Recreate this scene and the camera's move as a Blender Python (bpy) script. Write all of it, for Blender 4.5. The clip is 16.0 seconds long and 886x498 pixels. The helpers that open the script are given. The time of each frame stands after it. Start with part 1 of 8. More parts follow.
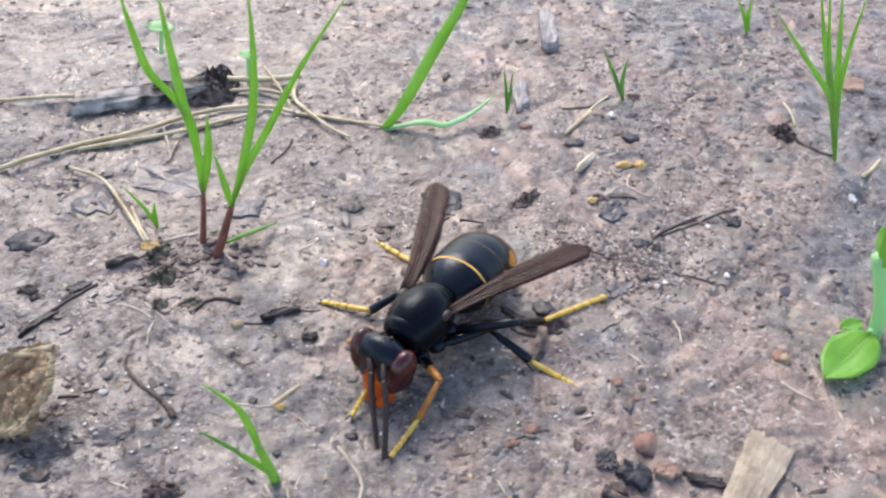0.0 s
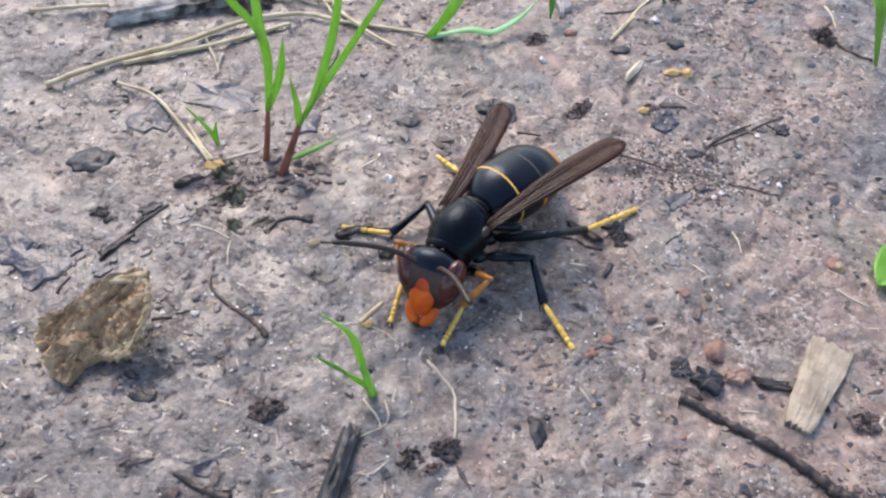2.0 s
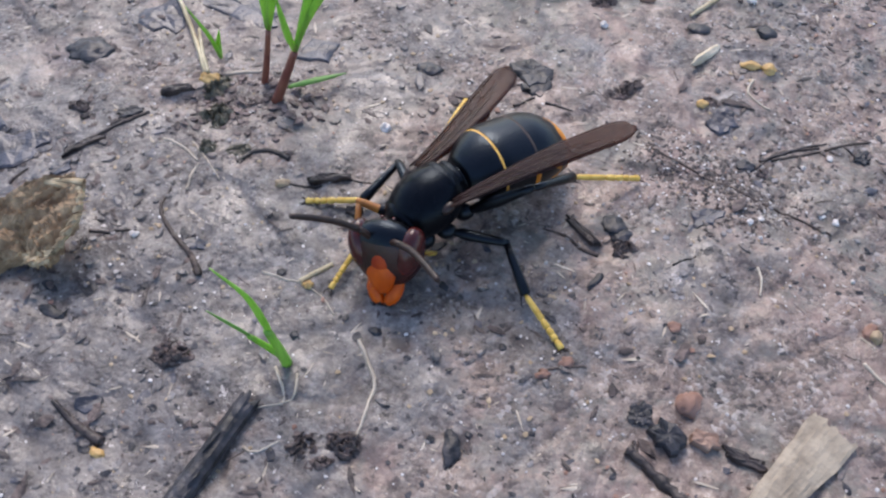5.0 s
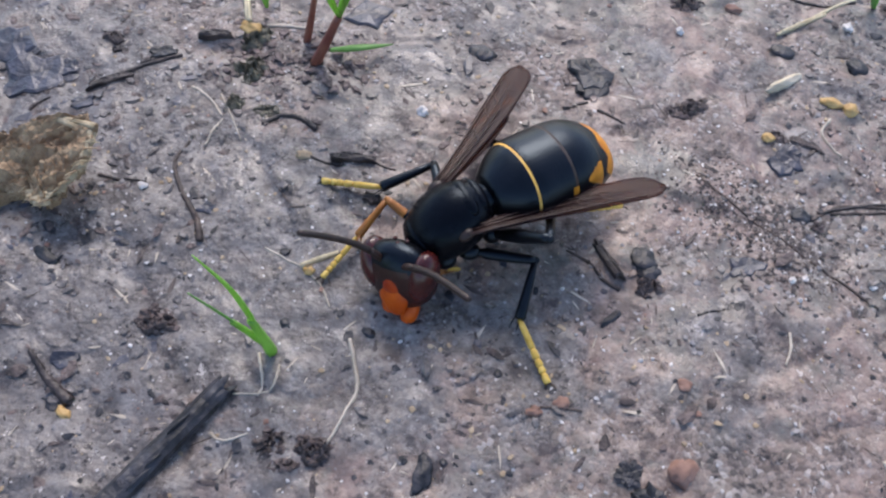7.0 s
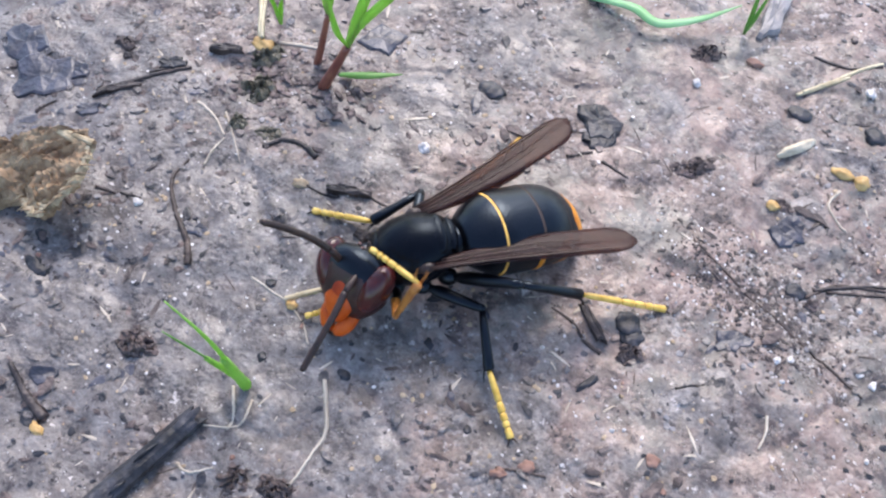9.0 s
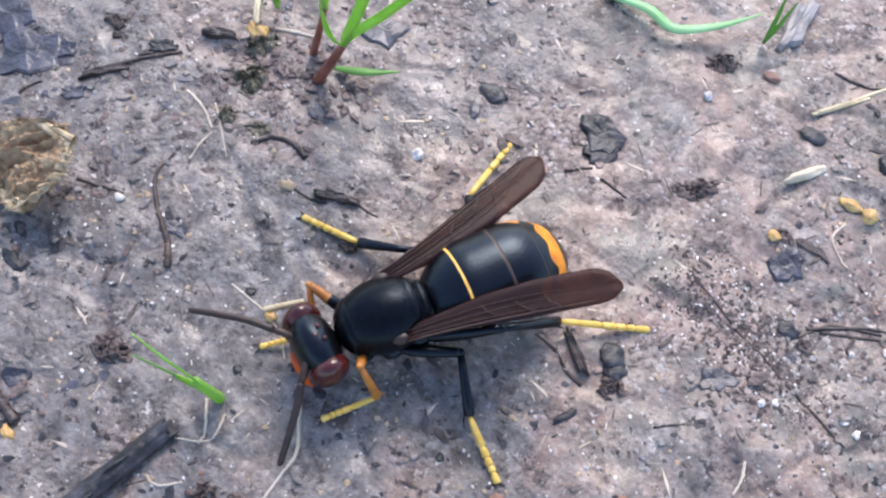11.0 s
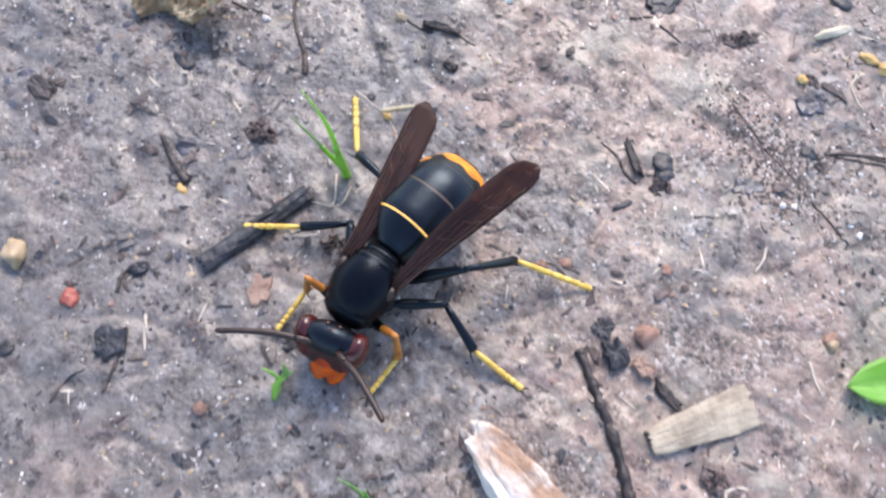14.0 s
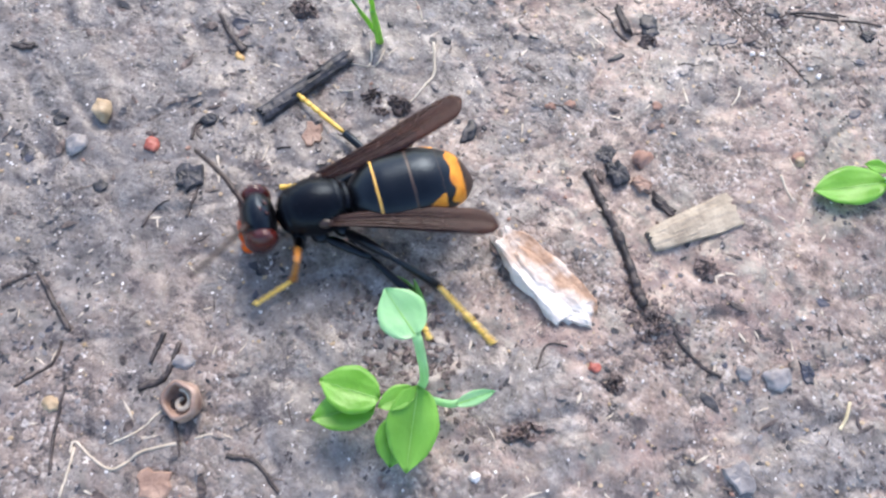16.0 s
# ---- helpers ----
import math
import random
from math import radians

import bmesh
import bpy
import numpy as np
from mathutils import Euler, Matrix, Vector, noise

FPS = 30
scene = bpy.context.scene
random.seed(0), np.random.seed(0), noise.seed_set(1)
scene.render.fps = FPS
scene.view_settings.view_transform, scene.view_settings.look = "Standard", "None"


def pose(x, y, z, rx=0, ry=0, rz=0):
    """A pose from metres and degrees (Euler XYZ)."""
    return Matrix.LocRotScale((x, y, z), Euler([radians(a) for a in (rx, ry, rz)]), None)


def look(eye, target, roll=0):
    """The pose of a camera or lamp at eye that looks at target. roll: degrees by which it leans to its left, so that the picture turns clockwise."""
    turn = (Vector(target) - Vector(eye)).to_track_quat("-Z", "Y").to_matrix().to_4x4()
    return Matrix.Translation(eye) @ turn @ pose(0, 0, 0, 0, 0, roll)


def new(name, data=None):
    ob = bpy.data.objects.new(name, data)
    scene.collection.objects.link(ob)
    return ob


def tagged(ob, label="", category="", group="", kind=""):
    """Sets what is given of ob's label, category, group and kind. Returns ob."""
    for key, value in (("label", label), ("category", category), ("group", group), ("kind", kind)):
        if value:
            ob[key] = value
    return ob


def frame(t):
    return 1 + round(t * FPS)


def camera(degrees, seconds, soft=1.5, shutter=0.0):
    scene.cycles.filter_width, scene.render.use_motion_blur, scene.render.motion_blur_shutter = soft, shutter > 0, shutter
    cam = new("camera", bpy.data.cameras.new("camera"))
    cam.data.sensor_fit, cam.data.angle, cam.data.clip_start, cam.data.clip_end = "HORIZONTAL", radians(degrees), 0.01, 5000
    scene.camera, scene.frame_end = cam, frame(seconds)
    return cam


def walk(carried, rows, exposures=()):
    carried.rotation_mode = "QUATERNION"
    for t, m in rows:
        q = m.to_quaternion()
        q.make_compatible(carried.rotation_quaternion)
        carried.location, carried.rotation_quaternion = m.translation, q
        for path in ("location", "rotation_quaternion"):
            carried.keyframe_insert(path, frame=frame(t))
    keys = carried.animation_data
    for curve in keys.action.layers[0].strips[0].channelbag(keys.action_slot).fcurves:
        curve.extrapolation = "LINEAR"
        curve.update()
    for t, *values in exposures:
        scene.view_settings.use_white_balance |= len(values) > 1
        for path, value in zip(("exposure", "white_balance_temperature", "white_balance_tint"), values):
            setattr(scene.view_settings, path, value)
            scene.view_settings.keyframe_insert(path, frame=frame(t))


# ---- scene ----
cam = camera(53.71, 16.0, soft=2.3, shutter=0.5)
# seconds, eye in metres, yaw, pitch and roll in degrees
PATH = [
    (0, -0.00000, -0.00000, 0.06219, 0.00, -41.74, -0.86),
    (0.5, -0.00639, 0.00123, 0.06473, -2.21, -44.50, -1.10),
    (1, -0.01217, 0.00299, 0.06716, -3.34, -47.11, -1.63),
    (1.5, -0.01404, 0.00507, 0.06691, -4.44, -49.17, 0.56),
    (2, -0.01007, 0.00128, 0.06698, -2.94, -49.85, 0.22),
    (2.5, -0.00902, 0.00400, 0.06529, -0.95, -51.15, 0.28),
    (3, -0.00180, 0.00737, 0.06344, 3.81, -51.86, -0.46),
    (3.5, 0.00023, 0.00912, 0.06187, 6.57, -52.36, -0.99),
    (4, 0.00073, 0.01015, 0.06141, 7.57, -52.87, -0.55),
    (6.5, 0.00809, 0.01502, 0.06035, 16.83, -56.60, 3.54),
    (7, 0.00558, 0.01905, 0.06049, 17.36, -58.14, 5.05),
    (7.5, 0.00607, 0.02069, 0.06018, 18.24, -58.77, 5.96),
    (8, 0.00680, 0.02170, 0.06191, 19.72, -59.31, 5.96),
    (8.5, 0.00676, 0.02359, 0.06334, 20.32, -59.87, 6.78),
    (9, 0.00623, 0.02565, 0.06374, 20.73, -60.57, 7.47),
    (11.5, 0.00412, 0.03412, 0.06611, 21.01, -66.68, 11.15),
    (12, 0.00465, 0.03119, 0.06662, 21.85, -67.04, 10.80),
    (12.5, 0.00376, 0.02748, 0.06807, 21.70, -67.65, 12.15),
    (13, 0.00404, 0.02558, 0.07012, 21.91, -68.07, 12.64),
    (13.5, 0.00468, 0.02105, 0.07271, 23.73, -68.64, 11.39),
    (14, 0.00940, 0.01355, 0.07453, 23.95, -68.38, 10.88),
    (14.5, 0.01179, 0.00919, 0.07396, 23.43, -67.93, 11.25),
    (15, 0.01384, 0.00322, 0.07581, 22.46, -67.80, 11.02),
    (15.5, 0.01607, -0.00290, 0.07827, 22.26, -67.27, 10.31),
    (16, 0.01741, -0.00738, 0.08008, 22.28, -67.00, 9.75),
]
EXPOSURE = [(0, 1.23, 6950, 12), (1, 1.23, 6900, 13), (2.5, 1.10, 6850, 13), (4, 0.91, 6650, 13), (7, 0.83, 6400, 13), (8, 1.01, 6400, 13), (9, 1.33, 6400, 13), (11.5, 1.37, 6450, 13), (13, 1.49, 6500, 13), (16, 1.50, 6650, 11)]
walk(cam, [(t, pose(x, y, z, 0, 0, yaw) @ pose(0, 0, 0, 90 + pitch) @ pose(0, 0, 0, 0, 0, roll)) for t, x, y, z, yaw, pitch, roll in PATH], EXPOSURE)

# ---- light: an overcast sky, brighter towards the far side ----
SUN_ELEVATION, SUN_ROTATION = 46, -20
world = bpy.data.worlds.new("sky")
world.use_nodes = True
scene.world = world
sky = world.node_tree.nodes.new("ShaderNodeTexSky")
sky.sky_type, sky.sun_disc = "NISHITA", False
sky.sun_elevation, sky.sun_rotation = radians(SUN_ELEVATION), radians(SUN_ROTATION)
back = world.node_tree.nodes["Background"]
back.inputs["Strength"].default_value = 0.15
world.node_tree.links.new(sky.outputs["Color"], back.inputs["Color"])
lamp = bpy.data.lights.new("sun", "SUN")
lamp.energy, lamp.angle, lamp.color = 1.5, radians(28), (1.0, 0.90, 0.80)
sun = new("sun", lamp)
sun.matrix_world = look((-0.295, 0.81, 0.9), (0, 0, 0))

# ---- materials ----
MM = 0.001


def material(name, colour, rough=0.6, second=None, scale=300.0, bump=0.0, bump_scale=1500.0, vary=0.0, spec=0.5, metal=0.0, detail=6.0, low=0.35, high=0.65):
    """A principled material of two mottled colours with fine relief; vary: brightness from piece to piece."""
    m = bpy.data.materials.new(name)
    m.use_nodes = True
    t = m.node_tree
    b = t.nodes["Principled BSDF"]
    b.inputs["Roughness"].default_value = rough
    b.inputs["Metallic"].default_value = metal
    b.inputs["Specular IOR Level"].default_value = spec
    co = t.nodes.new("ShaderNodeTexCoord").outputs["Object"]
    n = t.nodes.new("ShaderNodeTexNoise")
    n.inputs["Scale"].default_value, n.inputs["Detail"].default_value = scale, detail
    t.links.new(co, n.inputs["Vector"])
    r = t.nodes.new("ShaderNodeValToRGB")
    r.color_ramp.elements[0].position, r.color_ramp.elements[1].position = low, high
    r.color_ramp.elements[0].color = (*colour, 1)
    r.color_ramp.elements[1].color = (*(second or tuple(c * 1.35 for c in colour)), 1)
    t.links.new(n.outputs["Fac"], r.inputs["Fac"])
    out = r.outputs["Color"]
    if vary:
        info = t.nodes.new("ShaderNodeObjectInfo")
        geo = t.nodes.new("ShaderNodeNewGeometry")
        add = t.nodes.new("ShaderNodeMath")
        add.operation = "ADD"
        t.links.new(info.outputs["Random"], add.inputs[0])
        t.links.new(geo.outputs["Random Per Island"], add.inputs[1])
        hsv = t.nodes.new("ShaderNodeHueSaturation")
        rng = t.nodes.new("ShaderNodeMapRange")
        rng.inputs["From Max"].default_value = 2.0
        rng.inputs["To Min"].default_value, rng.inputs["To Max"].default_value = 1 - vary, 1 + vary
        t.links.new(add.outputs[0], rng.inputs["Value"])
        t.links.new(rng.outputs["Result"], hsv.inputs["Value"])
        t.links.new(out, hsv.inputs["Color"])
        out = hsv.outputs["Color"]
    t.links.new(out, b.inputs["Base Color"])
    if bump:
        n2 = t.nodes.new("ShaderNodeTexNoise")
        n2.inputs["Scale"].default_value, n2.inputs["Detail"].default_value = bump_scale, 4
        t.links.new(co, n2.inputs["Vector"])
        bp = t.nodes.new("ShaderNodeBump")
        bp.inputs["Strength"].default_value, bp.inputs["Distance"].default_value = bump, 0.3 * MM
        t.links.new(n2.outputs["Fac"], bp.inputs["Height"])
        t.links.new(bp.outputs["Normal"], b.inputs["Normal"])
    return m


def soil_material():
    """Damp clay soil: pinkish grey with bluish wet patches, pale quartz grains and dark humus specks."""
    m = bpy.data.materials.new("damp_soil")
    m.use_nodes = True
    t = m.node_tree
    b = t.nodes["Principled BSDF"]
    co = t.nodes.new("ShaderNodeTexCoord").outputs["Object"]

    def noise_at(scale, detail=5.0, rough=0.6, off=0.0):
        n = t.nodes.new("ShaderNodeTexNoise")
        n.inputs["Scale"].default_value, n.inputs["Detail"].default_value, n.inputs["Roughness"].default_value = scale, detail, rough
        mp = t.nodes.new("ShaderNodeMapping")
        mp.inputs["Location"].default_value = (off, off * 0.7, off * 0.3)
        t.links.new(co, mp.inputs["Vector"])
        t.links.new(mp.outputs["Vector"], n.inputs["Vector"])
        return n.outputs["Fac"]

    def ramp(fac, stops):
        r = t.nodes.new("ShaderNodeValToRGB")
        e = r.color_ramp.elements
        while len(e) < len(stops):
            e.new(0.5)
        for el, (p, c) in zip(e, stops):
            el.position, el.color = p, (*c, 1)
        t.links.new(fac, r.inputs["Fac"])
        return r.outputs["Color"]

    def mix(fac, a, c):
        x = t.nodes.new("ShaderNodeMix")
        x.data_type = "RGBA"
        t.links.new(fac, x.inputs["Factor"])
        for s, k in ((a, 6), (c, 7)):
            if isinstance(s, tuple):
                x.inputs[k].default_value = (*s, 1)
            else:
                t.links.new(s, x.inputs[k])
        return x.outputs[2]

    def cells(scale, off=0.0, warp=0.35):
        """Random value and distance of crumb-like cells with wavy borders."""
        n = t.nodes.new("ShaderNodeTexNoise")
        n.inputs["Scale"].default_value, n.inputs["Detail"].default_value = scale * 1.3, 3
        t.links.new(co, n.inputs["Vector"])
        mad = t.nodes.new("ShaderNodeVectorMath")
        mad.operation = "MULTIPLY_ADD"
        mad.inputs[1].default_value = (warp * 2 / scale,) * 3
        t.links.new(n.outputs["Color"], mad.inputs[0])
        mp = t.nodes.new("ShaderNodeMapping")
        mp.inputs["Location"].default_value = (off, off, 0)
        t.links.new(co, mp.inputs["Vector"])
        t.links.new(mp.outputs["Vector"], mad.inputs[2])
        v = t.nodes.new("ShaderNodeTexVoronoi")
        v.inputs["Scale"].default_value = scale
        t.links.new(mad.outputs[0], v.inputs["Vector"])
        sep = t.nodes.new("ShaderNodeSeparateColor")
        t.links.new(v.outputs["Color"], sep.inputs["Color"])
        return sep.outputs["Red"], v.outputs["Distance"]

    fine, fine_far = cells(2200, 0.7)
    clay = ramp(noise_at(620, 9, 0.76), [(0.36, SOIL[0]), (0.43, SOIL[1]), (0.5, SOIL[2]), (0.57, SOIL[3]), (0.64, SOIL[4])])
    wetclay = ramp(noise_at(540, 9, 0.76, 3.0), [(0.36, SOIL[5]), (0.43, SOIL[6]), (0.505, SOIL[7]), (0.57, SOIL[8]), (0.64, SOIL[9])])
    far = t.nodes.new("ShaderNodeVectorMath")  # a wet hollow in the clay
    far.operation = "DISTANCE"
    far.inputs[1].default_value = (-0.050, 0.032, 0.0)
    t.links.new(co, far.inputs[0])
    lean = t.nodes.new("ShaderNodeMapRange")
    for key, value in (("From Min", 0.012), ("From Max", 0.062), ("To Min", 0.10), ("To Max", -0.035)):
        lean.inputs[key].default_value = value
    t.links.new(far.outputs["Value"], lean.inputs["Value"])
    damp = t.nodes.new("ShaderNodeMath")
    damp.operation = "ADD"
    t.links.new(noise_at(38, 8, 0.7, 1.3), damp.inputs[0])
    t.links.new(lean.outputs["Result"], damp.inputs[1])
    patch = ramp(damp.outputs[0], [(0.465, (0, 0, 0)), (0.535, (1, 1, 1))])
    olive = ramp(noise_at(110, 9, 0.76, 21.0), [(0.47, (0, 0, 0)), (0.55, (0.8, 0.8, 0.8))])  # greenish grey films
    rosy = ramp(noise_at(80, 9, 0.76, 27.0), [(0.50, (0, 0, 0)), (0.57, (0.7, 0.7, 0.7))])  # pinkish clay
    clay = mix(olive, clay, ramp(noise_at(420, 8, 0.7, 31.0), [(0.36, (0.090, 0.083, 0.070)), (0.5, (0.170, 0.161, 0.138)), (0.64, (0.270, 0.257, 0.224))]))
    clay = mix(rosy, clay, ramp(noise_at(460, 8, 0.7, 37.0), [(0.36, (0.17, 0.108, 0.090)), (0.5, (0.295, 0.200, 0.168)), (0.64, (0.42, 0.315, 0.272))]))
    col = mix(patch, clay, wetclay)
    # three areas where the soil colour is darker, each with a ragged edge
    for place, reach in (((-0.042, 0.028, 0.0), 0.029), ((-0.024, -0.010, 0.0), 0.030), ((-0.036, 0.092, 0.0), 0.034)):
        away = t.nodes.new("ShaderNodeVectorMath")
        away.operation = "DISTANCE"
        away.inputs[1].default_value = place
        t.links.new(co, away.inputs[0])
        broken = t.nodes.new("ShaderNodeMath")  # a ragged edge
        broken.operation = "MULTIPLY_ADD"
        broken.inputs[1].default_value = -0.055
        t.links.new(noise_at(60, 8, 0.72, 43.0), broken.inputs[0])
        t.links.new(away.outputs["Value"], broken.inputs[2])
        darken = t.nodes.new("ShaderNodeMapRange")
        for key, value in (("From Min", reach - 0.044), ("From Max", reach - 0.018), ("To Min", 0.62), ("To Max", 0.0)):
            darken.inputs[key].default_value = value
        t.links.new(broken.outputs[0], darken.inputs["Value"])
        col = mix(darken.outputs["Result"], col, ramp(noise_at(480, 9, 0.76, 47.0), [(0.36, (0.056, 0.049, 0.046)), (0.5, (0.130, 0.115, 0.108)), (0.64, (0.245, 0.222, 0.208))]))
    crumbs = ramp(fine, [(0.0, (0.06, 0.047, 0.043)), (0.2, (0.16, 0.125, 0.11)), (0.5, SOIL[2]), (0.8, (0.33, 0.27, 0.24)), (0.95, (0.50, 0.45, 0.42))])
    gritty = ramp(noise_at(95, 8, 0.75, 4.0), [(0.47, (0.0, 0.0, 0.0)), (0.58, (0.7, 0.7, 0.7))])
    smooth = ramp(gritty, [(0.0, (0.25, 0.25, 0.25)), (0.7, (1, 1, 1))])
    col = mix(mix(patch, gritty, (0.10, 0.10, 0.10)), col, crumbs)
    stain = ramp(noise_at(250, 10, 0.78, 11.0), [(0.545, (0, 0, 0)), (0.585, (0.72, 0.72, 0.72))])
    col = mix(stain, col, (0.048, 0.037, 0.038))
    specks = ramp(noise_at(470, 8, 0.74, 7.0), [(0.605, (0, 0, 0)), (0.622, (0.9, 0.9, 0.9))])
    col = mix(specks, col, (0.026, 0.021, 0.022))
    pale = ramp(noise_at(750, 7, 0.72, 15.0), [(0.640, (0, 0, 0)), (0.662, (0.75, 0.75, 0.75))])
    col = mix(pale, col, (0.60, 0.54, 0.50))
    t.links.new(col, b.inputs["Base Color"])
    dry = ramp(noise_at(200, 8, 0.75, 9.0), [(0.42, (0.27, 0.27, 0.27)), (0.58, (0.52, 0.52, 0.52))])
    slick = ramp(noise_at(240, 8, 0.75, 19.0), [(0.42, (0.20, 0.20, 0.20)), (0.6, (0.46, 0.46, 0.46))])
    t.links.new(mix(patch, dry, slick), b.inputs["Roughness"])
    b.inputs["Specular IOR Level"].default_value = 0.40
    normal = None
    for height, flip, strength, depth in ((noise_at(240, 5, 0.55, 2.0), False, 0.6, 0.9), (noise_at(900, 7, 0.7, 5.0), False, 0.75, 0.40), (fine_far, True, 0.5, 0.25)):
        bp = t.nodes.new("ShaderNodeBump")
        bp.invert = flip
        bp.inputs["Strength"].default_value, bp.inputs["Distance"].default_value = strength, depth * MM
        t.links.new(height, bp.inputs["Height"])
        if depth < 0.5:
            part_smooth = t.nodes.new("ShaderNodeMath")
            part_smooth.operation = "MULTIPLY"
            part_smooth.inputs[1].default_value = strength
            t.links.new(smooth, part_smooth.inputs[0])
            t.links.new(part_smooth.outputs[0], bp.inputs["Strength"])
        if normal:
            t.links.new(normal, bp.inputs["Normal"])
        normal = bp.outputs["Normal"]
    t.links.new(normal, b.inputs["Normal"])
    return m


# dry clay from dark to pale, then wet clay
SOIL = [
    (0.080, 0.054, 0.044), (0.156, 0.111, 0.091), (0.240, 0.177, 0.146), (0.330, 0.254, 0.212), (0.465, 0.380, 0.326),
    (0.056, 0.050, 0.047), (0.110, 0.098, 0.092), (0.166, 0.149, 0.140), (0.228, 0.208, 0.196), (0.330, 0.305, 0.290),
]
M_SOIL = soil_material()
M_BLACK = material("black_cuticle", (0.0022, 0.0022, 0.003), 0.30, (0.0045, 0.0045, 0.006), 900, 0.10, 5000, spec=0.36)
M_VELVET = material("black_velvet_cuticle", (0.002, 0.002, 0.003), 0.27, (0.0035, 0.0035, 0.005), 1500, 0.12, 7000, spec=0.17)
# the sky's blue is put into the highlights through their tint
for blue in (M_BLACK, M_VELVET):
    blue.node_tree.nodes["Principled BSDF"].inputs["Specular Tint"].default_value = (0.62, 0.80, 1.0, 1)
M_BROWN = material("dark_brown_cuticle", (0.016, 0.007, 0.005), 0.45, (0.034, 0.015, 0.010), 1200, 0.1, 6000)
M_ORANGE = material("orange_cuticle", (0.50, 0.066, 0.003), 0.42, (0.68, 0.115, 0.005), 700, 0.2, 5000, spec=0.3)
M_AMBER = material("amber_cuticle", (0.48, 0.155, 0.010), 0.42, (0.70, 0.28, 0.022), 700, 0.15, 5000, spec=0.35)
M_FACE = material("orange_red_face", (0.30, 0.025, 0.006), 0.38, (0.50, 0.062, 0.008), 700, 0.2, 5000, spec=0.3)
M_GENA = material("dark_reddish_cheek", (0.014, 0.004, 0.004), 0.35, (0.050, 0.010, 0.006), 700, 0.2, 5000)
M_YELLOW = material("yellow_cuticle", (0.58, 0.34, 0.045), 0.42, (0.78, 0.53, 0.12), 1200, 0.1, 6000)
M_BAND = material("yellow_band", (0.62, 0.33, 0.05), 0.5, (0.75, 0.46, 0.10), 1500)
M_EYE = material("dark_red_eye", (0.036, 0.006, 0.006), 0.18, (0.080, 0.014, 0.012), 600, 0.08, 9000)
M_TIBIA = material("orange_brown_leg", (0.28, 0.09, 0.015), 0.45, (0.5, 0.2, 0.03), 800)


def wing_material():
    m = material("smoky_brown_wing", (0.028, 0.014, 0.014), 0.40, (0.050, 0.026, 0.025), 350, 0.2, 2500, spec=0.22)
    t = m.node_tree
    b = t.nodes["Principled BSDF"]
    mp = t.nodes.new("ShaderNodeMapping")
    mp.inputs["Scale"].default_value = (5, 0.4, 5)
    noise_node = [n for n in t.nodes if n.bl_idname == "ShaderNodeTexNoise"][0]
    t.links.new(t.nodes["Texture Coordinate"].outputs["Object"], mp.inputs["Vector"])
    t.links.new(mp.outputs["Vector"], noise_node.inputs["Vector"])
    clear = t.nodes.new("ShaderNodeBsdfTransparent")
    clear.inputs["Color"].default_value = (0.62, 0.40, 0.29, 1)
    mixer = t.nodes.new("ShaderNodeMixShader")
    mixer.inputs["Fac"].default_value = 0.60
    t.links.new(clear.outputs[0], mixer.inputs[1])
    t.links.new(b.outputs[0], mixer.inputs[2])
    t.links.new(mixer.outputs[0], t.nodes["Material Output"].inputs["Surface"])
    return m


M_WING = wing_material()
M_VEIN = material("dark_wing_vein", (0.035, 0.014, 0.009), 0.35, (0.06, 0.028, 0.018), 900)


# ---- mesh helpers (all lengths in millimetres) ----
def finish(name, bm, mats, smooth=True):
    me = bpy.data.meshes.new(name)
    bmesh.ops.recalc_face_normals(bm, faces=bm.faces)
    bmesh.ops.scale(bm, vec=(MM, MM, MM), verts=bm.verts)
    bm.to_mesh(me)
    bm.free()
    for m in mats if isinstance(mats, (list, tuple)) else [mats]:
        me.materials.append(m)
    if smooth:
        me.shade_smooth()
    return me


def part(name, bm, mats, parent=None, label="", smooth=True):
    ob = new(name, finish(name, bm, mats, smooth))
    ob.parent = parent
    return tagged(ob, label)


def thing(name, label, category, group="", m=None):
    ob = tagged(new(name), label, category, group)
    ob.empty_display_size = 0.002
    if m:
        ob.matrix_basis = m
    return ob


def tube(bm, rings, segs=14, close=True, mat=0, pick=None):
    """Rings of (centre, across, up, rx, rz) joined into a skin. pick(i, angle) names the face's material."""
    loops = []
    for c, ax, up, rx, rz in rings:
        loops.append([bm.verts.new(Vector(c) + Vector(ax) * rx * math.cos(a) + Vector(up) * rz * math.sin(a)) for a in (2 * math.pi * k / segs for k in range(segs))])
    for i in range(len(loops) - 1):
        for k in range(segs):
            f = bm.faces.new((loops[i][k], loops[i][(k + 1) % segs], loops[i + 1][(k + 1) % segs], loops[i + 1][k]))
            f.material_index = pick(i, 2 * math.pi * (k + 0.5) / segs) if pick else mat
    if close:
        for lp in (loops[0], loops[-1]):
            f = bm.faces.new(lp)
            f.material_index = mat if not pick else pick(0 if lp is loops[0] else len(loops) - 2, math.pi / 2)


def along_y(bm, prof, segs=14, mat=0, pick=None, close=True):
    """prof: rows of (y, rx, rz, z, x) along +y."""
    tube(bm, [((p[4] if len(p) > 4 else 0, p[0], p[3] if len(p) > 3 else 0), (1, 0, 0), (0, 0, 1), p[1], p[2]) for p in prof], segs, close, mat, pick)


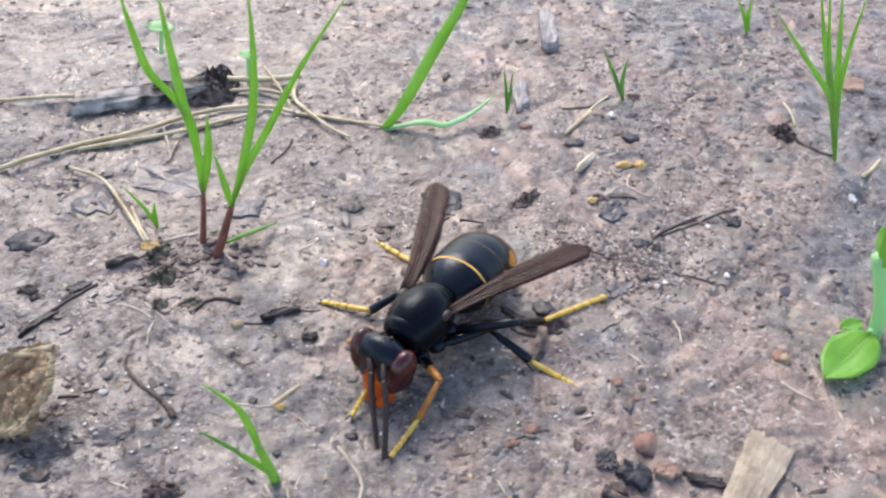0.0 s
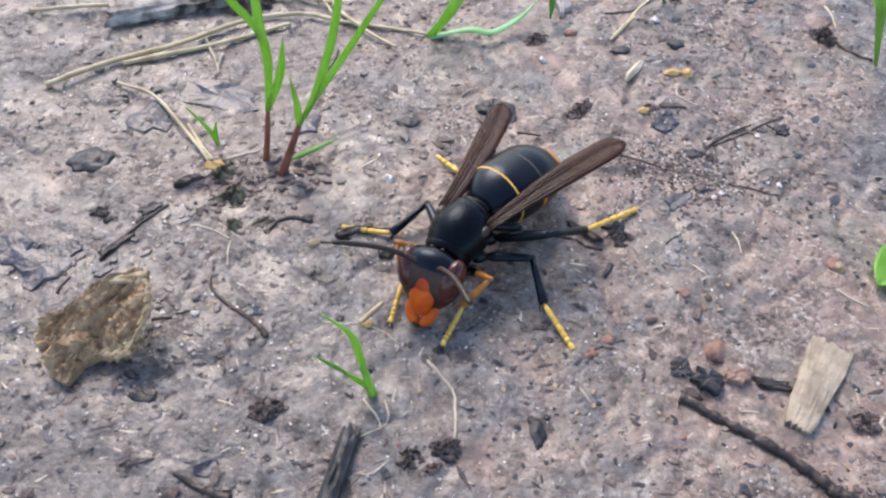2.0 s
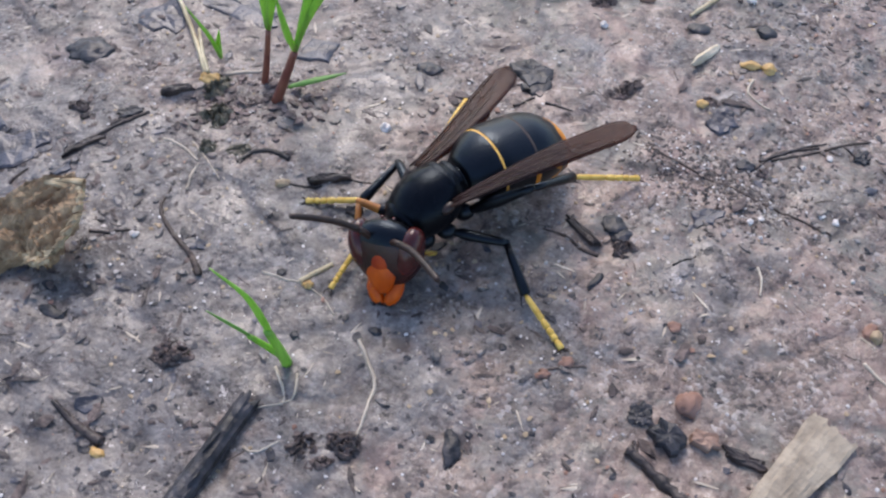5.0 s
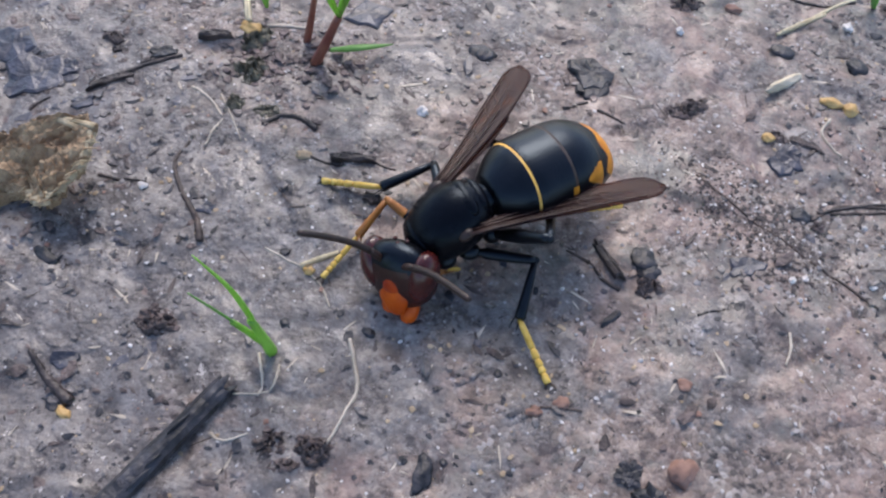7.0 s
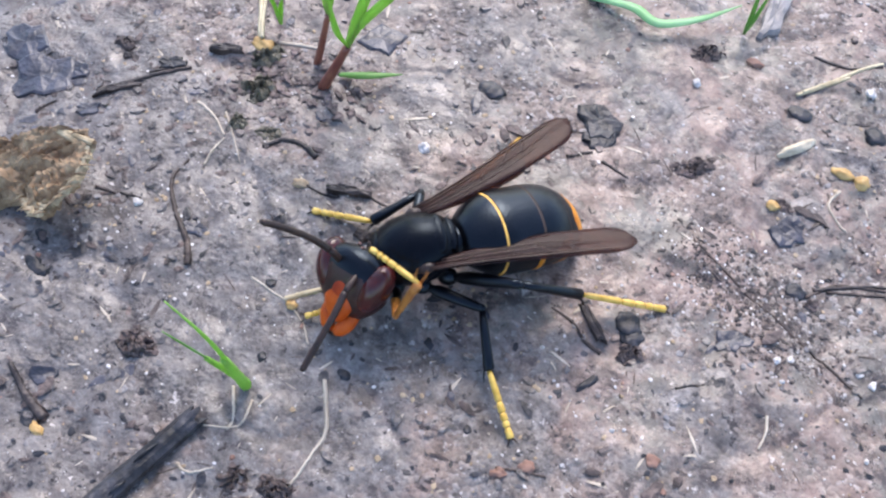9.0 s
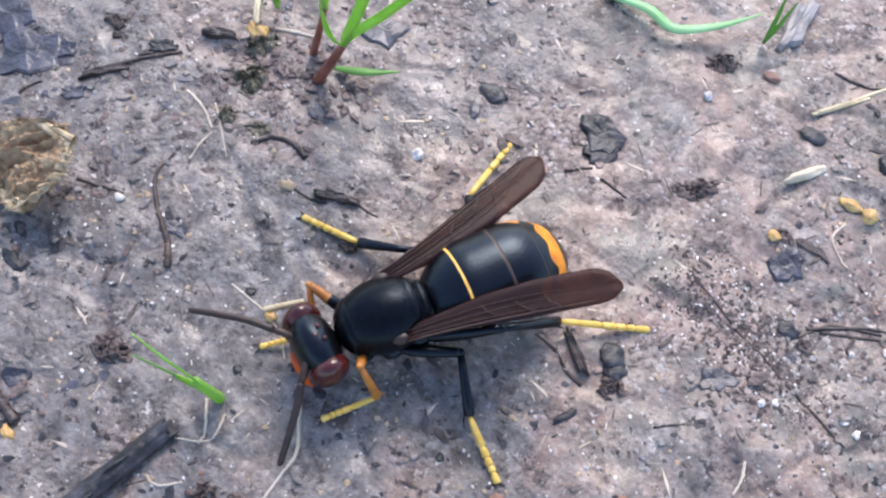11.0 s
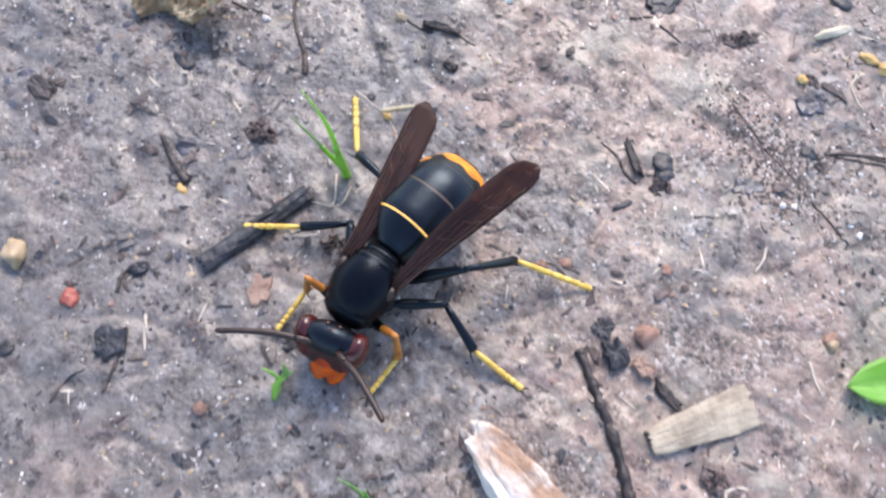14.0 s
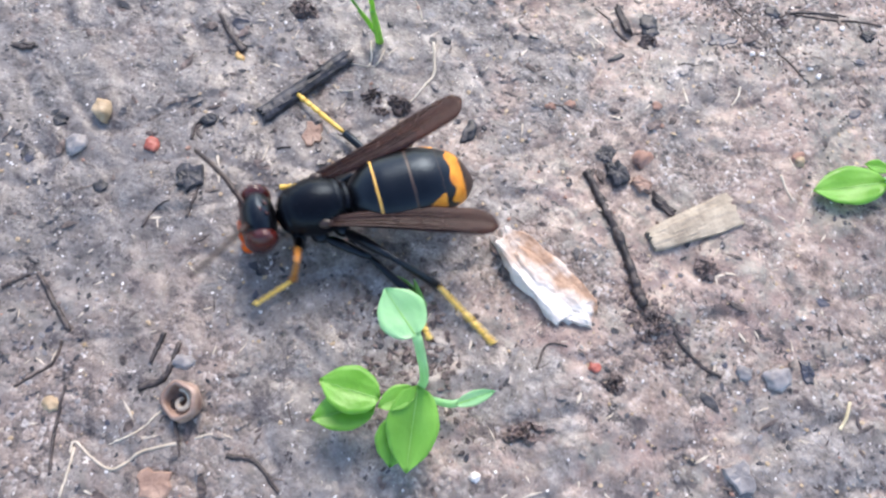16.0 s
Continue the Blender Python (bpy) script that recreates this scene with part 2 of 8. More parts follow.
def path_tube(bm, pts, radii, segs=6, mat=0):
    """A tube along points, with a radius for each."""
    pts = [Vector(p) for p in pts]
    rings = []
    for i, p in enumerate(pts):
        d = (pts[min(i + 1, len(pts) - 1)] - pts[max(i - 1, 0)]).normalized()
        side = d.cross(Vector((0, 0, 1)))
        side = side.normalized() if side.length > 1e-4 else Vector((1, 0, 0))
        rings.append((p, side, side.cross(d), radii[i], radii[i]))
    tube(bm, rings, segs, True, mat)


def bead(bm, c, r, mat=0, turn=None, u=12, v=8):
    m = Matrix.Translation(c) @ (turn or Matrix()) @ Matrix.Diagonal((*r, 1))
    made = bmesh.ops.create_uvsphere(bm, u_segments=u, v_segments=v, radius=1, matrix=m)
    for f in {f for w in made["verts"] for f in w.link_faces}:
        f.material_index = mat


def spline(pts, n):
    """n + 1 points on a smooth curve through pts."""
    pts = [Vector(p) for p in pts]
    p = [pts[0] * 2 - pts[1], *pts, pts[-1] * 2 - pts[-2]]
    out = []
    for k in range(n + 1):
        s = k / n * (len(pts) - 1)
        i = min(int(s), len(pts) - 2)
        u = s - i
        a, b, c, d = p[i : i + 4]
        out.append(0.5 * (2 * b + (c - a) * u + (2 * a - 5 * b + 4 * c - d) * u**2 + (3 * b - a - 3 * c + d) * u**3))
    return out

# ---- the ground: one sheet, fine under the subject, coarse out to the distance ----
def rise(x, y):
    """Height of the soil in metres."""
    p = Vector((x, y, 0))
    h = 0.9 * noise.noise(p * 22) + 0.55 * noise.noise(p * 70 + Vector((3, 1, 0))) + 0.50 * noise.noise(p * 170) + 0.30 * noise.noise(p * 380) + 0.15 * noise.noise(p * 800)
    c = abs(noise.noise(p * 120 + Vector((7, 2, 0))))
    h -= 0.35 * max(0.0, 1 - c * 9)
    return h * MM * 0.85


def ground():
    def axis(lo, hi, step, far):
        a = list(np.arange(lo, hi + step / 2, step))
        d, left, right = step, a[0], a[-1]
        pre, post = [], []
        while d < far:
            d *= 1.5
            left, right = left - d, right + d
            pre.append(left)
            post.append(right)
        return pre[::-1] + a + post

    xs, ys = axis(-0.085, 0.075, 0.0004, 1.5), axis(-0.025, 0.145, 0.0004, 1.5)
    nx = len(xs)
    verts = [(x, y, rise(x, y)) for y in ys for x in xs]
    faces = [(j * nx + i, j * nx + i + 1, (j + 1) * nx + i + 1, (j + 1) * nx + i) for j in range(len(ys) - 1) for i in range(nx - 1)]
    me = bpy.data.meshes.new("ground")
    me.from_pydata(verts, [], faces)
    me.materials.append(M_SOIL)
    me.shade_smooth()
    return tagged(new("ground", me), "damp grey brown clay soil with grit", "ground", kind="structure")


ground()

def stone_material():
    """Pale quartz stone, rusty along one side."""
    m = material("white_and_orange_stone", (0.36, 0.215, 0.135), 0.5, (0.66, 0.60, 0.545), 330, 1.0, 1100, low=0.36, high=0.62)
    t = m.node_tree
    n = [k for k in t.nodes if k.bl_idname == "ShaderNodeTexNoise"][0]
    r = [k for k in t.nodes if k.bl_idname == "ShaderNodeValToRGB"][0]
    sep = t.nodes.new("ShaderNodeSeparateXYZ")
    t.links.new(t.nodes["Texture Coordinate"].outputs["Object"], sep.inputs[0])
    lean = t.nodes.new("ShaderNodeMath")
    lean.operation = "MULTIPLY_ADD"
    lean.inputs[1].default_value = -75.0
    t.links.new(sep.outputs["Y"], lean.inputs[0])
    t.links.new(n.outputs["Fac"], lean.inputs[2])
    t.links.new(lean.outputs[0], r.inputs["Fac"])
    return m


# ---- materials of the litter and plants ----
M_CHAR = material("charcoal", (0.010, 0.010, 0.012), 0.45, (0.045, 0.044, 0.052), 800, 1.0, 1000, vary=0.3, spec=0.4)
M_SLATE = material("wet_dark_leaf", (0.022, 0.023, 0.032), 0.36, (0.070, 0.070, 0.092), 500, 0.5, 1500, vary=0.2, spec=0.5)
M_BARK = material("dark_bark", (0.017, 0.012, 0.012), 0.5, (0.070, 0.050, 0.045), 600, 0.8, 1500, vary=0.3)
M_TWIG = material("brown_twig", (0.034, 0.022, 0.018), 0.6, (0.105, 0.072, 0.058), 700, 0.7, 1800, vary=0.3)
M_LOG = material("grey_bark", (0.018, 0.015, 0.014), 0.65, (0.36, 0.33, 0.30), 420, 1.0, 900, low=0.42, high=0.62)
M_LUMP = material("crumbly_brown_bark", (0.175, 0.104, 0.056), 0.85, (0.49, 0.345, 0.205), 950, 1.0, 1800, low=0.3, high=0.7)
M_RIM = material("pale_torn_bark", (0.32, 0.235, 0.135), 0.85, (0.56, 0.45, 0.29), 900, 0.6, 1800)
M_STRAW = material("dry_straw", (0.40, 0.31, 0.17), 0.5, (0.64, 0.55, 0.36), 400, 0.3, 2000, vary=0.15)
M_ROOT = material("pale_rootlet", (0.40, 0.33, 0.25), 0.6, (0.58, 0.50, 0.40), 500, 0.2, 2000, vary=0.15)
M_PALE = material("pale_wood", (0.55, 0.45, 0.31), 0.65, (0.74, 0.66, 0.52), 500, 0.4, 1600)
M_CHIP = material("weathered_wood_chip", (0.24, 0.193, 0.142), 0.75, (0.41, 0.340, 0.255), 600, 0.6, 1500)
M_CRUMB = material("amber_crumb", (0.42, 0.24, 0.07), 0.5, (0.62, 0.42, 0.17), 500, 0.3, 1500)
M_STONE = stone_material()
M_BRICK = material("orange_brown_pebble", (0.20, 0.105, 0.075), 0.7, (0.34, 0.20, 0.15), 400, 0.5, 1200, vary=0.2)
M_REDDISH = material("red_pebble", (0.26, 0.05, 0.035), 0.5, (0.42, 0.13, 0.09), 500, 0.4, 1200)
M_TAN = material("tan_pebble", (0.26, 0.18, 0.10), 0.5, (0.45, 0.34, 0.22), 400, 0.4, 1200, vary=0.2)
M_GREY = material("grey_pebble", (0.15, 0.137, 0.137), 0.45, (0.30, 0.278, 0.275), 400, 0.5, 1200, vary=0.25)
M_QUARTZ = material("white_quartz", (0.44, 0.40, 0.375), 0.25, (0.74, 0.70, 0.67), 700, 0.3, 2000, vary=0.2)
M_CLOD = material("dark_humus_clod", (0.040, 0.030, 0.029), 0.6, (0.17, 0.125, 0.112), 900, 1.0, 1800, vary=0.45, spec=0.4)
M_SOILCLOD = material("mossy_soil_clod", (0.05, 0.043, 0.028), 0.5, (0.19, 0.165, 0.115), 600, 1.0, 1500)
M_LEAFLITTER = material("orange_brown_leaf_scrap", (0.21, 0.12, 0.085), 0.55, (0.35, 0.23, 0.17), 350, 0.5, 1500)
M_SHELL = material("brown_snail_shell", (0.17, 0.10, 0.075), 0.35, (0.40, 0.28, 0.22), 350, 0.4, 1800)
M_STEM = material("red_grass_stem", (0.17, 0.045, 0.035), 0.4, (0.26, 0.10, 0.06), 500, 0.2, 2000)


def green_material(name, a, b, rough=0.42):
    """Leaf green that lets some light through."""
    m = material(name, a, rough, b, 260, 0.25, 2600, vary=0.08)
    t = m.node_tree
    p = t.nodes["Principled BSDF"]
    tr = t.nodes.new("ShaderNodeBsdfTranslucent")
    tr.inputs["Color"].default_value = (*(min(1, c * 1.6) for c in b), 1)
    mixer = t.nodes.new("ShaderNodeMixShader")
    mixer.inputs["Fac"].default_value = 0.35
    t.links.new(p.outputs[0], mixer.inputs[1])
    t.links.new(tr.outputs[0], mixer.inputs[2])
    t.links.new(mixer.outputs[0], t.nodes["Material Output"].inputs["Surface"])
    return m


M_GRASS = green_material("grass_green", (0.17, 0.38, 0.035), (0.32, 0.56, 0.11))
M_DULL = green_material("dull_green", (0.12, 0.28, 0.06), (0.20, 0.40, 0.10))
M_LEAF = green_material("seedling_green", (0.14, 0.36, 0.035), (0.25, 0.52, 0.09), 0.34)
# paler, bluer leaf green: the sky's sheen is put into the colour
M_PALELEAF = green_material("pale_leaf_with_sky_sheen", (0.27, 0.54, 0.24), (0.40, 0.66, 0.37), 0.36)

M_RIB = green_material("pale_leaf_vein", (0.26, 0.52, 0.12), (0.36, 0.62, 0.20), 0.4)

SEED = [0]


def dice():
    SEED[0] += 1
    return random.Random(SEED[0] * 7 + 3)


def lay(x, y, sink=0.0):
    """The soil's height in millimetres at a place in millimetres."""
    return rise(x * MM, y * MM) / MM - sink


def loose(name, bm, mats, label, category, group="", smooth=True, kind=""):
    return tagged(new(name, finish(name, bm, mats, smooth)), label, category, group, kind)


KINDS = {
    "charcoal_flake": (M_CHAR, "thin black charcoal flake lying on soil", "charcoal"),
    "leaf_scrap": (M_SLATE, "wet blue-grey leaf scrap stuck to soil", "leaf"),
    "bark_flake": (M_BARK, "dark brown bark flake on damp soil", "bark"),
    "wood_chip": (M_CHIP, "flat weathered beige wood chip on soil", "wood chip"),
    "orange_leaf_scrap": (M_LEAFLITTER, "orange brown dry leaf scrap on soil", "leaf"),
    "grey_slab": (M_GREY, "flat grey stone slab standing in soil", "stone"),
    "pebble": (M_BRICK, "small orange brown pebble on the soil", "pebble"),
    "red_pebble": (M_REDDISH, "tiny rounded red pebble on the soil", "pebble"),
    "tan_pebble": (M_TAN, "rounded tan brown pebble on the soil", "pebble"),
    "grey_pebble": (M_GREY, "wet rounded grey pebble in the soil", "pebble"),
    "quartz_grain": (M_QUARTZ, "bright white quartz grain on the soil", "grain"),
    "dark_pebble": (M_CHAR, "dark blackish pebble lying on soil", "pebble"),
    "pale_wood_crumb": (M_PALE, "short pale wood crumb on the soil", "wood"),
    "crumb": (M_CRUMB, "small amber yellow crumb on the soil", "crumb"),
    "soil_clod": (M_CLOD, "dark crumbly humus clod on the soil", "soil clod"),
    "mossy_clod": (M_SOILCLOD, "greenish brown rough clod round dry roots", "soil clod"),
    "twig": (M_BARK, "thin dark twig lying on damp soil", "twig"),
    "brown_twig": (M_TWIG, "thin brown twig half sunk in soil", "twig"),
    "straw": (M_STRAW, "dry yellowish straw lying on the soil", "straw"),
    "rootlet": (M_ROOT, "fine pale rootlet curling over the soil", "root"),
}


def flake(name, x, y, length, width, turn, high, tilt=0.0):
    """A ragged plate with a broken edge."""
    mat, label, cat = KINDS[name]
    d = dice()
    n = 15
    high *= {"leaf_scrap": 0.5, "charcoal_flake": 0.42}.get(name, 0.62)
    co, si = math.cos(math.radians(turn)), math.sin(math.radians(turn))
    ragged = [1 + d.uniform(-0.30, 0.18) for _ in range(n)]
    bm = bmesh.new()
    rings = []
    for s, h in ((1.0, -0.5), (1.0, 0.55), (0.88, 0.95), (0.5, 1.0)):
        ring = []
        for k in range(n):
            a = 2 * math.pi * k / n
            c, sn = math.cos(a), math.sin(a)
            q = max(abs(c), abs(sn)) ** -0.55
            px, py = 0.5 * length * c * q * ragged[k] * s, 0.5 * width * sn * q * ragged[k] * s
            ring.append(bm.verts.new((px, py, high * h + (d.uniform(-0.16, 0.16) * min(high, 0.6) if h > 0 else 0) + tilt * px + (0.85 * (lay(x + co * px - si * py, y + si * px + co * py) - lay(x, y)) if name == "leaf_scrap" else 0))))
        rings.append(ring)
    for a, b in zip(rings, rings[1:]):
        for k in range(n):
            bm.faces.new((a[k], a[(k + 1) % n], b[(k + 1) % n], b[k]))
    top = bm.verts.new((0, 0, high * 0.9))
    for k in range(n):
        bm.faces.new((rings[-1][k], rings[-1][(k + 1) % n], top))
    bm.faces.new(rings[0][::-1])
    ob = loose(name, bm, mat, label, cat, name.replace("_", " ") + "s on the soil", smooth=False)
    ob.matrix_basis = pose(x * MM, y * MM, lay(x, y, 0.05) * MM, 0, 0, turn)
    return ob


def clod_skin(bm, d, length, width, high):
    """A low crumbly heap with a frayed outline, as one skin of angular steps."""
    off = Vector((d.uniform(-9, 9), d.uniform(-9, 9), d.uniform(-9, 9)))
    rings, n = 13, 40
    lines = []
    for i in range(1, rings + 1):
        u = i / rings
        line = []
        for k in range(n):
            a = 2 * math.pi * k / n
            edge = 1.05 + 0.5 * noise.noise(Vector((math.cos(a) * 1.4, math.sin(a) * 1.4, 0)) + off) + 0.28 * noise.noise(Vector((math.cos(a) * 4.5, math.sin(a) * 4.5, 3)) + off)
            x, y = 0.5 * length * u * edge * math.cos(a), 0.5 * width * u * edge * math.sin(a)
            p = Vector((x, y, 0)) + off
            lump = 0.55 + 0.75 * noise.cell(p * 2.1 + Vector((noise.noise(p * 2), noise.noise(p * 2.3), 0))) + 0.5 * noise.noise(p * 3.2) + 0.3 * noise.noise(p * 7)
            line.append(bm.verts.new((x, y, 0.26 * high * (1 - u * u) ** 0.6 * lump - 0.25 * (i == rings))))
        lines.append(line)
    top = bm.verts.new((0, 0, 0.3 * high))
    for k in range(n):
        bm.faces.new((lines[0][k], lines[0][(k + 1) % n], top))
        for p, q in zip(lines, lines[1:]):
            bm.faces.new((p[k], q[k], q[(k + 1) % n], p[(k + 1) % n]))
    bm.faces.new(lines[-1][::-1])


def wood_splinter(x, y, length, width, turn, high):
    """A weathered chip of wood: lengthwise ridges, one end tapered, both ends frayed."""
    mat, label, cat = KINDS["wood_chip"]
    d = dice()
    n, cols = 30, 16
    bm = bmesh.new()
    fray = [(d.uniform(0, 0.45), d.uniform(0, 0.5)) for _ in range(cols + 1)]
    sheets = []
    for low in (0, 1):
        g = []
        for i in range(n + 1):
            u = i / n
            w = 0.5 * width * (0.62 + 0.38 * min(u * 1.6, 1.0)) * (1 + 0.04 * math.sin(9 * u))
            line = []
            for j in range(cols + 1):
                v = 2 * j / cols - 1
                px = (u - 0.5) * length + (fray[j][0] * (1 - u) ** 6 - fray[j][1] * u**6)
                py = v * w * (1 + 0.10 * noise.noise(Vector((u * 5, v, 3))))
                z = high * (1.0 - 0.35 * v * v) + 0.06 * noise.noise(Vector((u * 3.2, v * 5.5, 7))) + 0.05 * noise.noise(Vector((u * 8, v * 14, 2)))
                line.append(bm.verts.new((px, py, -0.35 if low else z)))
            g.append(line)
        sheets.append(g)
        for i in range(n):
            for j in range(cols):
                bm.faces.new((g[i][j], g[i + 1][j], g[i + 1][j + 1], g[i][j + 1]))
    a, b = sheets
    edge = [(i, 0) for i in range(n)] + [(n, j) for j in range(cols)] + [(i, cols) for i in range(n, 0, -1)] + [(0, j) for j in range(cols, 0, -1)]
    for k, (i, j) in enumerate(edge):
        i2, j2 = edge[(k + 1) % len(edge)]
        bm.faces.new((a[i][j], a[i2][j2], b[i2][j2], b[i][j]))
    ob = loose("wood_chip", bm, mat, label, cat, smooth=False)
    ob.matrix_basis = pose(x * MM, y * MM, lay(x, y, -0.15) * MM, 0, 0, turn)


def pebble(name, x, y, length, width, turn, high, rough=0.30, sub=3, lobes=1.5):
    """A rounded or crumbly lump, a third of it in the soil."""
    mat, label, cat = KINDS[name]
    d = dice()
    off = Vector((d.uniform(-9, 9), d.uniform(-9, 9), d.uniform(-9, 9)))
    if name == "dark_pebble":
        high *= 0.45
    bm = bmesh.new()
    if name in ("soil_clod", "mossy_clod"):
        clod_skin(bm, d, length, width, high)
        ob = loose(name, bm, mat, label, cat, name.replace("_", " ") + "s on the soil", smooth=False)
        ob.matrix_basis = pose(x * MM, y * MM, lay(x, y) * MM, 0, 0, turn)
        return ob
    bmesh.ops.create_icosphere(bm, subdivisions=4 if rough > 0.35 else sub, radius=1)
    for v in bm.verts:
        k = 1 + (rough * 0.5 * noise.noise(v.co * 8 + off) if rough > 0.35 else 0) + rough * noise.noise(v.co * lobes + off) * 1.6 + (rough * 0.7 * noise.noise(v.co * lobes * 3 + off) if sub > 2 else 0)
        v.co = Vector((v.co.x * length * 0.5, v.co.y * width * 0.5, v.co.z * high * 0.36)) * k
    ob = loose(name, bm, mat, label, cat, name.replace("_", " ") + "s on the soil", smooth=rough < 0.35)
    ob.matrix_basis = pose(x * MM, y * MM, (lay(x, y) + high * 0.06) * MM, 0, 0, turn)
    return ob


def strand(name, pts, r0, r1, lift=0.0, knots=0.10, segs=6, arch=0.0):
    """A twig, straw or rootlet along places on the soil."""
    mat, label, cat = KINDS[name]
    d = dice()
    thin = {"twig": 0.34, "brown_twig": 0.30, "straw": 0.5, "rootlet": 0.55}[name]
    r0, r1 = r0 * thin, r1 * thin
    q = spline([(x, y, 0) for x, y in pts], max(12, 8 * len(pts)))
    n = len(q) - 1
    for k in range(1, n):
        q[k] += Vector((d.uniform(-1, 1), d.uniform(-1, 1), 0)) * r0 * (0.08 if name == "straw" else 0.25)
    out = [Vector((p.x, p.y, lay(p.x, p.y) + r0 * 0.15 + lift + arch * math.sin(math.pi * i / n))) for i, p in enumerate(q)]
    if name == "straw":  # stiff: it bridges the small dips
        z = [p.z for p in out]
        for i, p in enumerate(out):
            near = z[max(i - 6, 0):i + 7]
            p.z = 0.5 * (sum(near) / len(near) + max(near))
    bm = bmesh.new()
    path_tube(bm, out, [(r0 + (r1 - r0) * i / n) * (1 + d.uniform(-knots, knots) * (1.2 if name == "twig" else 1)) for i in range(n + 1)], segs)
    return loose(name, bm, mat, label, cat, name.replace("_", " ") + "s on the soil")


def blade_mesh(pts, width, fold=0.25, up=(0, 0, 1), tip=0.06, base=0.6, thick=0.09):
    """A grass blade along points: a shallow V with thickness, tapering to the tip."""
    q = spline(pts, 18)
    bm = bmesh.new()
    lines = []
    for i, p in enumerate(q):
        u = i / 18
        d = (q[min(i + 1, 18)] - q[max(i - 1, 0)]).normalized()
        side = d.cross(Vector(up))
        side = side.normalized() if side.length > 1e-3 else Vector((1, 0, 0))
        nrm = side.cross(d)
        w = width * 0.27 * min(base + (1 - base) * u / 0.3, 1) * max(1 - max((u - 0.45) / 0.55, 0) ** 1.7, tip)
        lines.append([bm.verts.new(p + side * w * s + nrm * (fold * abs(s) * w - o)) for o in (0, thick) for s in (-1, 0, 1)])
    for a, b in zip(lines, lines[1:]):
        for k in (0, 1):
            bm.faces.new((a[k], a[k + 1], b[k + 1], b[k]))
            bm.faces.new((a[k + 3], b[k + 3], b[k + 4], a[k + 4]))
        bm.faces.new((a[0], b[0], b[3], a[3]))
        bm.faces.new((a[2], a[5], b[5], b[2]))
    for e in (lines[0], lines[-1]):
        bm.faces.new((e[0], e[1], e[4], e[3]))
        bm.faces.new((e[1], e[2], e[5], e[4]))
    return bm


def leaf_mesh(base, tip, width, up=(0, 0, 1), cup=0.15, droop=0.0, thick=0.14, wide_at=0.45):
    """An oval leaf from base to tip with a pressed midrib."""
    base, tip = Vector(base), Vector(tip)
    axis = tip - base
    d = axis.normalized()
    side = d.cross(Vector(up)).normalized()
    nrm = side.cross(d)
    bm = bmesh.new()
    rows, cols = 14, 8
    sheets = []
    for o in (0, thick):
        g = []
        for i in range(rows + 1):
            u = i / rows
            w = 0.5 * width * (math.sin(math.pi * u ** (math.log(0.5) / math.log(wide_at)))) ** 0.62 if 0 < i < rows else 0.03 * width
            w *= 1 - 0.45 * max((u - 0.72) / 0.28, 0) ** 1.5 + 0.02 * math.sin(17 * u)
            line = []
            for j in range(cols + 1):
                v = 2 * j / cols - 1
                z = cup * width * v * v * 0.5 - 0.05 * width * (1 - min(abs(v) * 4, 1)) - droop * u * u + 0.015 * width * math.sin(u * 9 + v * 3)
                line.append(bm.verts.new(base + axis * u + side * (w * v) + nrm * (z - o)))
            g.append(line)
        sheets.append(g)
    a, b = sheets
    for i in range(rows):
        for j in range(cols):
            bm.faces.new((a[i][j], a[i][j + 1], a[i + 1][j + 1], a[i + 1][j]))
            bm.faces.new((b[i][j], b[i + 1][j], b[i + 1][j + 1], b[i][j + 1]))
    edge = [(i, 0) for i in range(rows)] + [(rows, j) for j in range(cols)] + [(i, cols) for i in range(rows, 0, -1)] + [(0, j) for j in range(cols, 0, -1)]
    for k, (i, j) in enumerate(edge):
        i2, j2 = edge[(k + 1) % len(edge)]
        bm.faces.new((a[i][j], a[i2][j2], b[i2][j2], b[i][j]))
    return bm


def grass(label, stems, blades, name="grass_plant", stem_look=(M_STEM, "reddish stem base")):
    """stems: rows of (points, radius); blades: rows of (points, width, material)."""
    root = thing(name, label, "grass")
    for pts, r in stems:
        bm = bmesh.new()
        q = spline(pts, 10)
        path_tube(bm, q, [r * (0.85 - 0.3 * i / 10) for i in range(11)], 8)
        part("stem", bm, stem_look[0], root, stem_look[1])
    for pts, w, m in blades:
        view = (Vector(pts[-1]) - Vector(pts[0])).cross(Vector((1, 0, 0.1)))
        part("blade", blade_mesh(pts, w, up=view if view.length > 0.1 else (0, 0, 1)), m, root)
    return root


def seedling(label, stalks, leaves):
    """stalks: rows of (points, radius); leaves: rows of (base, tip, width, material)."""
    root = thing("seedling", label, "seedling")
    for pts, r in stalks:
        bm = bmesh.new()
        path_tube(bm, spline(pts, 10), [r] * 11, 8)
        part("stalk", bm, M_PALELEAF, root)
    for a, b, w, m, cup in leaves:
        leaf = part("leaf", leaf_mesh(a, b, w, cup=cup), m, root)
        a, b = Vector(a), Vector(b)
        side = (b - a).normalized().cross(Vector((0, 0, 1))).normalized()
        up = side.cross((b - a).normalized())
        bm = bmesh.new()
        path_tube(bm, [a.lerp(b, u) + up * (0.015 * w * math.sin(u * 9) - 0.05 * w + 0.01) for u in (k / 10 * 0.93 for k in range(11))], [0.09 * (1 - 0.8 * k / 10) for k in range(11)], 6)
        part("midrib", bm, M_RIB, leaf, "pale green midrib")
    return root


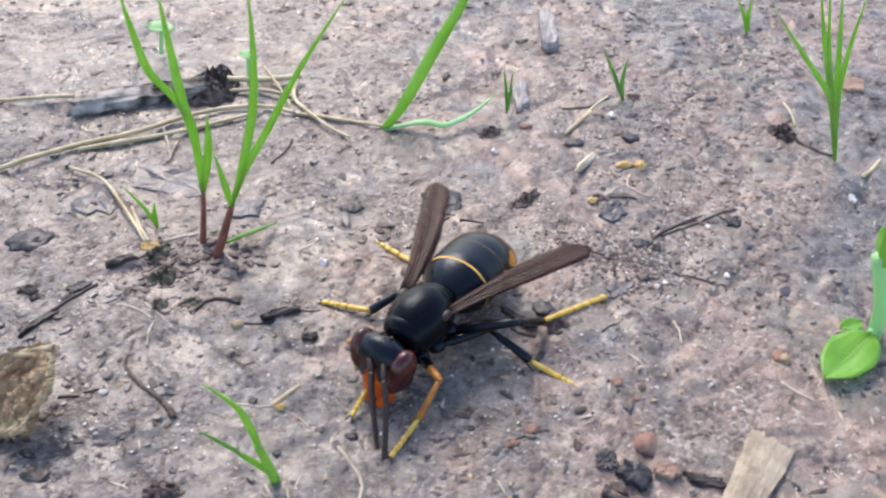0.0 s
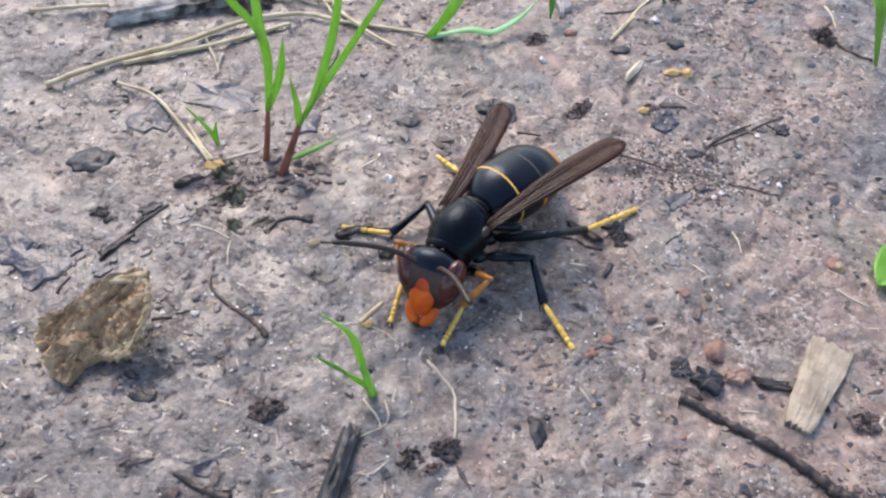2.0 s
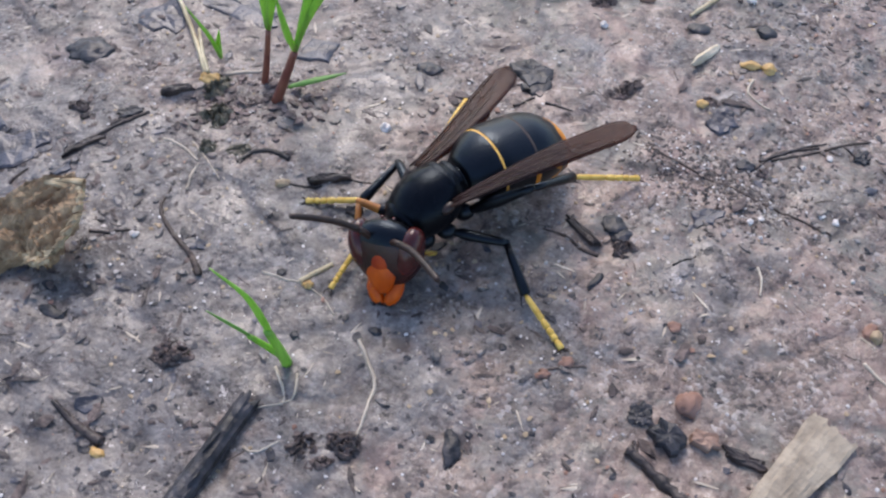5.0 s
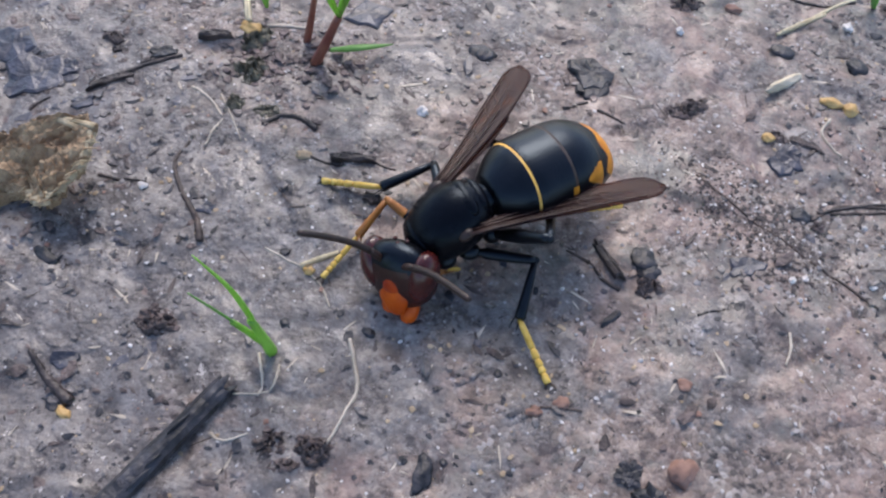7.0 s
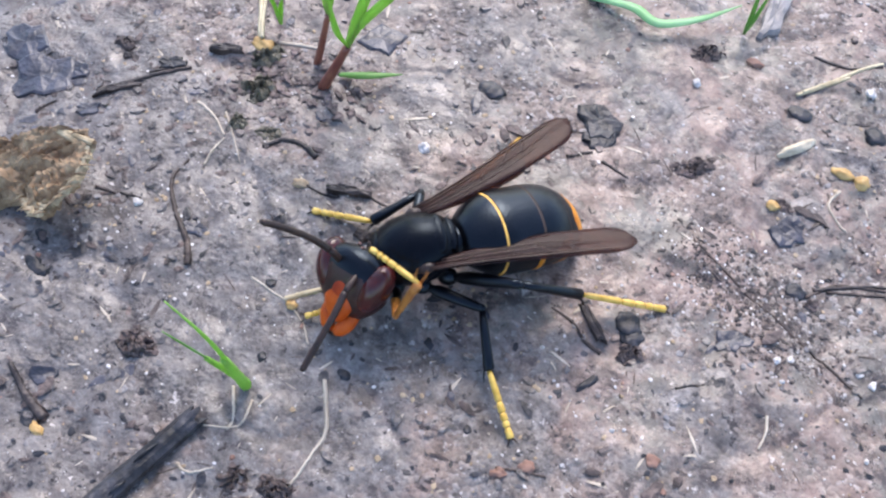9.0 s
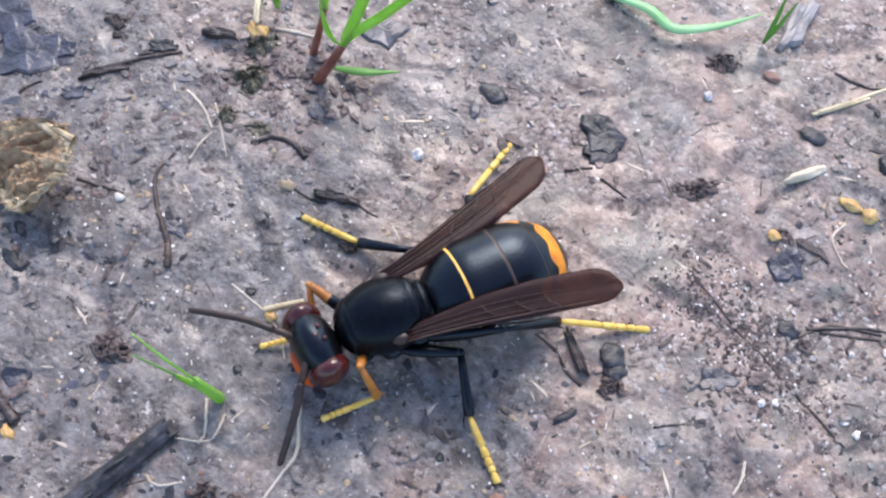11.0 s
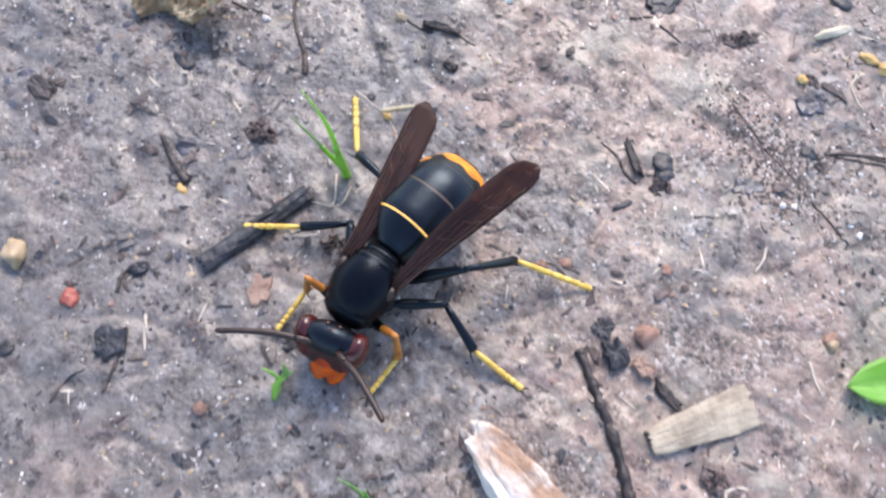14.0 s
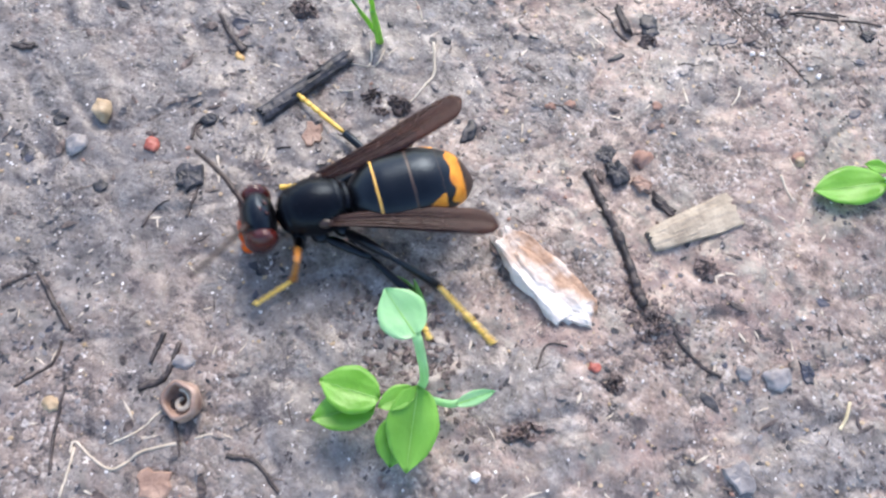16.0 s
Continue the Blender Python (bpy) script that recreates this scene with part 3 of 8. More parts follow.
def bark_lump(x, y, outline):
    """A torn slab of crumbly bark: one side on the soil, the other a thick raised rim over a hollow."""
    root = thing("bark_chunk", "crumbly brown bark chunk with torn rim", "bark")
    n, rings = 120, 26
    loop = [Vector(p) for p in outline]
    rim = []
    for k in range(n):
        f = k / n * len(loop)
        i, u = int(f), f - int(f)
        p = loop[i].lerp(loop[(i + 1) % len(loop)], u)
        rim.append(p * (1 + 0.035 * noise.noise(p * 1.3) + 0.05 * noise.noise(p * 3.4) + 0.03 * noise.noise(p * 8)))
    mid = Vector((0.2, 0.1, 3.7))
    bm = bmesh.new()
    top, low = [], []
    for i in range(1, rings + 1):
        u = i / rings
        line, under = [], []
        for p in rim:
            q = mid.lerp(p, u)
            groove = abs(noise.noise(Vector((q.x * 0.8 - q.y * 0.8, (q.x + q.y) * 0.2, 4))))
            notch = math.exp(-((q.x + 0.4) ** 2 / 0.9 + (q.y + 2.6) ** 2 / 1.6))
            q.z += 0.45 - 0.9 * min(groove * 2, 1) + 0.25 * noise.noise(Vector((q.x, q.y, 2))) + 0.22 * noise.noise(q * 3.5) + 0.16 * noise.noise(q * 7.5) - 1.3 * notch
            line.append(bm.verts.new(q))
            thick = 0.9 + 0.3 * noise.noise(p * 2)
            foot = -0.4 if p.x < 1.0 else q.z - thick
            under.append(bm.verts.new((q.x * 0.95, q.y * 0.95, min(foot, q.z - 0.5))))
        top.append(line)
        low.append(under)
    for g, z in ((top, mid.z + 0.4), (low, 1.4)):
        c = bm.verts.new((mid.x, mid.y, z))
        for k in range(n):
            bm.faces.new((g[0][k], g[0][(k + 1) % n], c))
            for p, q in zip(g, g[1:]):
                bm.faces.new((p[k], q[k], q[(k + 1) % n], p[(k + 1) % n]))
    for k in range(n):
        bm.faces.new((top[-1][k], low[-1][k], low[-1][(k + 1) % n], top[-1][(k + 1) % n]))
    part("slab", bm, M_LUMP, root, smooth=False)
    bm = bmesh.new()  # the crumbly core that it rests on
    bead(bm, (-1.3, -0.3, 1.0), (2.9, 2.6, 2.0), u=36, v=22)
    for v in bm.verts:
        v.co += v.co.normalized() * (0.5 * noise.noise(v.co * 0.9) + 0.35 * noise.noise(v.co * 2.4) + 0.2 * noise.noise(v.co * 6))
    part("core", bm, M_LUMP, root, "crumbly brown underside", smooth=False)
    d = random.Random(8)
    right = [p for p in rim if p.x > 1.2 and p.y < 3.2]
    right.sort(key=lambda p: p.y)
    for lo, hi, r in ((0, 0.55, 0.42), (0.4, 1.0, 0.36)):
        pts = [p * 0.97 + Vector((d.uniform(-0.08, 0.08), d.uniform(-0.08, 0.08), 0.05 + d.uniform(-0.08, 0.08))) for p in right[int(lo * len(right)):int(hi * len(right))]]
        bm = bmesh.new()
        path_tube(bm, pts, [r * d.uniform(0.6, 1.25) * math.sin(math.pi * (0.12 + 0.76 * i / (len(pts) - 1))) ** 0.5 for i in range(len(pts))], 8)
        part("torn_rim", bm, M_RIM, root, "pale torn rim", smooth=False)
    for k in range(54):
        bm = bmesh.new()
        p = rim[(52 + 2 * k) % n] if k < 22 else rim[d.randrange(n)] * d.uniform(0.3, 0.9)
        t, m = d.uniform(0.2, 1.4), d.uniform(0.3, 0.9)
        z = p.z + 0.25 if k < 22 else mid.z + (p.z - mid.z) * 0.6 + 0.25
        path_tube(bm, [(p.x - m * math.cos(t), p.y - m * math.sin(t), z - 0.1), (p.x, p.y, z + d.uniform(0, 0.2)), (p.x + m * math.cos(t), p.y + m * math.sin(t), z)], [0.03, 0.08, 0.02], 5)
        part("fibre", bm, M_LUMP if k % 3 else M_RIM, root)
    root.matrix_basis = pose(x * MM, y * MM, lay(x, y) * MM)


def log(name, a, b, r, mat, label, rough=0.22, flat=0.75, end=None):
    """A grooved stick with broken ends between two places on the soil."""
    a, b = Vector((*a, 0)), Vector((*b, 0))
    length = (b - a).length
    bm = bmesh.new()
    segs, n = 22, 26
    rings = []
    d = dice()
    off = Vector((d.uniform(-9, 9), d.uniform(-9, 9), 0))
    for i in range(n + 1):
        u = i / n
        ring = []
        for k in range(segs):
            t = 2 * math.pi * k / segs
            g = 1 + rough * noise.noise(Vector((math.cos(t) * 2.2, math.sin(t) * 2.2, u * length * 0.09)) + off) + 0.10 * noise.noise(Vector((math.cos(t) * 5, math.sin(t) * 5, u * length * 0.35)) + off)
            g *= 1.0 - 0.12 * u
            jag = d.uniform(-0.6, 0.6) * r if i in (0, n) else 0
            ring.append(bm.verts.new((u * length + jag, r * g * math.cos(t), flat * r * g * math.sin(t))))
        rings.append(ring)
    for p, q in zip(rings, rings[1:]):
        for k in range(segs):
            bm.faces.new((p[k], p[(k + 1) % segs], q[(k + 1) % segs], q[k]))
    for ring, x in ((rings[0], 0.25 * r), (rings[-1], length - 0.35 * r)):
        c = bm.verts.new((x, 0, 0))
        for k in range(segs):
            bm.faces.new((ring[k], ring[(k + 1) % segs], c))
    root = thing(name, label, "stick")
    part("shaft", bm, mat, root, smooth=False)
    for k in range(7 if r > 1 else 3):
        bm = bmesh.new()
        t, u, n = d.uniform(0.2, 2.9), d.uniform(0.02, 0.8), d.uniform(0.1, 0.3)
        pts = [((u + n * s) * length, r * 0.98 * math.cos(t + 0.1 * s), flat * r * math.sin(t + 0.1 * s) + (0.12 * r if 0 < s < 1 else 0)) for s in (0, 0.3, 0.7, 1)]
        path_tube(bm, pts, [0.03 * r, 0.14 * r, 0.12 * r, 0.03 * r], 6)
        part("splinter", bm, mat, root)
    mid = (a + b) / 2
    root.matrix_basis = pose(a.x * MM, a.y * MM, (lay(mid.x, mid.y) + r * flat * 0.62) * MM, 0, 0, math.degrees(math.atan2(b.y - a.y, b.x - a.x)))


def snail_shell(x, y, r):
    """A small broken shell lying with its mouth up: a thick-lipped bowl with a pale coil inside."""
    root = thing("snail_shell", "small broken brown snail shell on soil", "shell")
    bm = bmesh.new()
    rings = []
    for g, z in ((0.45, -0.25), (0.85, 0.05), (1.0, 0.45), (0.95, 0.8), (0.84, 0.92), (0.72, 0.85), (0.66, 0.5), (0.45, 0.15), (0.05, 0.08)):
        ring = []
        for k in range(28):
            t = 2 * math.pi * k / 28
            n = 1 + 0.10 * noise.noise(Vector((math.cos(t) * 1.5, math.sin(t) * 1.5, z))) + 0.05 * math.sin(5 * t + 3 * z)
            ring.append(bm.verts.new((r * g * n * math.cos(t), 0.88 * r * g * n * math.sin(t), r * z * (1 + 0.22 * math.sin(t + 0.6)))))
        rings.append(ring)
    for p, q in zip(rings, rings[1:]):
        for k in range(28):
            bm.faces.new((p[k], p[(k + 1) % 28], q[(k + 1) % 28], q[k]))
    bm.faces.new(rings[-1])
    bm.faces.new(rings[0][::-1])
    part("whorl", bm, M_SHELL, root)
    bm = bmesh.new()
    pts = [(r * (0.12 + 0.40 * u) * math.cos(6.5 * u + 2), r * (0.12 + 0.40 * u) * math.sin(6.5 * u + 2), r * (0.28 + 0.35 * u)) for u in (k / 20 for k in range(21))]
    path_tube(bm, pts, [r * (0.07 + 0.07 * math.sin(math.pi * k / 20)) for k in range(21)], 7)
    part("inner_coil", bm, M_ROOT, root, "pale broken inner coil")
    root.matrix_basis = pose(x * MM, y * MM, (lay(x, y) + 0.1) * MM, 14, -8, 0)


def grains(name, count, sizes, mat, label, category, seed, squash=0.7, long=1.0, keep=None, band=None):
    """Loose grit strewn over the soil, as one object."""
    d = np.random.RandomState(seed)
    shape = np.array([(1, 0, 0), (0, 1, 0), (-1, 0, 0), (0, -1, 0), (0.55, 0.55, 0.75), (-0.6, 0.5, 0.8), (-0.5, -0.6, 0.7), (0.6, -0.5, 0.75), (0, 0, -0.6)])
    tris = [(0, 1, 4), (1, 5, 4), (1, 2, 5), (2, 6, 5), (2, 3, 6), (3, 7, 6), (3, 0, 7), (0, 4, 7), (4, 5, 6), (4, 6, 7), (1, 0, 8), (2, 1, 8), (3, 2, 8), (0, 3, 8)]
    verts, faces = [], []
    for _ in range(count):
        x, y = d.uniform(-85, 75), d.uniform(-25, 145)
        if band:
            u = d.rand()
            x, y = band[0] + (band[2] - band[0]) * u + d.normal(0, band[4]), band[1] + (band[3] - band[1]) * u + d.normal(0, band[4])
        if keep and noise.noise(Vector((x, y, seed)) * keep) < d.uniform(-0.25, 0.25):
            continue
        s = sizes[0] + (sizes[1] - sizes[0]) * d.rand() ** 3
        a = d.uniform(0, 6.283)
        c, sn = math.cos(a) * s, math.sin(a) * s
        v = shape * (1 + d.uniform(-0.3, 0.3, (9, 1)))
        z = lay(x, y)
        n = len(verts)
        lx, sq = long * (1 + d.uniform(-0.2, 0.5)), squash * d.uniform(0.6, 1.2)
        verts += [((x + p[0] * lx * c - p[1] * sn) * MM, (y + p[0] * lx * sn + p[1] * c) * MM, (z + (p[2] + 0.15) * s * sq) * MM) for p in v]
        faces += [(n + i, n + j, n + k) for i, j, k in tris]
    me = bpy.data.meshes.new(name)
    me.from_pydata(verts, [], faces)
    me.materials.append(mat)
    return tagged(new(name, me), label, category, kind="stuff")


grains("sand_grains", 9000, (0.03, 0.17), M_QUARTZ, "scattered fine white quartz sand grains", "sand", 11)
grains("tan_grit", 6500, (0.05, 0.26), M_TAN, "scattered fine tan soil grit", "grit", 12, 0.5, keep=0.05)
grains("grey_grit", 8000, (0.05, 0.30), M_GREY, "scattered fine grey soil grit", "grit", 13, 0.5, keep=0.05)
grains("humus_specks", 12000, (0.04, 0.28), M_CHAR, "scattered dark humus specks on soil", "humus", 14, 0.3, 1.4, keep=0.06)
grains("bark_specks", 3200, (0.06, 0.26), M_BARK, "scattered thin dark bark splinters", "bark", 15, 0.45, 3.6, keep=0.04)
grains("straw_specks", 1500, (0.05, 0.17), M_ROOT, "scattered fine pale straw splinters", "straw", 16, 0.45, 6.0)
grains("red_grit", 500, (0.07, 0.26), M_BRICK, "scattered orange brown soil crumbs", "grit", 17)

grains("humus_band", 1500, (0.04, 0.20), M_BARK, "dense dark humus crumbs in a band", "humus", 18, 0.6, 1.3, band=(11.4, 70.3, 24.3, 64.7, 2.2))
# white grains stand in for the glints among this humus
grains("quartz_band", 450, (0.03, 0.14), M_QUARTZ, "white grains as glints among dark humus", "sand", 19, band=(11.4, 70.3, 24.3, 64.7, 2.6))
grains("soil_crumbs", 15000, (0.07, 0.42), M_SOIL, "loose damp clay crumbs on the soil", "soil", 20, 0.65, 1.2, keep=0.05)
grains("litter_bits", 1100, (0.15, 0.62), M_CHAR, "small flat dark rotten leaf bits", "litter", 21, 0.16, 1.5, keep=0.05)

grains("rotten_scraps", 1500, (0.14, 0.55), M_CLOD, "small rotten brown plant scraps", "litter", 22, 0.4, 1.7, keep=0.06)
grains("wet_scraps", 700, (0.15, 0.60), M_SLATE, "small wet blue-grey leaf bits", "litter", 23, 0.18, 1.4, keep=0.05)
grains("seedling_humus", 520, (0.06, 0.36), M_CLOD, "dark humus crumbs round the seedling", "humus", 24, 0.7, 1.4, band=(3.0, 17.5, 12.0, 9.5, 2.6))
grains("twig_humus", 300, (0.06, 0.34), M_CLOD, "dark humus crumbs at the twig end", "humus", 25, 0.7, 1.4, band=(23.5, 29.5, 29.5, 26.5, 1.3))
grains("grass_humus", 420, (0.06, 0.42), M_CLOD, "dark humus crumbs round grass stems", "humus", 26, 0.7, 1.4, band=(-31.0, 67.0, -21.0, 69.5, 2.2))
grains("hollow_scraps", 420, (0.10, 0.42), M_CLOD, "dark rotten scraps in the wet hollow", "litter", 28, 0.3, 1.6, band=(-46.0, 28.0, -34.0, 74.0, 8.0))
grains("hollow_leaf_bits", 240, (0.12, 0.50), M_SLATE, "wet blue-grey leaf bits in the hollow", "litter", 29, 0.15, 1.4, band=(-48.0, 30.0, -36.0, 70.0, 8.0))
# tiny pale grains added in place of fine glints on damp soil
grains("glassy_sand", 5000, (0.02, 0.09), M_QUARTZ, "very fine white grains as soil glints", "sand", 30, 0.8)
grains("fine_rootlets", 420, (0.05, 0.09), M_TWIG, "fine brown rootlets strewn on soil", "root", 27, 0.6, 14.0)


def stone_wedge(x, y, length, width, turn):
    """A flat wedge of pale stone, chipped along its edges."""
    d = dice()
    bm = bmesh.new()
    bmesh.ops.create_icosphere(bm, subdivisions=4, radius=1)
    for v in bm.verts:
        p = v.co.copy()
        s = 0.62 + 0.38 * (p.x + 1) / 2
        q = max(abs(p.x), abs(p.y), 0.2) ** -0.25
        k = 1 + 0.20 * noise.noise(p * 2.2) + 0.12 * noise.noise(p * 6) + 0.06 * noise.noise(p * 15)
        v.co = Vector((p.x * q * length * 0.5, p.y * q * s * width * 0.5, max(min(p.z * 2.2, 1.0), -1) * 1.25)) * k
    ob = loose("stone", bm, M_STONE, "chipped white and orange stone on soil", "stone", smooth=False)
    ob.matrix_basis = pose(x * MM, y * MM, (lay(x, y) + 0.35) * MM, 0, 3, turn)


# ---- litter and plants, placed one by one (millimetres) ----
flake("leaf_scrap", -50.4, 59.9, 4.1, 4.4, 38, 0.5)
flake("leaf_scrap", -46.8, 57.5, 5.7, 4.8, 26, 0.6)
flake("leaf_scrap", -44.7, 59.5, 2.5, 1.8, 41, 0.5)
strand("twig", [(-49.9, 57.0), (-48.4, 58.6), (-47.5, 60.2)], 0.5, 0.3)
strand("twig", [(-44.6, 54.1), (-44.4, 54.9), (-43.7, 56.0)], 0.6, 0.3)
flake("bark_flake", -39.9, 59.5, 4.5, 0.9, 49, 0.6)
strand("twig", [(-41.3, 58.0), (-39.0, 61.1), (-35.5, 64.9)], 0.6, 0.6)
flake("leaf_scrap", -40.6, 56.5, 2.1, 1.4, 42, 0.5)
pebble("soil_clod", -42.8, 64.5, 2.1, 1.4, -5, 1.6, 0.45, 3, 2.0)
flake("bark_flake", -41.4, 63.3, 1.3, 0.7, 31, 0.6)
flake("bark_flake", -33.8, 68.2, 3.1, 1.0, 18, 0.9)
pebble("mossy_clod", -29.0, 65.6, 3.3, 3.1, 60, 3.2, 0.45, 3, 2.0)
pebble("mossy_clod", -28.3, 61.8, 1.6, 1.8, 46, 2.2, 0.45, 3, 2.0)
pebble("mossy_clod", -25.5, 62.2, 2.6, 1.4, 19, 1.2, 0.45, 3, 2.0)
pebble("mossy_clod", -30.6, 69.7, 3.5, 2.7, 60, 2.5, 0.45, 3, 2.0)
strand("rootlet", [(-32.7, 61.9), (-30.5, 61.2), (-28.7, 60.0)], 0.3, 0.2)
strand("rootlet", [(-28.5, 56.6), (-28.6, 58.5), (-28.5, 59.8)], 0.25, 0.15)
strand("rootlet", [(-30.0, 62.2), (-28.0, 60.4), (-26.0, 58.4)], 0.2, 0.1)
strand("twig", [(-25.2, 60.8), (-23.9, 62.0), (-22.2, 62.5), (-20.4, 62.0)], 0.6, 0.9)
pebble("tan_pebble", -20.1, 58.9, 1.4, 0.9, 20, 0.9)
flake("bark_flake", -16.1, 60.1, 3.8, 0.9, 15, 0.8)
strand("twig", [(-19.7, 59.0), (-18.0, 58.9), (-16.5, 59.3)], 0.4, 0.3)
strand("twig", [(-15.2, 60.9), (-13.6, 60.5), (-12.2, 60.5)], 0.4, 0.3)
pebble("quartz_grain", -12.5, 67.3, 1.0, 1.1, 30, 1.0)
strand("brown_twig", [(-29.8, 56.4), (-29.7, 53.8), (-27.8, 51.6), (-25.2, 49.5), (-23.9, 47.8)], 0.4, 1.1)
pebble("quartz_grain", -30.8, 50.6, 0.8, 0.7, -7, 0.8)
strand("twig", [(-34.8, 50.2), (-33.1, 50.6), (-30.8, 51.1)], 0.6, 0.3)
pebble("dark_pebble", -34.2, 41.9, 2.2, 1.2, -20, 1.6)
pebble("soil_clod", -23.3, 40.2, 3.3, 2.2, 11, 2.0, 0.45, 3, 2.0)
pebble("soil_clod", -24.0, 41.0, 1.2, 1.1, 12, 1.5, 0.45, 3, 2.0)
strand("twig", [(-30.4, 34.5), (-28.3, 33.3), (-25.7, 32.3)], 0.5, 1.4)
pebble("crumb", -25.6, 31.4, 1.3, 0.7, -19, 0.8)
flake("leaf_scrap", -27.8, 34.9, 1.9, 1.5, 18, 0.4)
flake("leaf_scrap", -25.5, 50.9, 2.2, 1.4, 15, 0.3)
strand("rootlet", [(-18.9, 49.4), (-15.6, 48.9), (-13.3, 48.0), (-11.8, 46.5)], 0.2, 0.15)
strand("rootlet", [(-9.2, 44.7), (-7.1, 41.4), (-7.0, 39.5), (-7.2, 36.5)], 0.32, 0.2)
strand("rootlet", [(-15.0, 41.0), (-13.7, 39.0), (-13.5, 37.9)], 0.25, 0.15)
strand("rootlet", [(-13.1, 40.7), (-12.8, 39.0), (-13.7, 38.0), (-15.6, 37.3)], 0.2, 0.12)
strand("rootlet", [(-15.4, 34.2), (-14.3, 34.0), (-12.8, 35.1)], 0.25, 0.15)
strand("straw", [(-15.4, 48.9), (-14.3, 50.1), (-13.2, 51.2)], 0.55, 0.45)
pebble("crumb", -14.6, 48.7, 0.9, 0.7, 17, 0.9)
pebble("dark_pebble", -17.3, 49.7, 0.8, 0.7, 29, 0.9)
pebble("dark_pebble", -14.4, 44.0, 0.7, 0.8, 43, 0.9)
pebble("dark_pebble", -8.1, 45.8, 1.1, 0.8, -9, 1.0)
log("charcoal_stick", (-19.2, 26.7), (-16.0, 37.8), 0.95, M_CHAR, "charred black stick lying on the soil", 0.12, 0.85)
pebble("soil_clod", -10.7, 35.2, 3.0, 2.0, 31, 1.8, 0.45, 3, 2.0)
pebble("soil_clod", -8.1, 35.9, 2.7, 2.1, 16, 2.2, 0.45, 3, 2.0)
pebble("soil_clod", -9.3, 33.9, 2.1, 1.1, 24, 1.0, 0.45, 3, 2.0)
pebble("dark_pebble", -0.2, 37.2, 2.8, 1.3, -81, 1.6)
pebble("dark_pebble", -1.8, 37.5, 0.6, 0.6, 7, 1.0)
pebble("dark_pebble", 0.9, 38.6, 0.6, 0.6, 7, 0.9)
flake("orange_leaf_scrap", -13.6, 27.8, 2.2, 2.8, 33, 0.5)
strand("twig", [(-15.8, 24.5), (-14.6, 25.3)], 0.4, 0.3)
pebble("dark_pebble", -10.2, 76.3, 2.5, 2.2, 15, 2.2, 0.3, 3, 1.6)
flake("charcoal_flake", 0.0, 78.1, 4.6, 3.8, -48, 1.4)
strand("twig", [(-1.1, 72.9), (-0.4, 73.7), (0.8, 74.4)], 0.5, 0.4)
strand("twig", [(1.9, 73.9), (3.2, 73.7), (4.6, 73.6)], 0.5, 0.3)
pebble("soil_clod", 10.1, 78.3, 2.7, 1.9, 26, 1.6, 0.45, 3, 2.0)
pebble("soil_clod", 6.4, 92.0, 3.0, 2.0, 40, 2.2, 0.45, 3, 2.0)
pebble("dark_pebble", 16.3, 88.7, 2.5, 1.7, -5, 1.8, 0.08)
pebble("pale_wood_crumb", 17.2, 84.5, 4.3, 0.9, 50, 1.7, 0.22, 3, 1.2)
pebble("crumb", 21.7, 83.7, 2.2, 1.1, 6, 1.2)
pebble("crumb", 23.5, 83.7, 1.4, 1.5, 12, 1.6)
strand("rootlet", [(21.9, 81.7), (21.4, 79.8), (22.7, 78.5), (23.5, 78.0)], 0.28, 0.2)
flake("leaf_scrap", 19.3, 75.9, 2.2, 2.5, 19, 0.6)
pebble("crumb", 17.0, 77.3, 1.1, 1.0, -2, 0.8)
pebble("soil_clod", 17.9, 77.8, 1.9, 1.1, -21, 1.0, 0.45, 3, 2.0)
strand("straw", [(15.8, 91.4), (18.0, 94.0), (20.1, 96.9), (21.9, 98.9)], 0.45, 0.4)
strand("twig", [(15.6, 96.5), (19.0, 96.6), (22.0, 98.6)], 0.5, 0.5)
pebble("dark_pebble", 23.5, 89.8, 2.1, 2.1, -25, 2.0)
pebble("quartz_grain", 6.4, 87.4, 0.8, 1.0, 30, 1.0)
pebble("quartz_grain", 10.6, 93.1, 0.7, 1.2, 30, 1.0)
pebble("quartz_grain", 21.8, 94.5, 1.0, 1.2, 22, 1.0)
strand("brown_twig", [(3.7, 58.6), (5.6, 58.3), (7.2, 57.3), (8.8, 57.0)], 0.35, 0.7)
pebble("soil_clod", 11.0, 58.0, 2.3, 2.2, 13, 2.0, 0.45, 3, 2.0)
pebble("dark_pebble", 8.8, 54.0, 2.1, 0.7, 58, 1.0)
flake("leaf_scrap", 17.8, 63.1, 3.1, 2.0, 38, 0.5)
strand("brown_twig", [(11.9, 70.3), (18.7, 67.3), (23.6, 65.4), (28.6, 63.5)], 0.35, 0.45)
strand("brown_twig", [(22.1, 70.0), (24.3, 72.5), (28.1, 73.9)], 0.5, 0.4)
pebble("dark_pebble", 21.2, 70.1, 1.8, 1.5, 15, 1.6)
pebble("soil_clod", 22.7, 69.7, 1.5, 1.1, 39, 1.4, 0.45, 3, 2.0)
strand("rootlet", [(22.1, 58.1), (22.4, 56.8), (22.3, 55.3)], 0.25, 0.15)
pebble("quartz_grain", 26.5, 71.0, 0.5, 0.5, 23, 0.5)
pebble("quartz_grain", 27.9, 65.3, 0.6, 0.5, 24, 0.5)
pebble("quartz_grain", 30.0, 58.4, 0.4, 0.4, 22, 0.5)
pebble("quartz_grain", 6.7, 51.6, 0.3, 0.2, 19, 0.5)
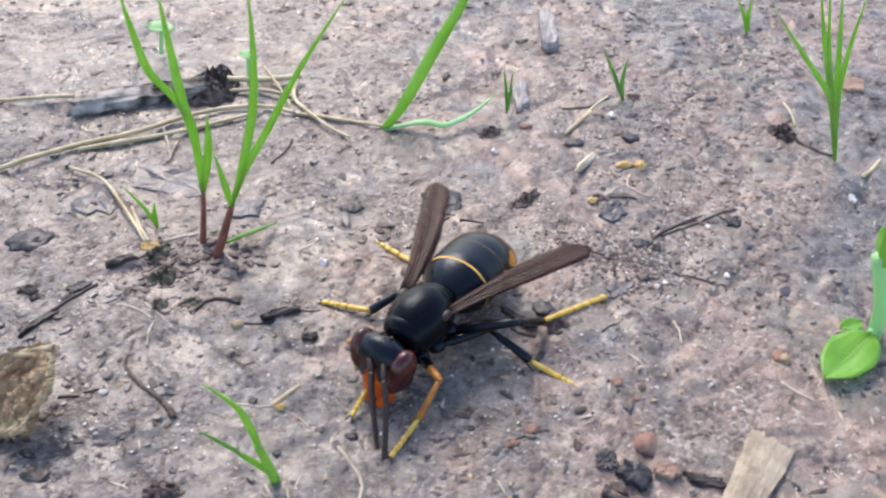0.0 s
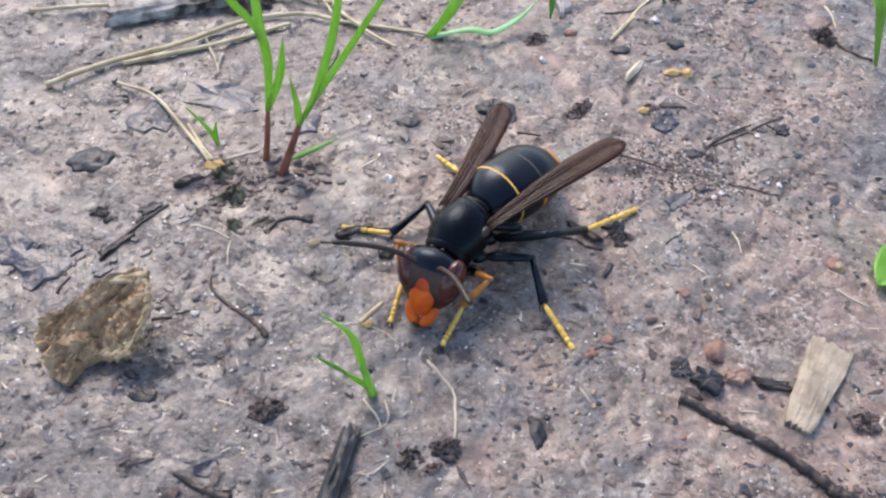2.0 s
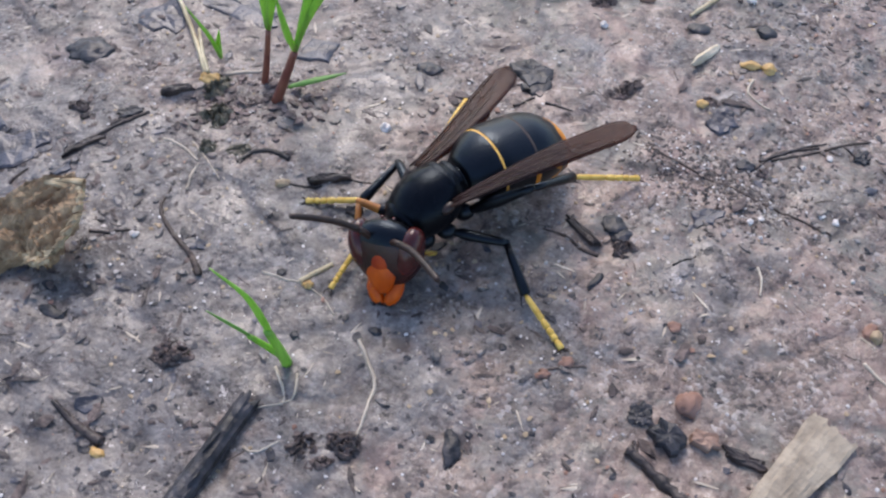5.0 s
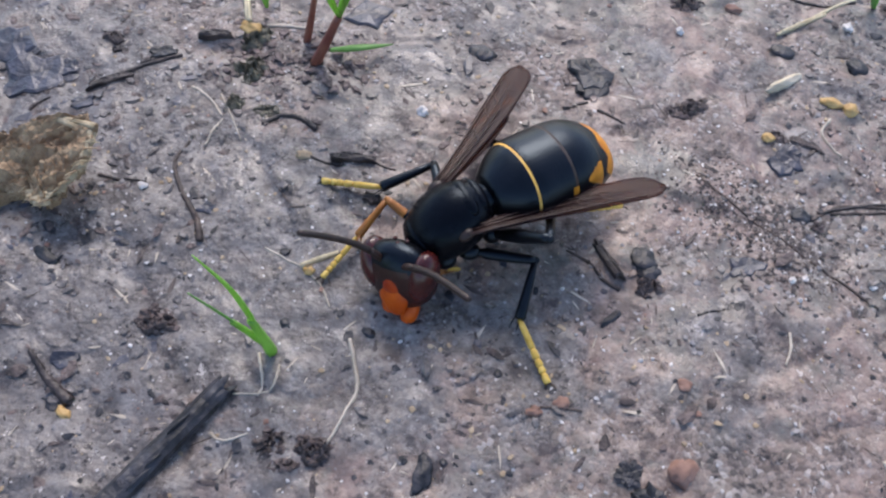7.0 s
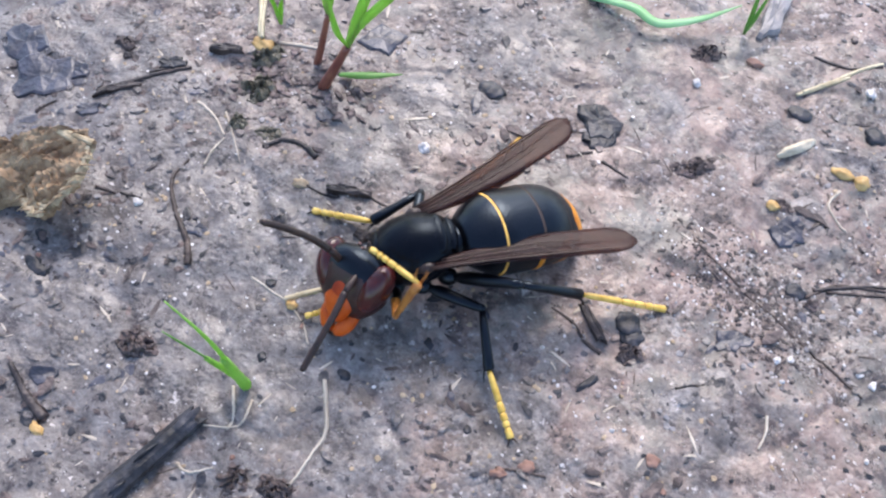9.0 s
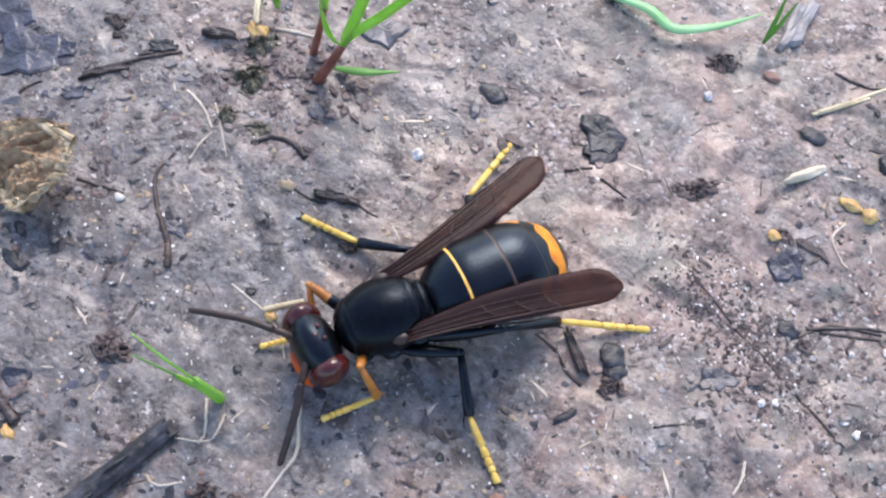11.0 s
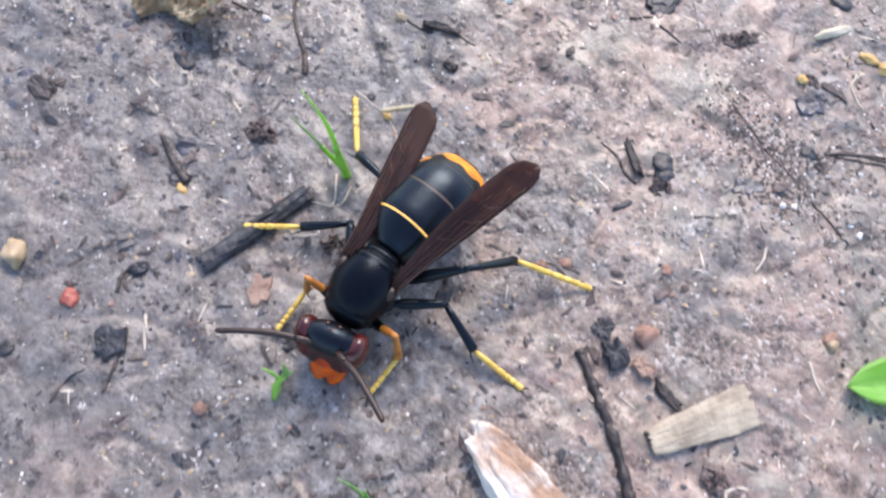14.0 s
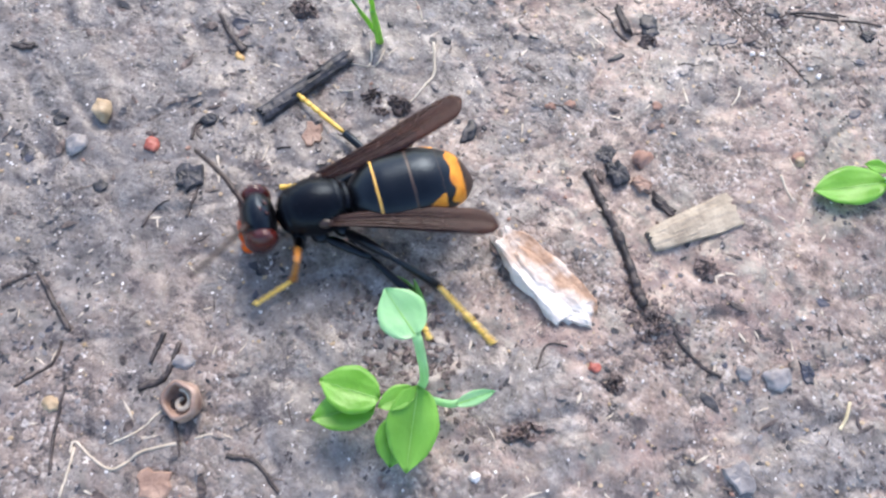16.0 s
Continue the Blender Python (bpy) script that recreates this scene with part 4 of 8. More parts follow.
pebble("quartz_grain", 11.9, 51.3, 0.4, 0.3, 21, 0.5)
pebble("quartz_grain", 22.5, 63.7, 0.6, 0.6, 24, 0.5)
pebble("quartz_grain", 22.4, 61.5, 0.4, 0.4, 21, 0.5)
pebble("quartz_grain", 4.5, 55.1, 0.3, 0.3, 20, 0.5)
pebble("quartz_grain", 12.7, 51.8, 0.3, 0.3, 20, 0.5)
pebble("pebble", 5.7, 44.4, 1.3, 0.8, 21, 1.0)
pebble("pebble", 15.4, 50.4, 1.1, 1.0, 6, 0.8)
pebble("dark_pebble", 2.2, 46.4, 0.7, 0.7, 14, 0.8)
log("bark_log", (-47.7, 97.2), (-30.8, 102.3), 1.75, M_LOG, "cracked grey bark stick lying on soil", 0.3)
pebble("soil_clod", -30.5, 102.9, 6.8, 9.2, 17, 6.5, 0.5, 4, 1.8)
strand("straw", [(-58.4, 99.9), (-53.9, 99.9), (-48.2, 99.7)], 0.55, 0.5, 0.6)
strand("straw", [(-29.5, 103.7), (-23.8, 104.1), (-18.9, 104.8)], 0.8, 0.7, 0.8)
strand("straw", [(-28.7, 101.3), (-24.2, 101.5), (-19.5, 100.0)], 0.6, 0.5, 0.5)
strand("straw", [(-24.2, 106.8), (-21.1, 100.8), (-19.4, 96.7)], 0.35, 0.3, 1.0)
strand("straw", [(-19.7, 103.7), (-19.0, 98.7), (-15.1, 93.7), (-11.3, 90.1)], 0.65, 0.35, 0.4)
strand("straw", [(-52.9, 85.0), (-45.3, 88.8), (-37.7, 91.8), (-32.6, 94.8), (-27.9, 96.7), (-22.8, 97.2), (-18.8, 95.7)], 0.65, 0.5, 0.5)
strand("straw", [(-44.4, 88.3), (-36.7, 90.7), (-30.1, 92.8), (-24.7, 95.2)], 0.6, 0.5, 0.3)
strand("straw", [(-19.0, 96.0), (-12.3, 94.5), (-6.5, 92.7)], 0.45, 0.4, 0.2)
strand("straw", [(-44.5, 85.0), (-40.0, 82.5), (-36.6, 78.2), (-34.0, 74.3), (-31.7, 70.7)], 0.35, 0.6, 0.6)
strand("straw", [(-35.0, 77.1), (-33.1, 73.3), (-31.4, 70.5)], 0.35, 0.4, 0.9)
strand("rootlet", [(-30.5, 71.6), (-28.5, 72.3), (-26.7, 73.0)], 0.45, 0.3)
pebble("crumb", -31.2, 70.3, 2.1, 1.5, -11, 1.6)
strand("brown_twig", [(-18.5, 90.3), (-19.1, 87.6), (-20.5, 85.4)], 0.55, 0.5)
strand("rootlet", [(-34.9, 92.6), (-33.6, 89.2), (-32.7, 86.5)], 0.35, 0.2, 0.3)
strand("rootlet", [(-32.6, 90.0), (-32.9, 88.2), (-32.7, 86.1)], 0.3, 0.2, 0.3)
flake("leaf_scrap", -32.2, 82.4, 9.6, 5.7, -13, 0.4)
flake("leaf_scrap", -39.8, 79.3, 5.1, 5.0, -1, 0.4)
flake("leaf_scrap", -22.0, 76.8, 4.2, 3.7, -1, 0.6)
pebble("dark_pebble", -45.3, 72.3, 4.9, 3.4, 2, 2.4, 0.3, 3, 1.6)
flake("charcoal_flake", -37.2, 64.3, 2.3, 1.6, 31, 0.8)
strand("twig", [(-38.4, 62.5), (-37.1, 63.7), (-36.2, 65.2)], 0.4, 0.5)
flake("grey_slab", 15.9, 116.9, 2.5, 13.5, -2, 2.4)
flake("grey_slab", 10.5, 99.7, 2.2, 7.3, -2, 1.6)
# a dark clod put in for a black hole in the soil
pebble("soil_clod", 5.6, 90.9, 2.2, 2.5, 12, 1.6, 0.45, 3, 2.0)
pebble("soil_clod", 42.6, 90.6, 2.7, 3.9, 20, 3.0, 0.45, 3, 2.0)
# a dark clod put where there is only shade beside the grass
pebble("soil_clod", 25.2, 98.7, 1.8, 1.9, 16, 1.2, 0.45, 3, 2.0)
strand("straw", [(15.4, 90.9), (17.2, 92.8), (19.4, 95.4)], 0.4, 0.35)
strand("straw", [(44.0, 95.6), (44.2, 93.6), (44.0, 90.9)], 0.3, 0.2, 0.8)
strand("brown_twig", [(43.2, 90.5), (44.7, 87.7), (46.9, 85.5)], 0.9, 0.6)
strand("straw", [(48.9, 81.1), (50.8, 82.7), (52.3, 84.4)], 0.6, 0.5)
strand("twig", [(22.5, 71.1), (26.5, 73.6), (28.8, 74.6)], 0.6, 0.3)
flake("charcoal_flake", 31.9, 73.1, 1.6, 1.4, -31, 1.0)
strand("twig", [(30.1, 74.6), (30.9, 73.8), (31.7, 73.0)], 0.3, 0.4)
flake("bark_flake", -12.8, 56.9, 1.6, 1.0, -1, 1.0)
pebble("crumb", -42.5, 99.9, 2.0, 2.0, -10, 1.4)
pebble("pebble", 31.0, 53.5, 1.2, 1.8, -18, 1.6)
strand("rootlet", [(30.3, 50.5), (31.4, 49.3), (32.6, 48.3)], 0.3, 0.2)
flake("orange_leaf_scrap", 54.9, 100.5, 2.8, 3.6, -16, 0.6)
pebble("quartz_grain", 46.5, 77.4, 0.7, 1.5, -1, 1.0)
flake("leaf_scrap", 18.6, 75.0, 2.4, 2.4, -11, 0.6)
pebble("pebble", 10.6, 92.7, 1.6, 1.0, -2, 1.0)
pebble("soil_clod", 8.8, 77.4, 2.4, 2.0, 5, 1.2, 0.45, 3, 2.0)
flake("charcoal_flake", 0.7, 76.5, 2.6, 3.6, -24, 1.0)
pebble("quartz_grain", 29.1, 64.9, 0.6, 0.8, -1, 0.5)
pebble("quartz_grain", 21.5, 63.0, 0.6, 0.7, -2, 0.5)
pebble("soil_clod", -26.5, 32.5, 1.6, 0.9, -10, 1.4, 0.45, 3, 2.0)
flake("bark_flake", 7.1, 59.0, 3.9, 0.8, -39, 0.6)
pebble("dark_pebble", 13.5, 42.6, 1.8, 1.8, -14, 1.6, 0.4, 3, 2.2)
flake("charcoal_flake", 15.4, 41.1, 2.8, 2.2, -36, 1.6)
pebble("pebble", 16.9, 44.2, 2.1, 1.9, 39, 1.8, 0.32, 3, 1.8)
flake("orange_leaf_scrap", 18.1, 41.4, 2.4, 1.5, -4, 0.8)
flake("bark_flake", 21.1, 40.5, 3.5, 1.1, -15, 0.8)
strand("twig", [(12.6, 39.5), (16.0, 37.0), (19.7, 33.9), (22.5, 31.1), (24.3, 29.2)], 1.3, 1.6, 0.2, 0.25)
strand("twig", [(24.3, 29.2), (27.5, 28.9), (30.9, 27.3), (33.8, 27.1)], 1.0, 0.6)
strand("twig", [(13.1, 40.4), (13.6, 38.7), (14.6, 37.8)], 0.6, 0.5)
pebble("soil_clod", 25.8, 28.5, 3.0, 2.4, 4, 1.8, 0.45, 3, 2.0)
pebble("soil_clod", 25.8, 26.7, 1.2, 1.1, 46, 1.2, 0.45, 3, 2.0)
wood_splinter(24.7, 40.0, 10.4, 3.6, 54, 0.6)
stone_wedge(14.3, 26.6, 12.5, 5.7, -17)
pebble("soil_clod", 20.6, 12.3, 3.8, 2.1, 42, 2.2, 0.45, 3, 2.0)
pebble("soil_clod", 25.4, 20.9, 2.4, 2.0, 36, 1.8, 0.45, 3, 2.0)
pebble("soil_clod", 28.0, 36.5, 2.7, 2.5, 24, 1.8, 0.45, 3, 2.0)
pebble("red_pebble", 23.0, 21.2, 1.1, 1.0, 32, 0.9)
pebble("red_pebble", -26.5, 17.8, 1.5, 1.6, 39, 1.4)
pebble("tan_pebble", -33.0, 18.1, 2.6, 1.7, -43, 2.4)
pebble("grey_pebble", -32.9, 13.8, 1.9, 2.1, 39, 1.8)
pebble("dark_pebble", -32.6, 14.2, 1.0, 1.3, 49, 2.0)
pebble("dark_pebble", -27.9, 11.3, 1.5, 1.3, 38, 1.2)
flake("charcoal_flake", -36.0, 15.1, 1.5, 1.6, -2, 0.8)
flake("bark_flake", -44.9, 19.8, 2.7, 0.9, 31, 0.7)
flake("charcoal_flake", -20.8, 16.7, 2.8, 2.9, 33, 1.2)
strand("twig", [(-18.6, 13.2), (-19.0, 14.8), (-19.8, 17.6)], 0.5, 0.4)
strand("twig", [(-23.6, 20.5), (-24.3, 22.0), (-23.9, 23.1), (-23.0, 24.0)], 0.5, 0.6)
flake("charcoal_flake", -23.5, 23.3, 1.8, 1.2, 55, 1.0)
snail_shell(-7.3, -1.5, 2.05)
pebble("grey_pebble", -9.8, 1.4, 2.1, 1.4, 29, 1.2)
strand("rootlet", [(-8.7, -3.3), (-9.4, -6.1), (-10.9, -8.1)], 0.22, 0.15)
strand("rootlet", [(-5.5, -4.7), (-7.9, -7.1), (-9.0, -9.6), (-11.4, -9.8), (-13.6, -9.5), (-13.3, -10.5)], 0.28, 0.2)
strand("rootlet", [(-13.3, -9.9), (-12.3, -11.6), (-11.3, -13.9)], 0.25, 0.2)
strand("rootlet", [(-4.7, -3.7), (-3.4, -2.4), (-1.9, -1.9)], 0.2, 0.15)
flake("orange_leaf_scrap", -5.3, -8.8, 3.0, 2.7, 21, 0.7)
strand("twig", [(-26.9, 1.1), (-23.9, -0.4), (-20.7, -1.8)], 0.7, 0.8)
strand("twig", [(-13.1, 2.7), (-12.4, -0.3)], 0.8, 0.6)
strand("twig", [(-11.3, 2.7), (-10.4, -0.7), (-11.8, -2.7)], 0.7, 1.1)
strand("twig", [(-17.6, -6.0), (-15.7, -9.7), (-13.4, -12.9)], 0.5, 0.5)
strand("brown_twig", [(-20.7, -2.9), (-20.1, -5.1), (-21.5, -8.5)], 0.6, 0.5)
strand("twig", [(-1.4, -3.5), (1.0, -2.6), (4.4, -3.7)], 0.8, 0.5)
strand("twig", [(18.4, 18.2), (18.1, 20.9), (19.8, 21.7)], 0.35, 0.3)
strand("twig", [(-28.8, -1.8), (-28.3, -0.8), (-27.6, 0.5)], 0.9, 0.7)
flake("bark_flake", -7.3, -3.2, 6.3, 0.4, -44, 0.5)
pebble("tan_pebble", -17.6, -8.0, 1.5, 1.6, 32, 1.2)
pebble("quartz_grain", 18.5, 6.6, 1.2, 0.9, 32, 1.0)
pebble("grey_pebble", 38.7, 30.1, 2.8, 2.3, 37, 1.8)
pebble("grey_pebble", 35.5, 28.7, 1.7, 1.5, 32, 1.2)
flake("leaf_scrap", 40.8, 32.1, 2.3, 1.4, -51, 0.5)
strand("straw", [(45.6, 31.7), (45.9, 29.8), (45.8, 28.8)], 0.35, 0.3)
flake("grey_slab", 39.2, 19.5, 3.1, 2.5, -23, 0.6)
pebble("dark_pebble", 9.8, 60.2, 2.1, 2.1, 17, 1.6)
pebble("tan_pebble", 31.3, 53.0, 1.1, 1.2, 33, 1.6)
pebble("quartz_grain", 29.0, 72.7, 0.7, 0.7, 27, 0.5)
pebble("quartz_grain", 23.3, 30.5, 0.5, 0.4, 25, 0.5)
pebble("quartz_grain", 38.4, 37.0, 0.5, 0.4, 25, 0.5)
pebble("quartz_grain", -6.9, 9.2, 0.4, 0.3, 24, 0.5)
pebble("quartz_grain", 12.7, 20.7, 0.3, 0.3, 22, 0.5)
strand("brown_twig", [(23.6, 71.4), (28.0, 73.4), (32.8, 75.7)], 0.5, 0.5)
strand("twig", [(-21.7, 10.1), (-21.9, 12.1), (-21.1, 13.8)], 0.4, 0.3)
strand("twig", [(15.0, 56.7), (17.0, 58.4)], 0.3, 0.3)
pebble("pebble", 7.4, 45.8, 1.2, 1.0, 12, 0.8)
strand("brown_twig", [(5.3, 44.7), (7.1, 45.3), (8.9, 45.8)], 0.4, 0.3)
pebble("pebble", -11.2, 16.7, 1.1, 1.1, 24, 1.2)
flake("bark_flake", -42.7, 31.8, 3.3, 2.5, 20, 0.9)
pebble("dark_pebble", 10.4, 59.3, 2.0, 1.8, 31, 1.6)
bark_lump(-39.2, 48.2, [(-4.9, -1.0, 2.4), (-4.6, 0.6, 3.0), (-2.8, 1.2, 3.6), (-0.9, 2.0, 4.6), (1.4, 3.0, 5.4), (3.9, 3.9, 5.8), (5.3, 3.0, 5.8), (5.7, 0.6, 4.9), (5.2, -1.2, 4.2), (3.9, -3.2, 2.9), (2.2, -3.1, 2.0), (0.6, -2.2, 1.5), (-0.6, -3.0, 1.0), (-1.8, -5.0, 0.6), (-3.5, -3.9, 1.0)])
grass("bright green grass tuft with two reddish stems",
    [([(-25.9, 71.1, 0.0), (-25.3, 71.5, 3.2), (-24.8, 71.9, 6.4)], 0.46), ([(-24.0, 69.0, 0.0), (-22.7, 69.3, 3.2), (-21.5, 69.6, 6.3)], 0.62)],
    [([(-24.8, 71.9, 6.4), (-23.2, 68.5, 15.2), (-23.2, 67.6, 20.0), (-22.8, 66.6, 26.3), (-22.3, 65.5, 32.2)], 1.72, M_GRASS), ([(-23.2, 67.9, 18.4), (-24.1, 67.5, 21.0), (-25.3, 67.0, 23.6), (-25.5, 66.3, 28.0), (-25.4, 65.5, 32.3)], 1.48, M_GRASS), ([(-24.8, 71.9, 6.4), (-22.3, 68.7, 13.7), (-21.3, 67.9, 18.6)], 1.56, M_GRASS), ([(-21.5, 69.6, 6.3), (-19.1, 66.8, 12.4), (-16.6, 65.5, 20.1), (-15.3, 64.3, 26.8), (-14.6, 63.2, 33.2)], 1.48, M_GRASS), ([(-21.5, 69.6, 6.3), (-18.5, 66.7, 13.1), (-15.4, 65.8, 18.4), (-11.7, 64.6, 25.0), (-6.8, 63.3, 32.5)], 1.31, M_GRASS), ([(-21.5, 69.6, 6.3), (-20.9, 67.1, 10.8), (-21.0, 66.3, 15.4)], 1.31, M_GRASS), ([(-23.2, 70.7, 0.6), (-20.5, 71.3, 1.5), (-18.0, 73.3, 1.0)], 1.5, M_DULL)])
grass("tiny green grass shoot beside dry stem", [], [([(-31.2, 73.3, 0.5), (-31.9, 73.4, 3.0), (-33.9, 73.9, 6.0)], 0.9, M_GRASS), ([(-31.2, 73.3, 0.5), (-31.3, 73.7, 2.0), (-30.8, 73.6, 4.0)], 1.0, M_GRASS)])
grass("arched green grass blade and fallen leaf", [], [([(-7.3, 92.5, 0.0), (-4.6, 92.8, 3.5), (-0.7, 93.5, 10.4), (3.1, 94.2, 16.9), (4.7, 94.5, 20.4)], 2.7, M_GRASS), ([(-7.3, 92.5, 0.0), (-2.4, 92.0, 1.5), (0.6, 91.3, 1.5), (4.1, 94.0, 1.5), (7.1, 97.2, 2.0)], 1.9, M_PALELEAF)])
grass("slender green grass tuft with five blades", [], [([(46.9, 84.4, 0.0), (44.9, 84.8, 6.6), (42.6, 85.1, 13.7), (40.5, 85.5, 22.0)], 1.25, M_GRASS), ([(46.9, 84.4, 0.0), (44.3, 84.8, 8.0), (40.5, 85.1, 13.0), (35.3, 85.4, 19.3)], 1.25, M_GRASS), ([(46.9, 84.4, 0.0), (45.2, 84.8, 7.3), (44.6, 85.1, 13.6), (44.8, 85.5, 21.3)], 1.25, M_GRASS), ([(46.9, 84.4, 0.0), (44.1, 84.9, 8.8), (41.8, 85.2, 15.0), (39.5, 85.5, 22.0)], 1.25, M_GRASS), ([(46.9, 84.4, 0.0), (44.9, 84.8, 8.0), (43.4, 85.2, 15.0), (42.0, 85.5, 21.4)], 1.25, M_GRASS)])
grass("small green grass tuft beside dark hole", [], [([(23.9, 98.5, 0.0), (22.6, 98.6, 3.1), (20.4, 98.9, 7.9)], 1.0, M_DULL), ([(23.9, 98.5, 0.0), (23.5, 98.6, 3.1), (23.9, 98.8, 6.3)], 1.0, M_DULL), ([(23.9, 98.5, 0.0), (23.0, 98.6, 2.3), (22.1, 98.7, 4.8)], 1.0, M_DULL)])
grass("short fine dull green grass shoot", [], [([(8.5, 95.9, 0.0), (8.3, 96.1, 3.3), (7.9, 96.3, 6.8)], 0.8, M_DULL), ([(8.5, 95.9, 0.0), (8.8, 96.0, 2.5), (9.1, 96.2, 6.4)], 0.8, M_DULL)])
grass("short green grass shoot far back", [], [([(44.8, 115.6, 0.0), (44.5, 115.8, 2.8), (44.3, 115.9, 5.8)], 1.1, M_GRASS), ([(44.8, 115.6, 0.0), (43.9, 115.8, 2.8), (42.3, 115.9, 5.8)], 1.1, M_GRASS)])
grass("small forked green grass sprout on soil", [([(-14.2, 41.5, -0.2), (-14.4, 41.2, 2.6), (-14.75, 40.9, 5.6)], 0.55), ([(-14.5, 41.3, 1.4), (-15.3, 41.0, 3.0), (-16.2, 40.6, 4.8)], 0.36)],
    [([(-14.6, 41.0, 4.6), (-14.8, 40.8, 7.0), (-15.3, 40.4, 10.7), (-17.2, 40.3, 13.7)], 1.25, M_GRASS), ([(-15.9, 40.8, 4.2), (-17.0, 40.3, 6.4), (-18.3, 39.8, 8.9)], 0.9, M_DULL)], "grass_sprout", (M_GRASS, "pale green sheath"))
grass("tiny green weed shoot on soil", [], [([(-6.5, 20.8, 0.2), (-7.0, 21.9, 1.0), (-6.3, 23.5, 2.2)], 1.2, M_GRASS), ([(-6.5, 20.8, 0.2), (-7.1, 22.3, 1.2), (-8.7, 22.2, 2.0)], 0.9, M_GRASS), ([(-6.9, 22.2, 1.0), (-6.8, 23.0, 2.0), (-7.4, 23.4, 2.5)], 1.0, M_DULL)], "weed_shoot")
grass("thin curled dull green weed leaf", [], [([(5.8, 18.2, 0.4), (3.7, 18.7, 1.2), (1.9, 18.6, 1.4)], 0.9, M_DULL), ([(6.3, 17.9, 0.4), (5.0, 18.5, 1.5), (4.2, 19.0, 2.5)], 1.0, M_DULL)], "weed_shoot")
seedling("green seedling with rounded leaves growing from soil",
    [([(10.0, 10.1, 0.0), (10.5, 10.3, 6.3), (9.7, 10.7, 11.2), (8.9, 11.1, 14.0)], 0.42), ([(10.0, 10.1, 0.0), (9.4, 9.4, 2.5), (8.4, 8.1, 3.5)], 0.5), ([(10.0, 10.1, 0.0), (13.0, 10.5, 2.2), (13.9, 11.0, 2.8)], 0.35)],
    [((8.9, 11.1, 14.0), (4.8, 12.8, 15.0), 4.0, M_PALELEAF, 0.12), ((7.9, 7.3, 4.2), (2.6, 5.8, 4.6), 4.3, M_LEAF, 0.1), ((7.7, 7.0, 3.4), (3.7, 2.8, 3.2), 3.7, M_LEAF, 0.1), ((10.2, 9.5, 4.6), (8.2, 6.5, 4.4), 2.2, M_LEAF, 0.25), ((10.1, 6.9, 4.2), (11.7, 3.0, 2.6), 3.4, M_LEAF, 0.1), ((10.2, 9.9, 5.0), (13.2, 3.2, 3.4), 4.6, M_LEAF, 0.08), ((13.8, 10.7, 3.0), (16.2, 13.2, 4.6), 1.3, M_PALELEAF, 0.3)])
seedling("green seedling with broad oval leaf",
    [([(40.9, 56.2, 0.0), (40.3, 55.9, 0.9), (39.8, 55.2, 1.5)], 0.5), ([(40.9, 56.2, 0.0), (40.2, 56.2, 4.4), (38.1, 56.2, 10.4)], 0.7)],
    [((39.9, 55.2, 1.5), (33.7, 50.0, 1.5), 4.4, M_LEAF, 0.08), ((39.7, 57.0, 1.2), (37.3, 56.3, 1.2), 1.6, M_LEAF, 0.2), ((38.4, 56.2, 9.4), (37.8, 56.2, 13.9), 3.0, M_LEAF, 0.1)])
seedling("tiny far seedling with pale round leaf", [([(-40.0, 112.7, 0.0), (-39.4, 112.7, 2.7), (-39.1, 112.7, 4.2)], 0.3)], [((-41.0, 112.7, 4.4), (-37.2, 112.7, 3.9), 3.1, M_PALELEAF, 0.15)])
seedling("tiny far seedling with pale round leaf", [([(-26.2, 104.6, 0.0), (-25.8, 104.6, 2.6), (-25.5, 104.6, 4.1)], 0.3)], [((-26.8, 104.6, 4.3), (-24.3, 104.6, 3.9), 2.0, M_PALELEAF, 0.15)])

# ---- the hornet (its own space: +y ahead, +x to its right, millimetres) ----
MOVING = {}
NECK, WAIST = Vector((0, 3.5, 4.9)), Vector((0, -3.7, 4.5))


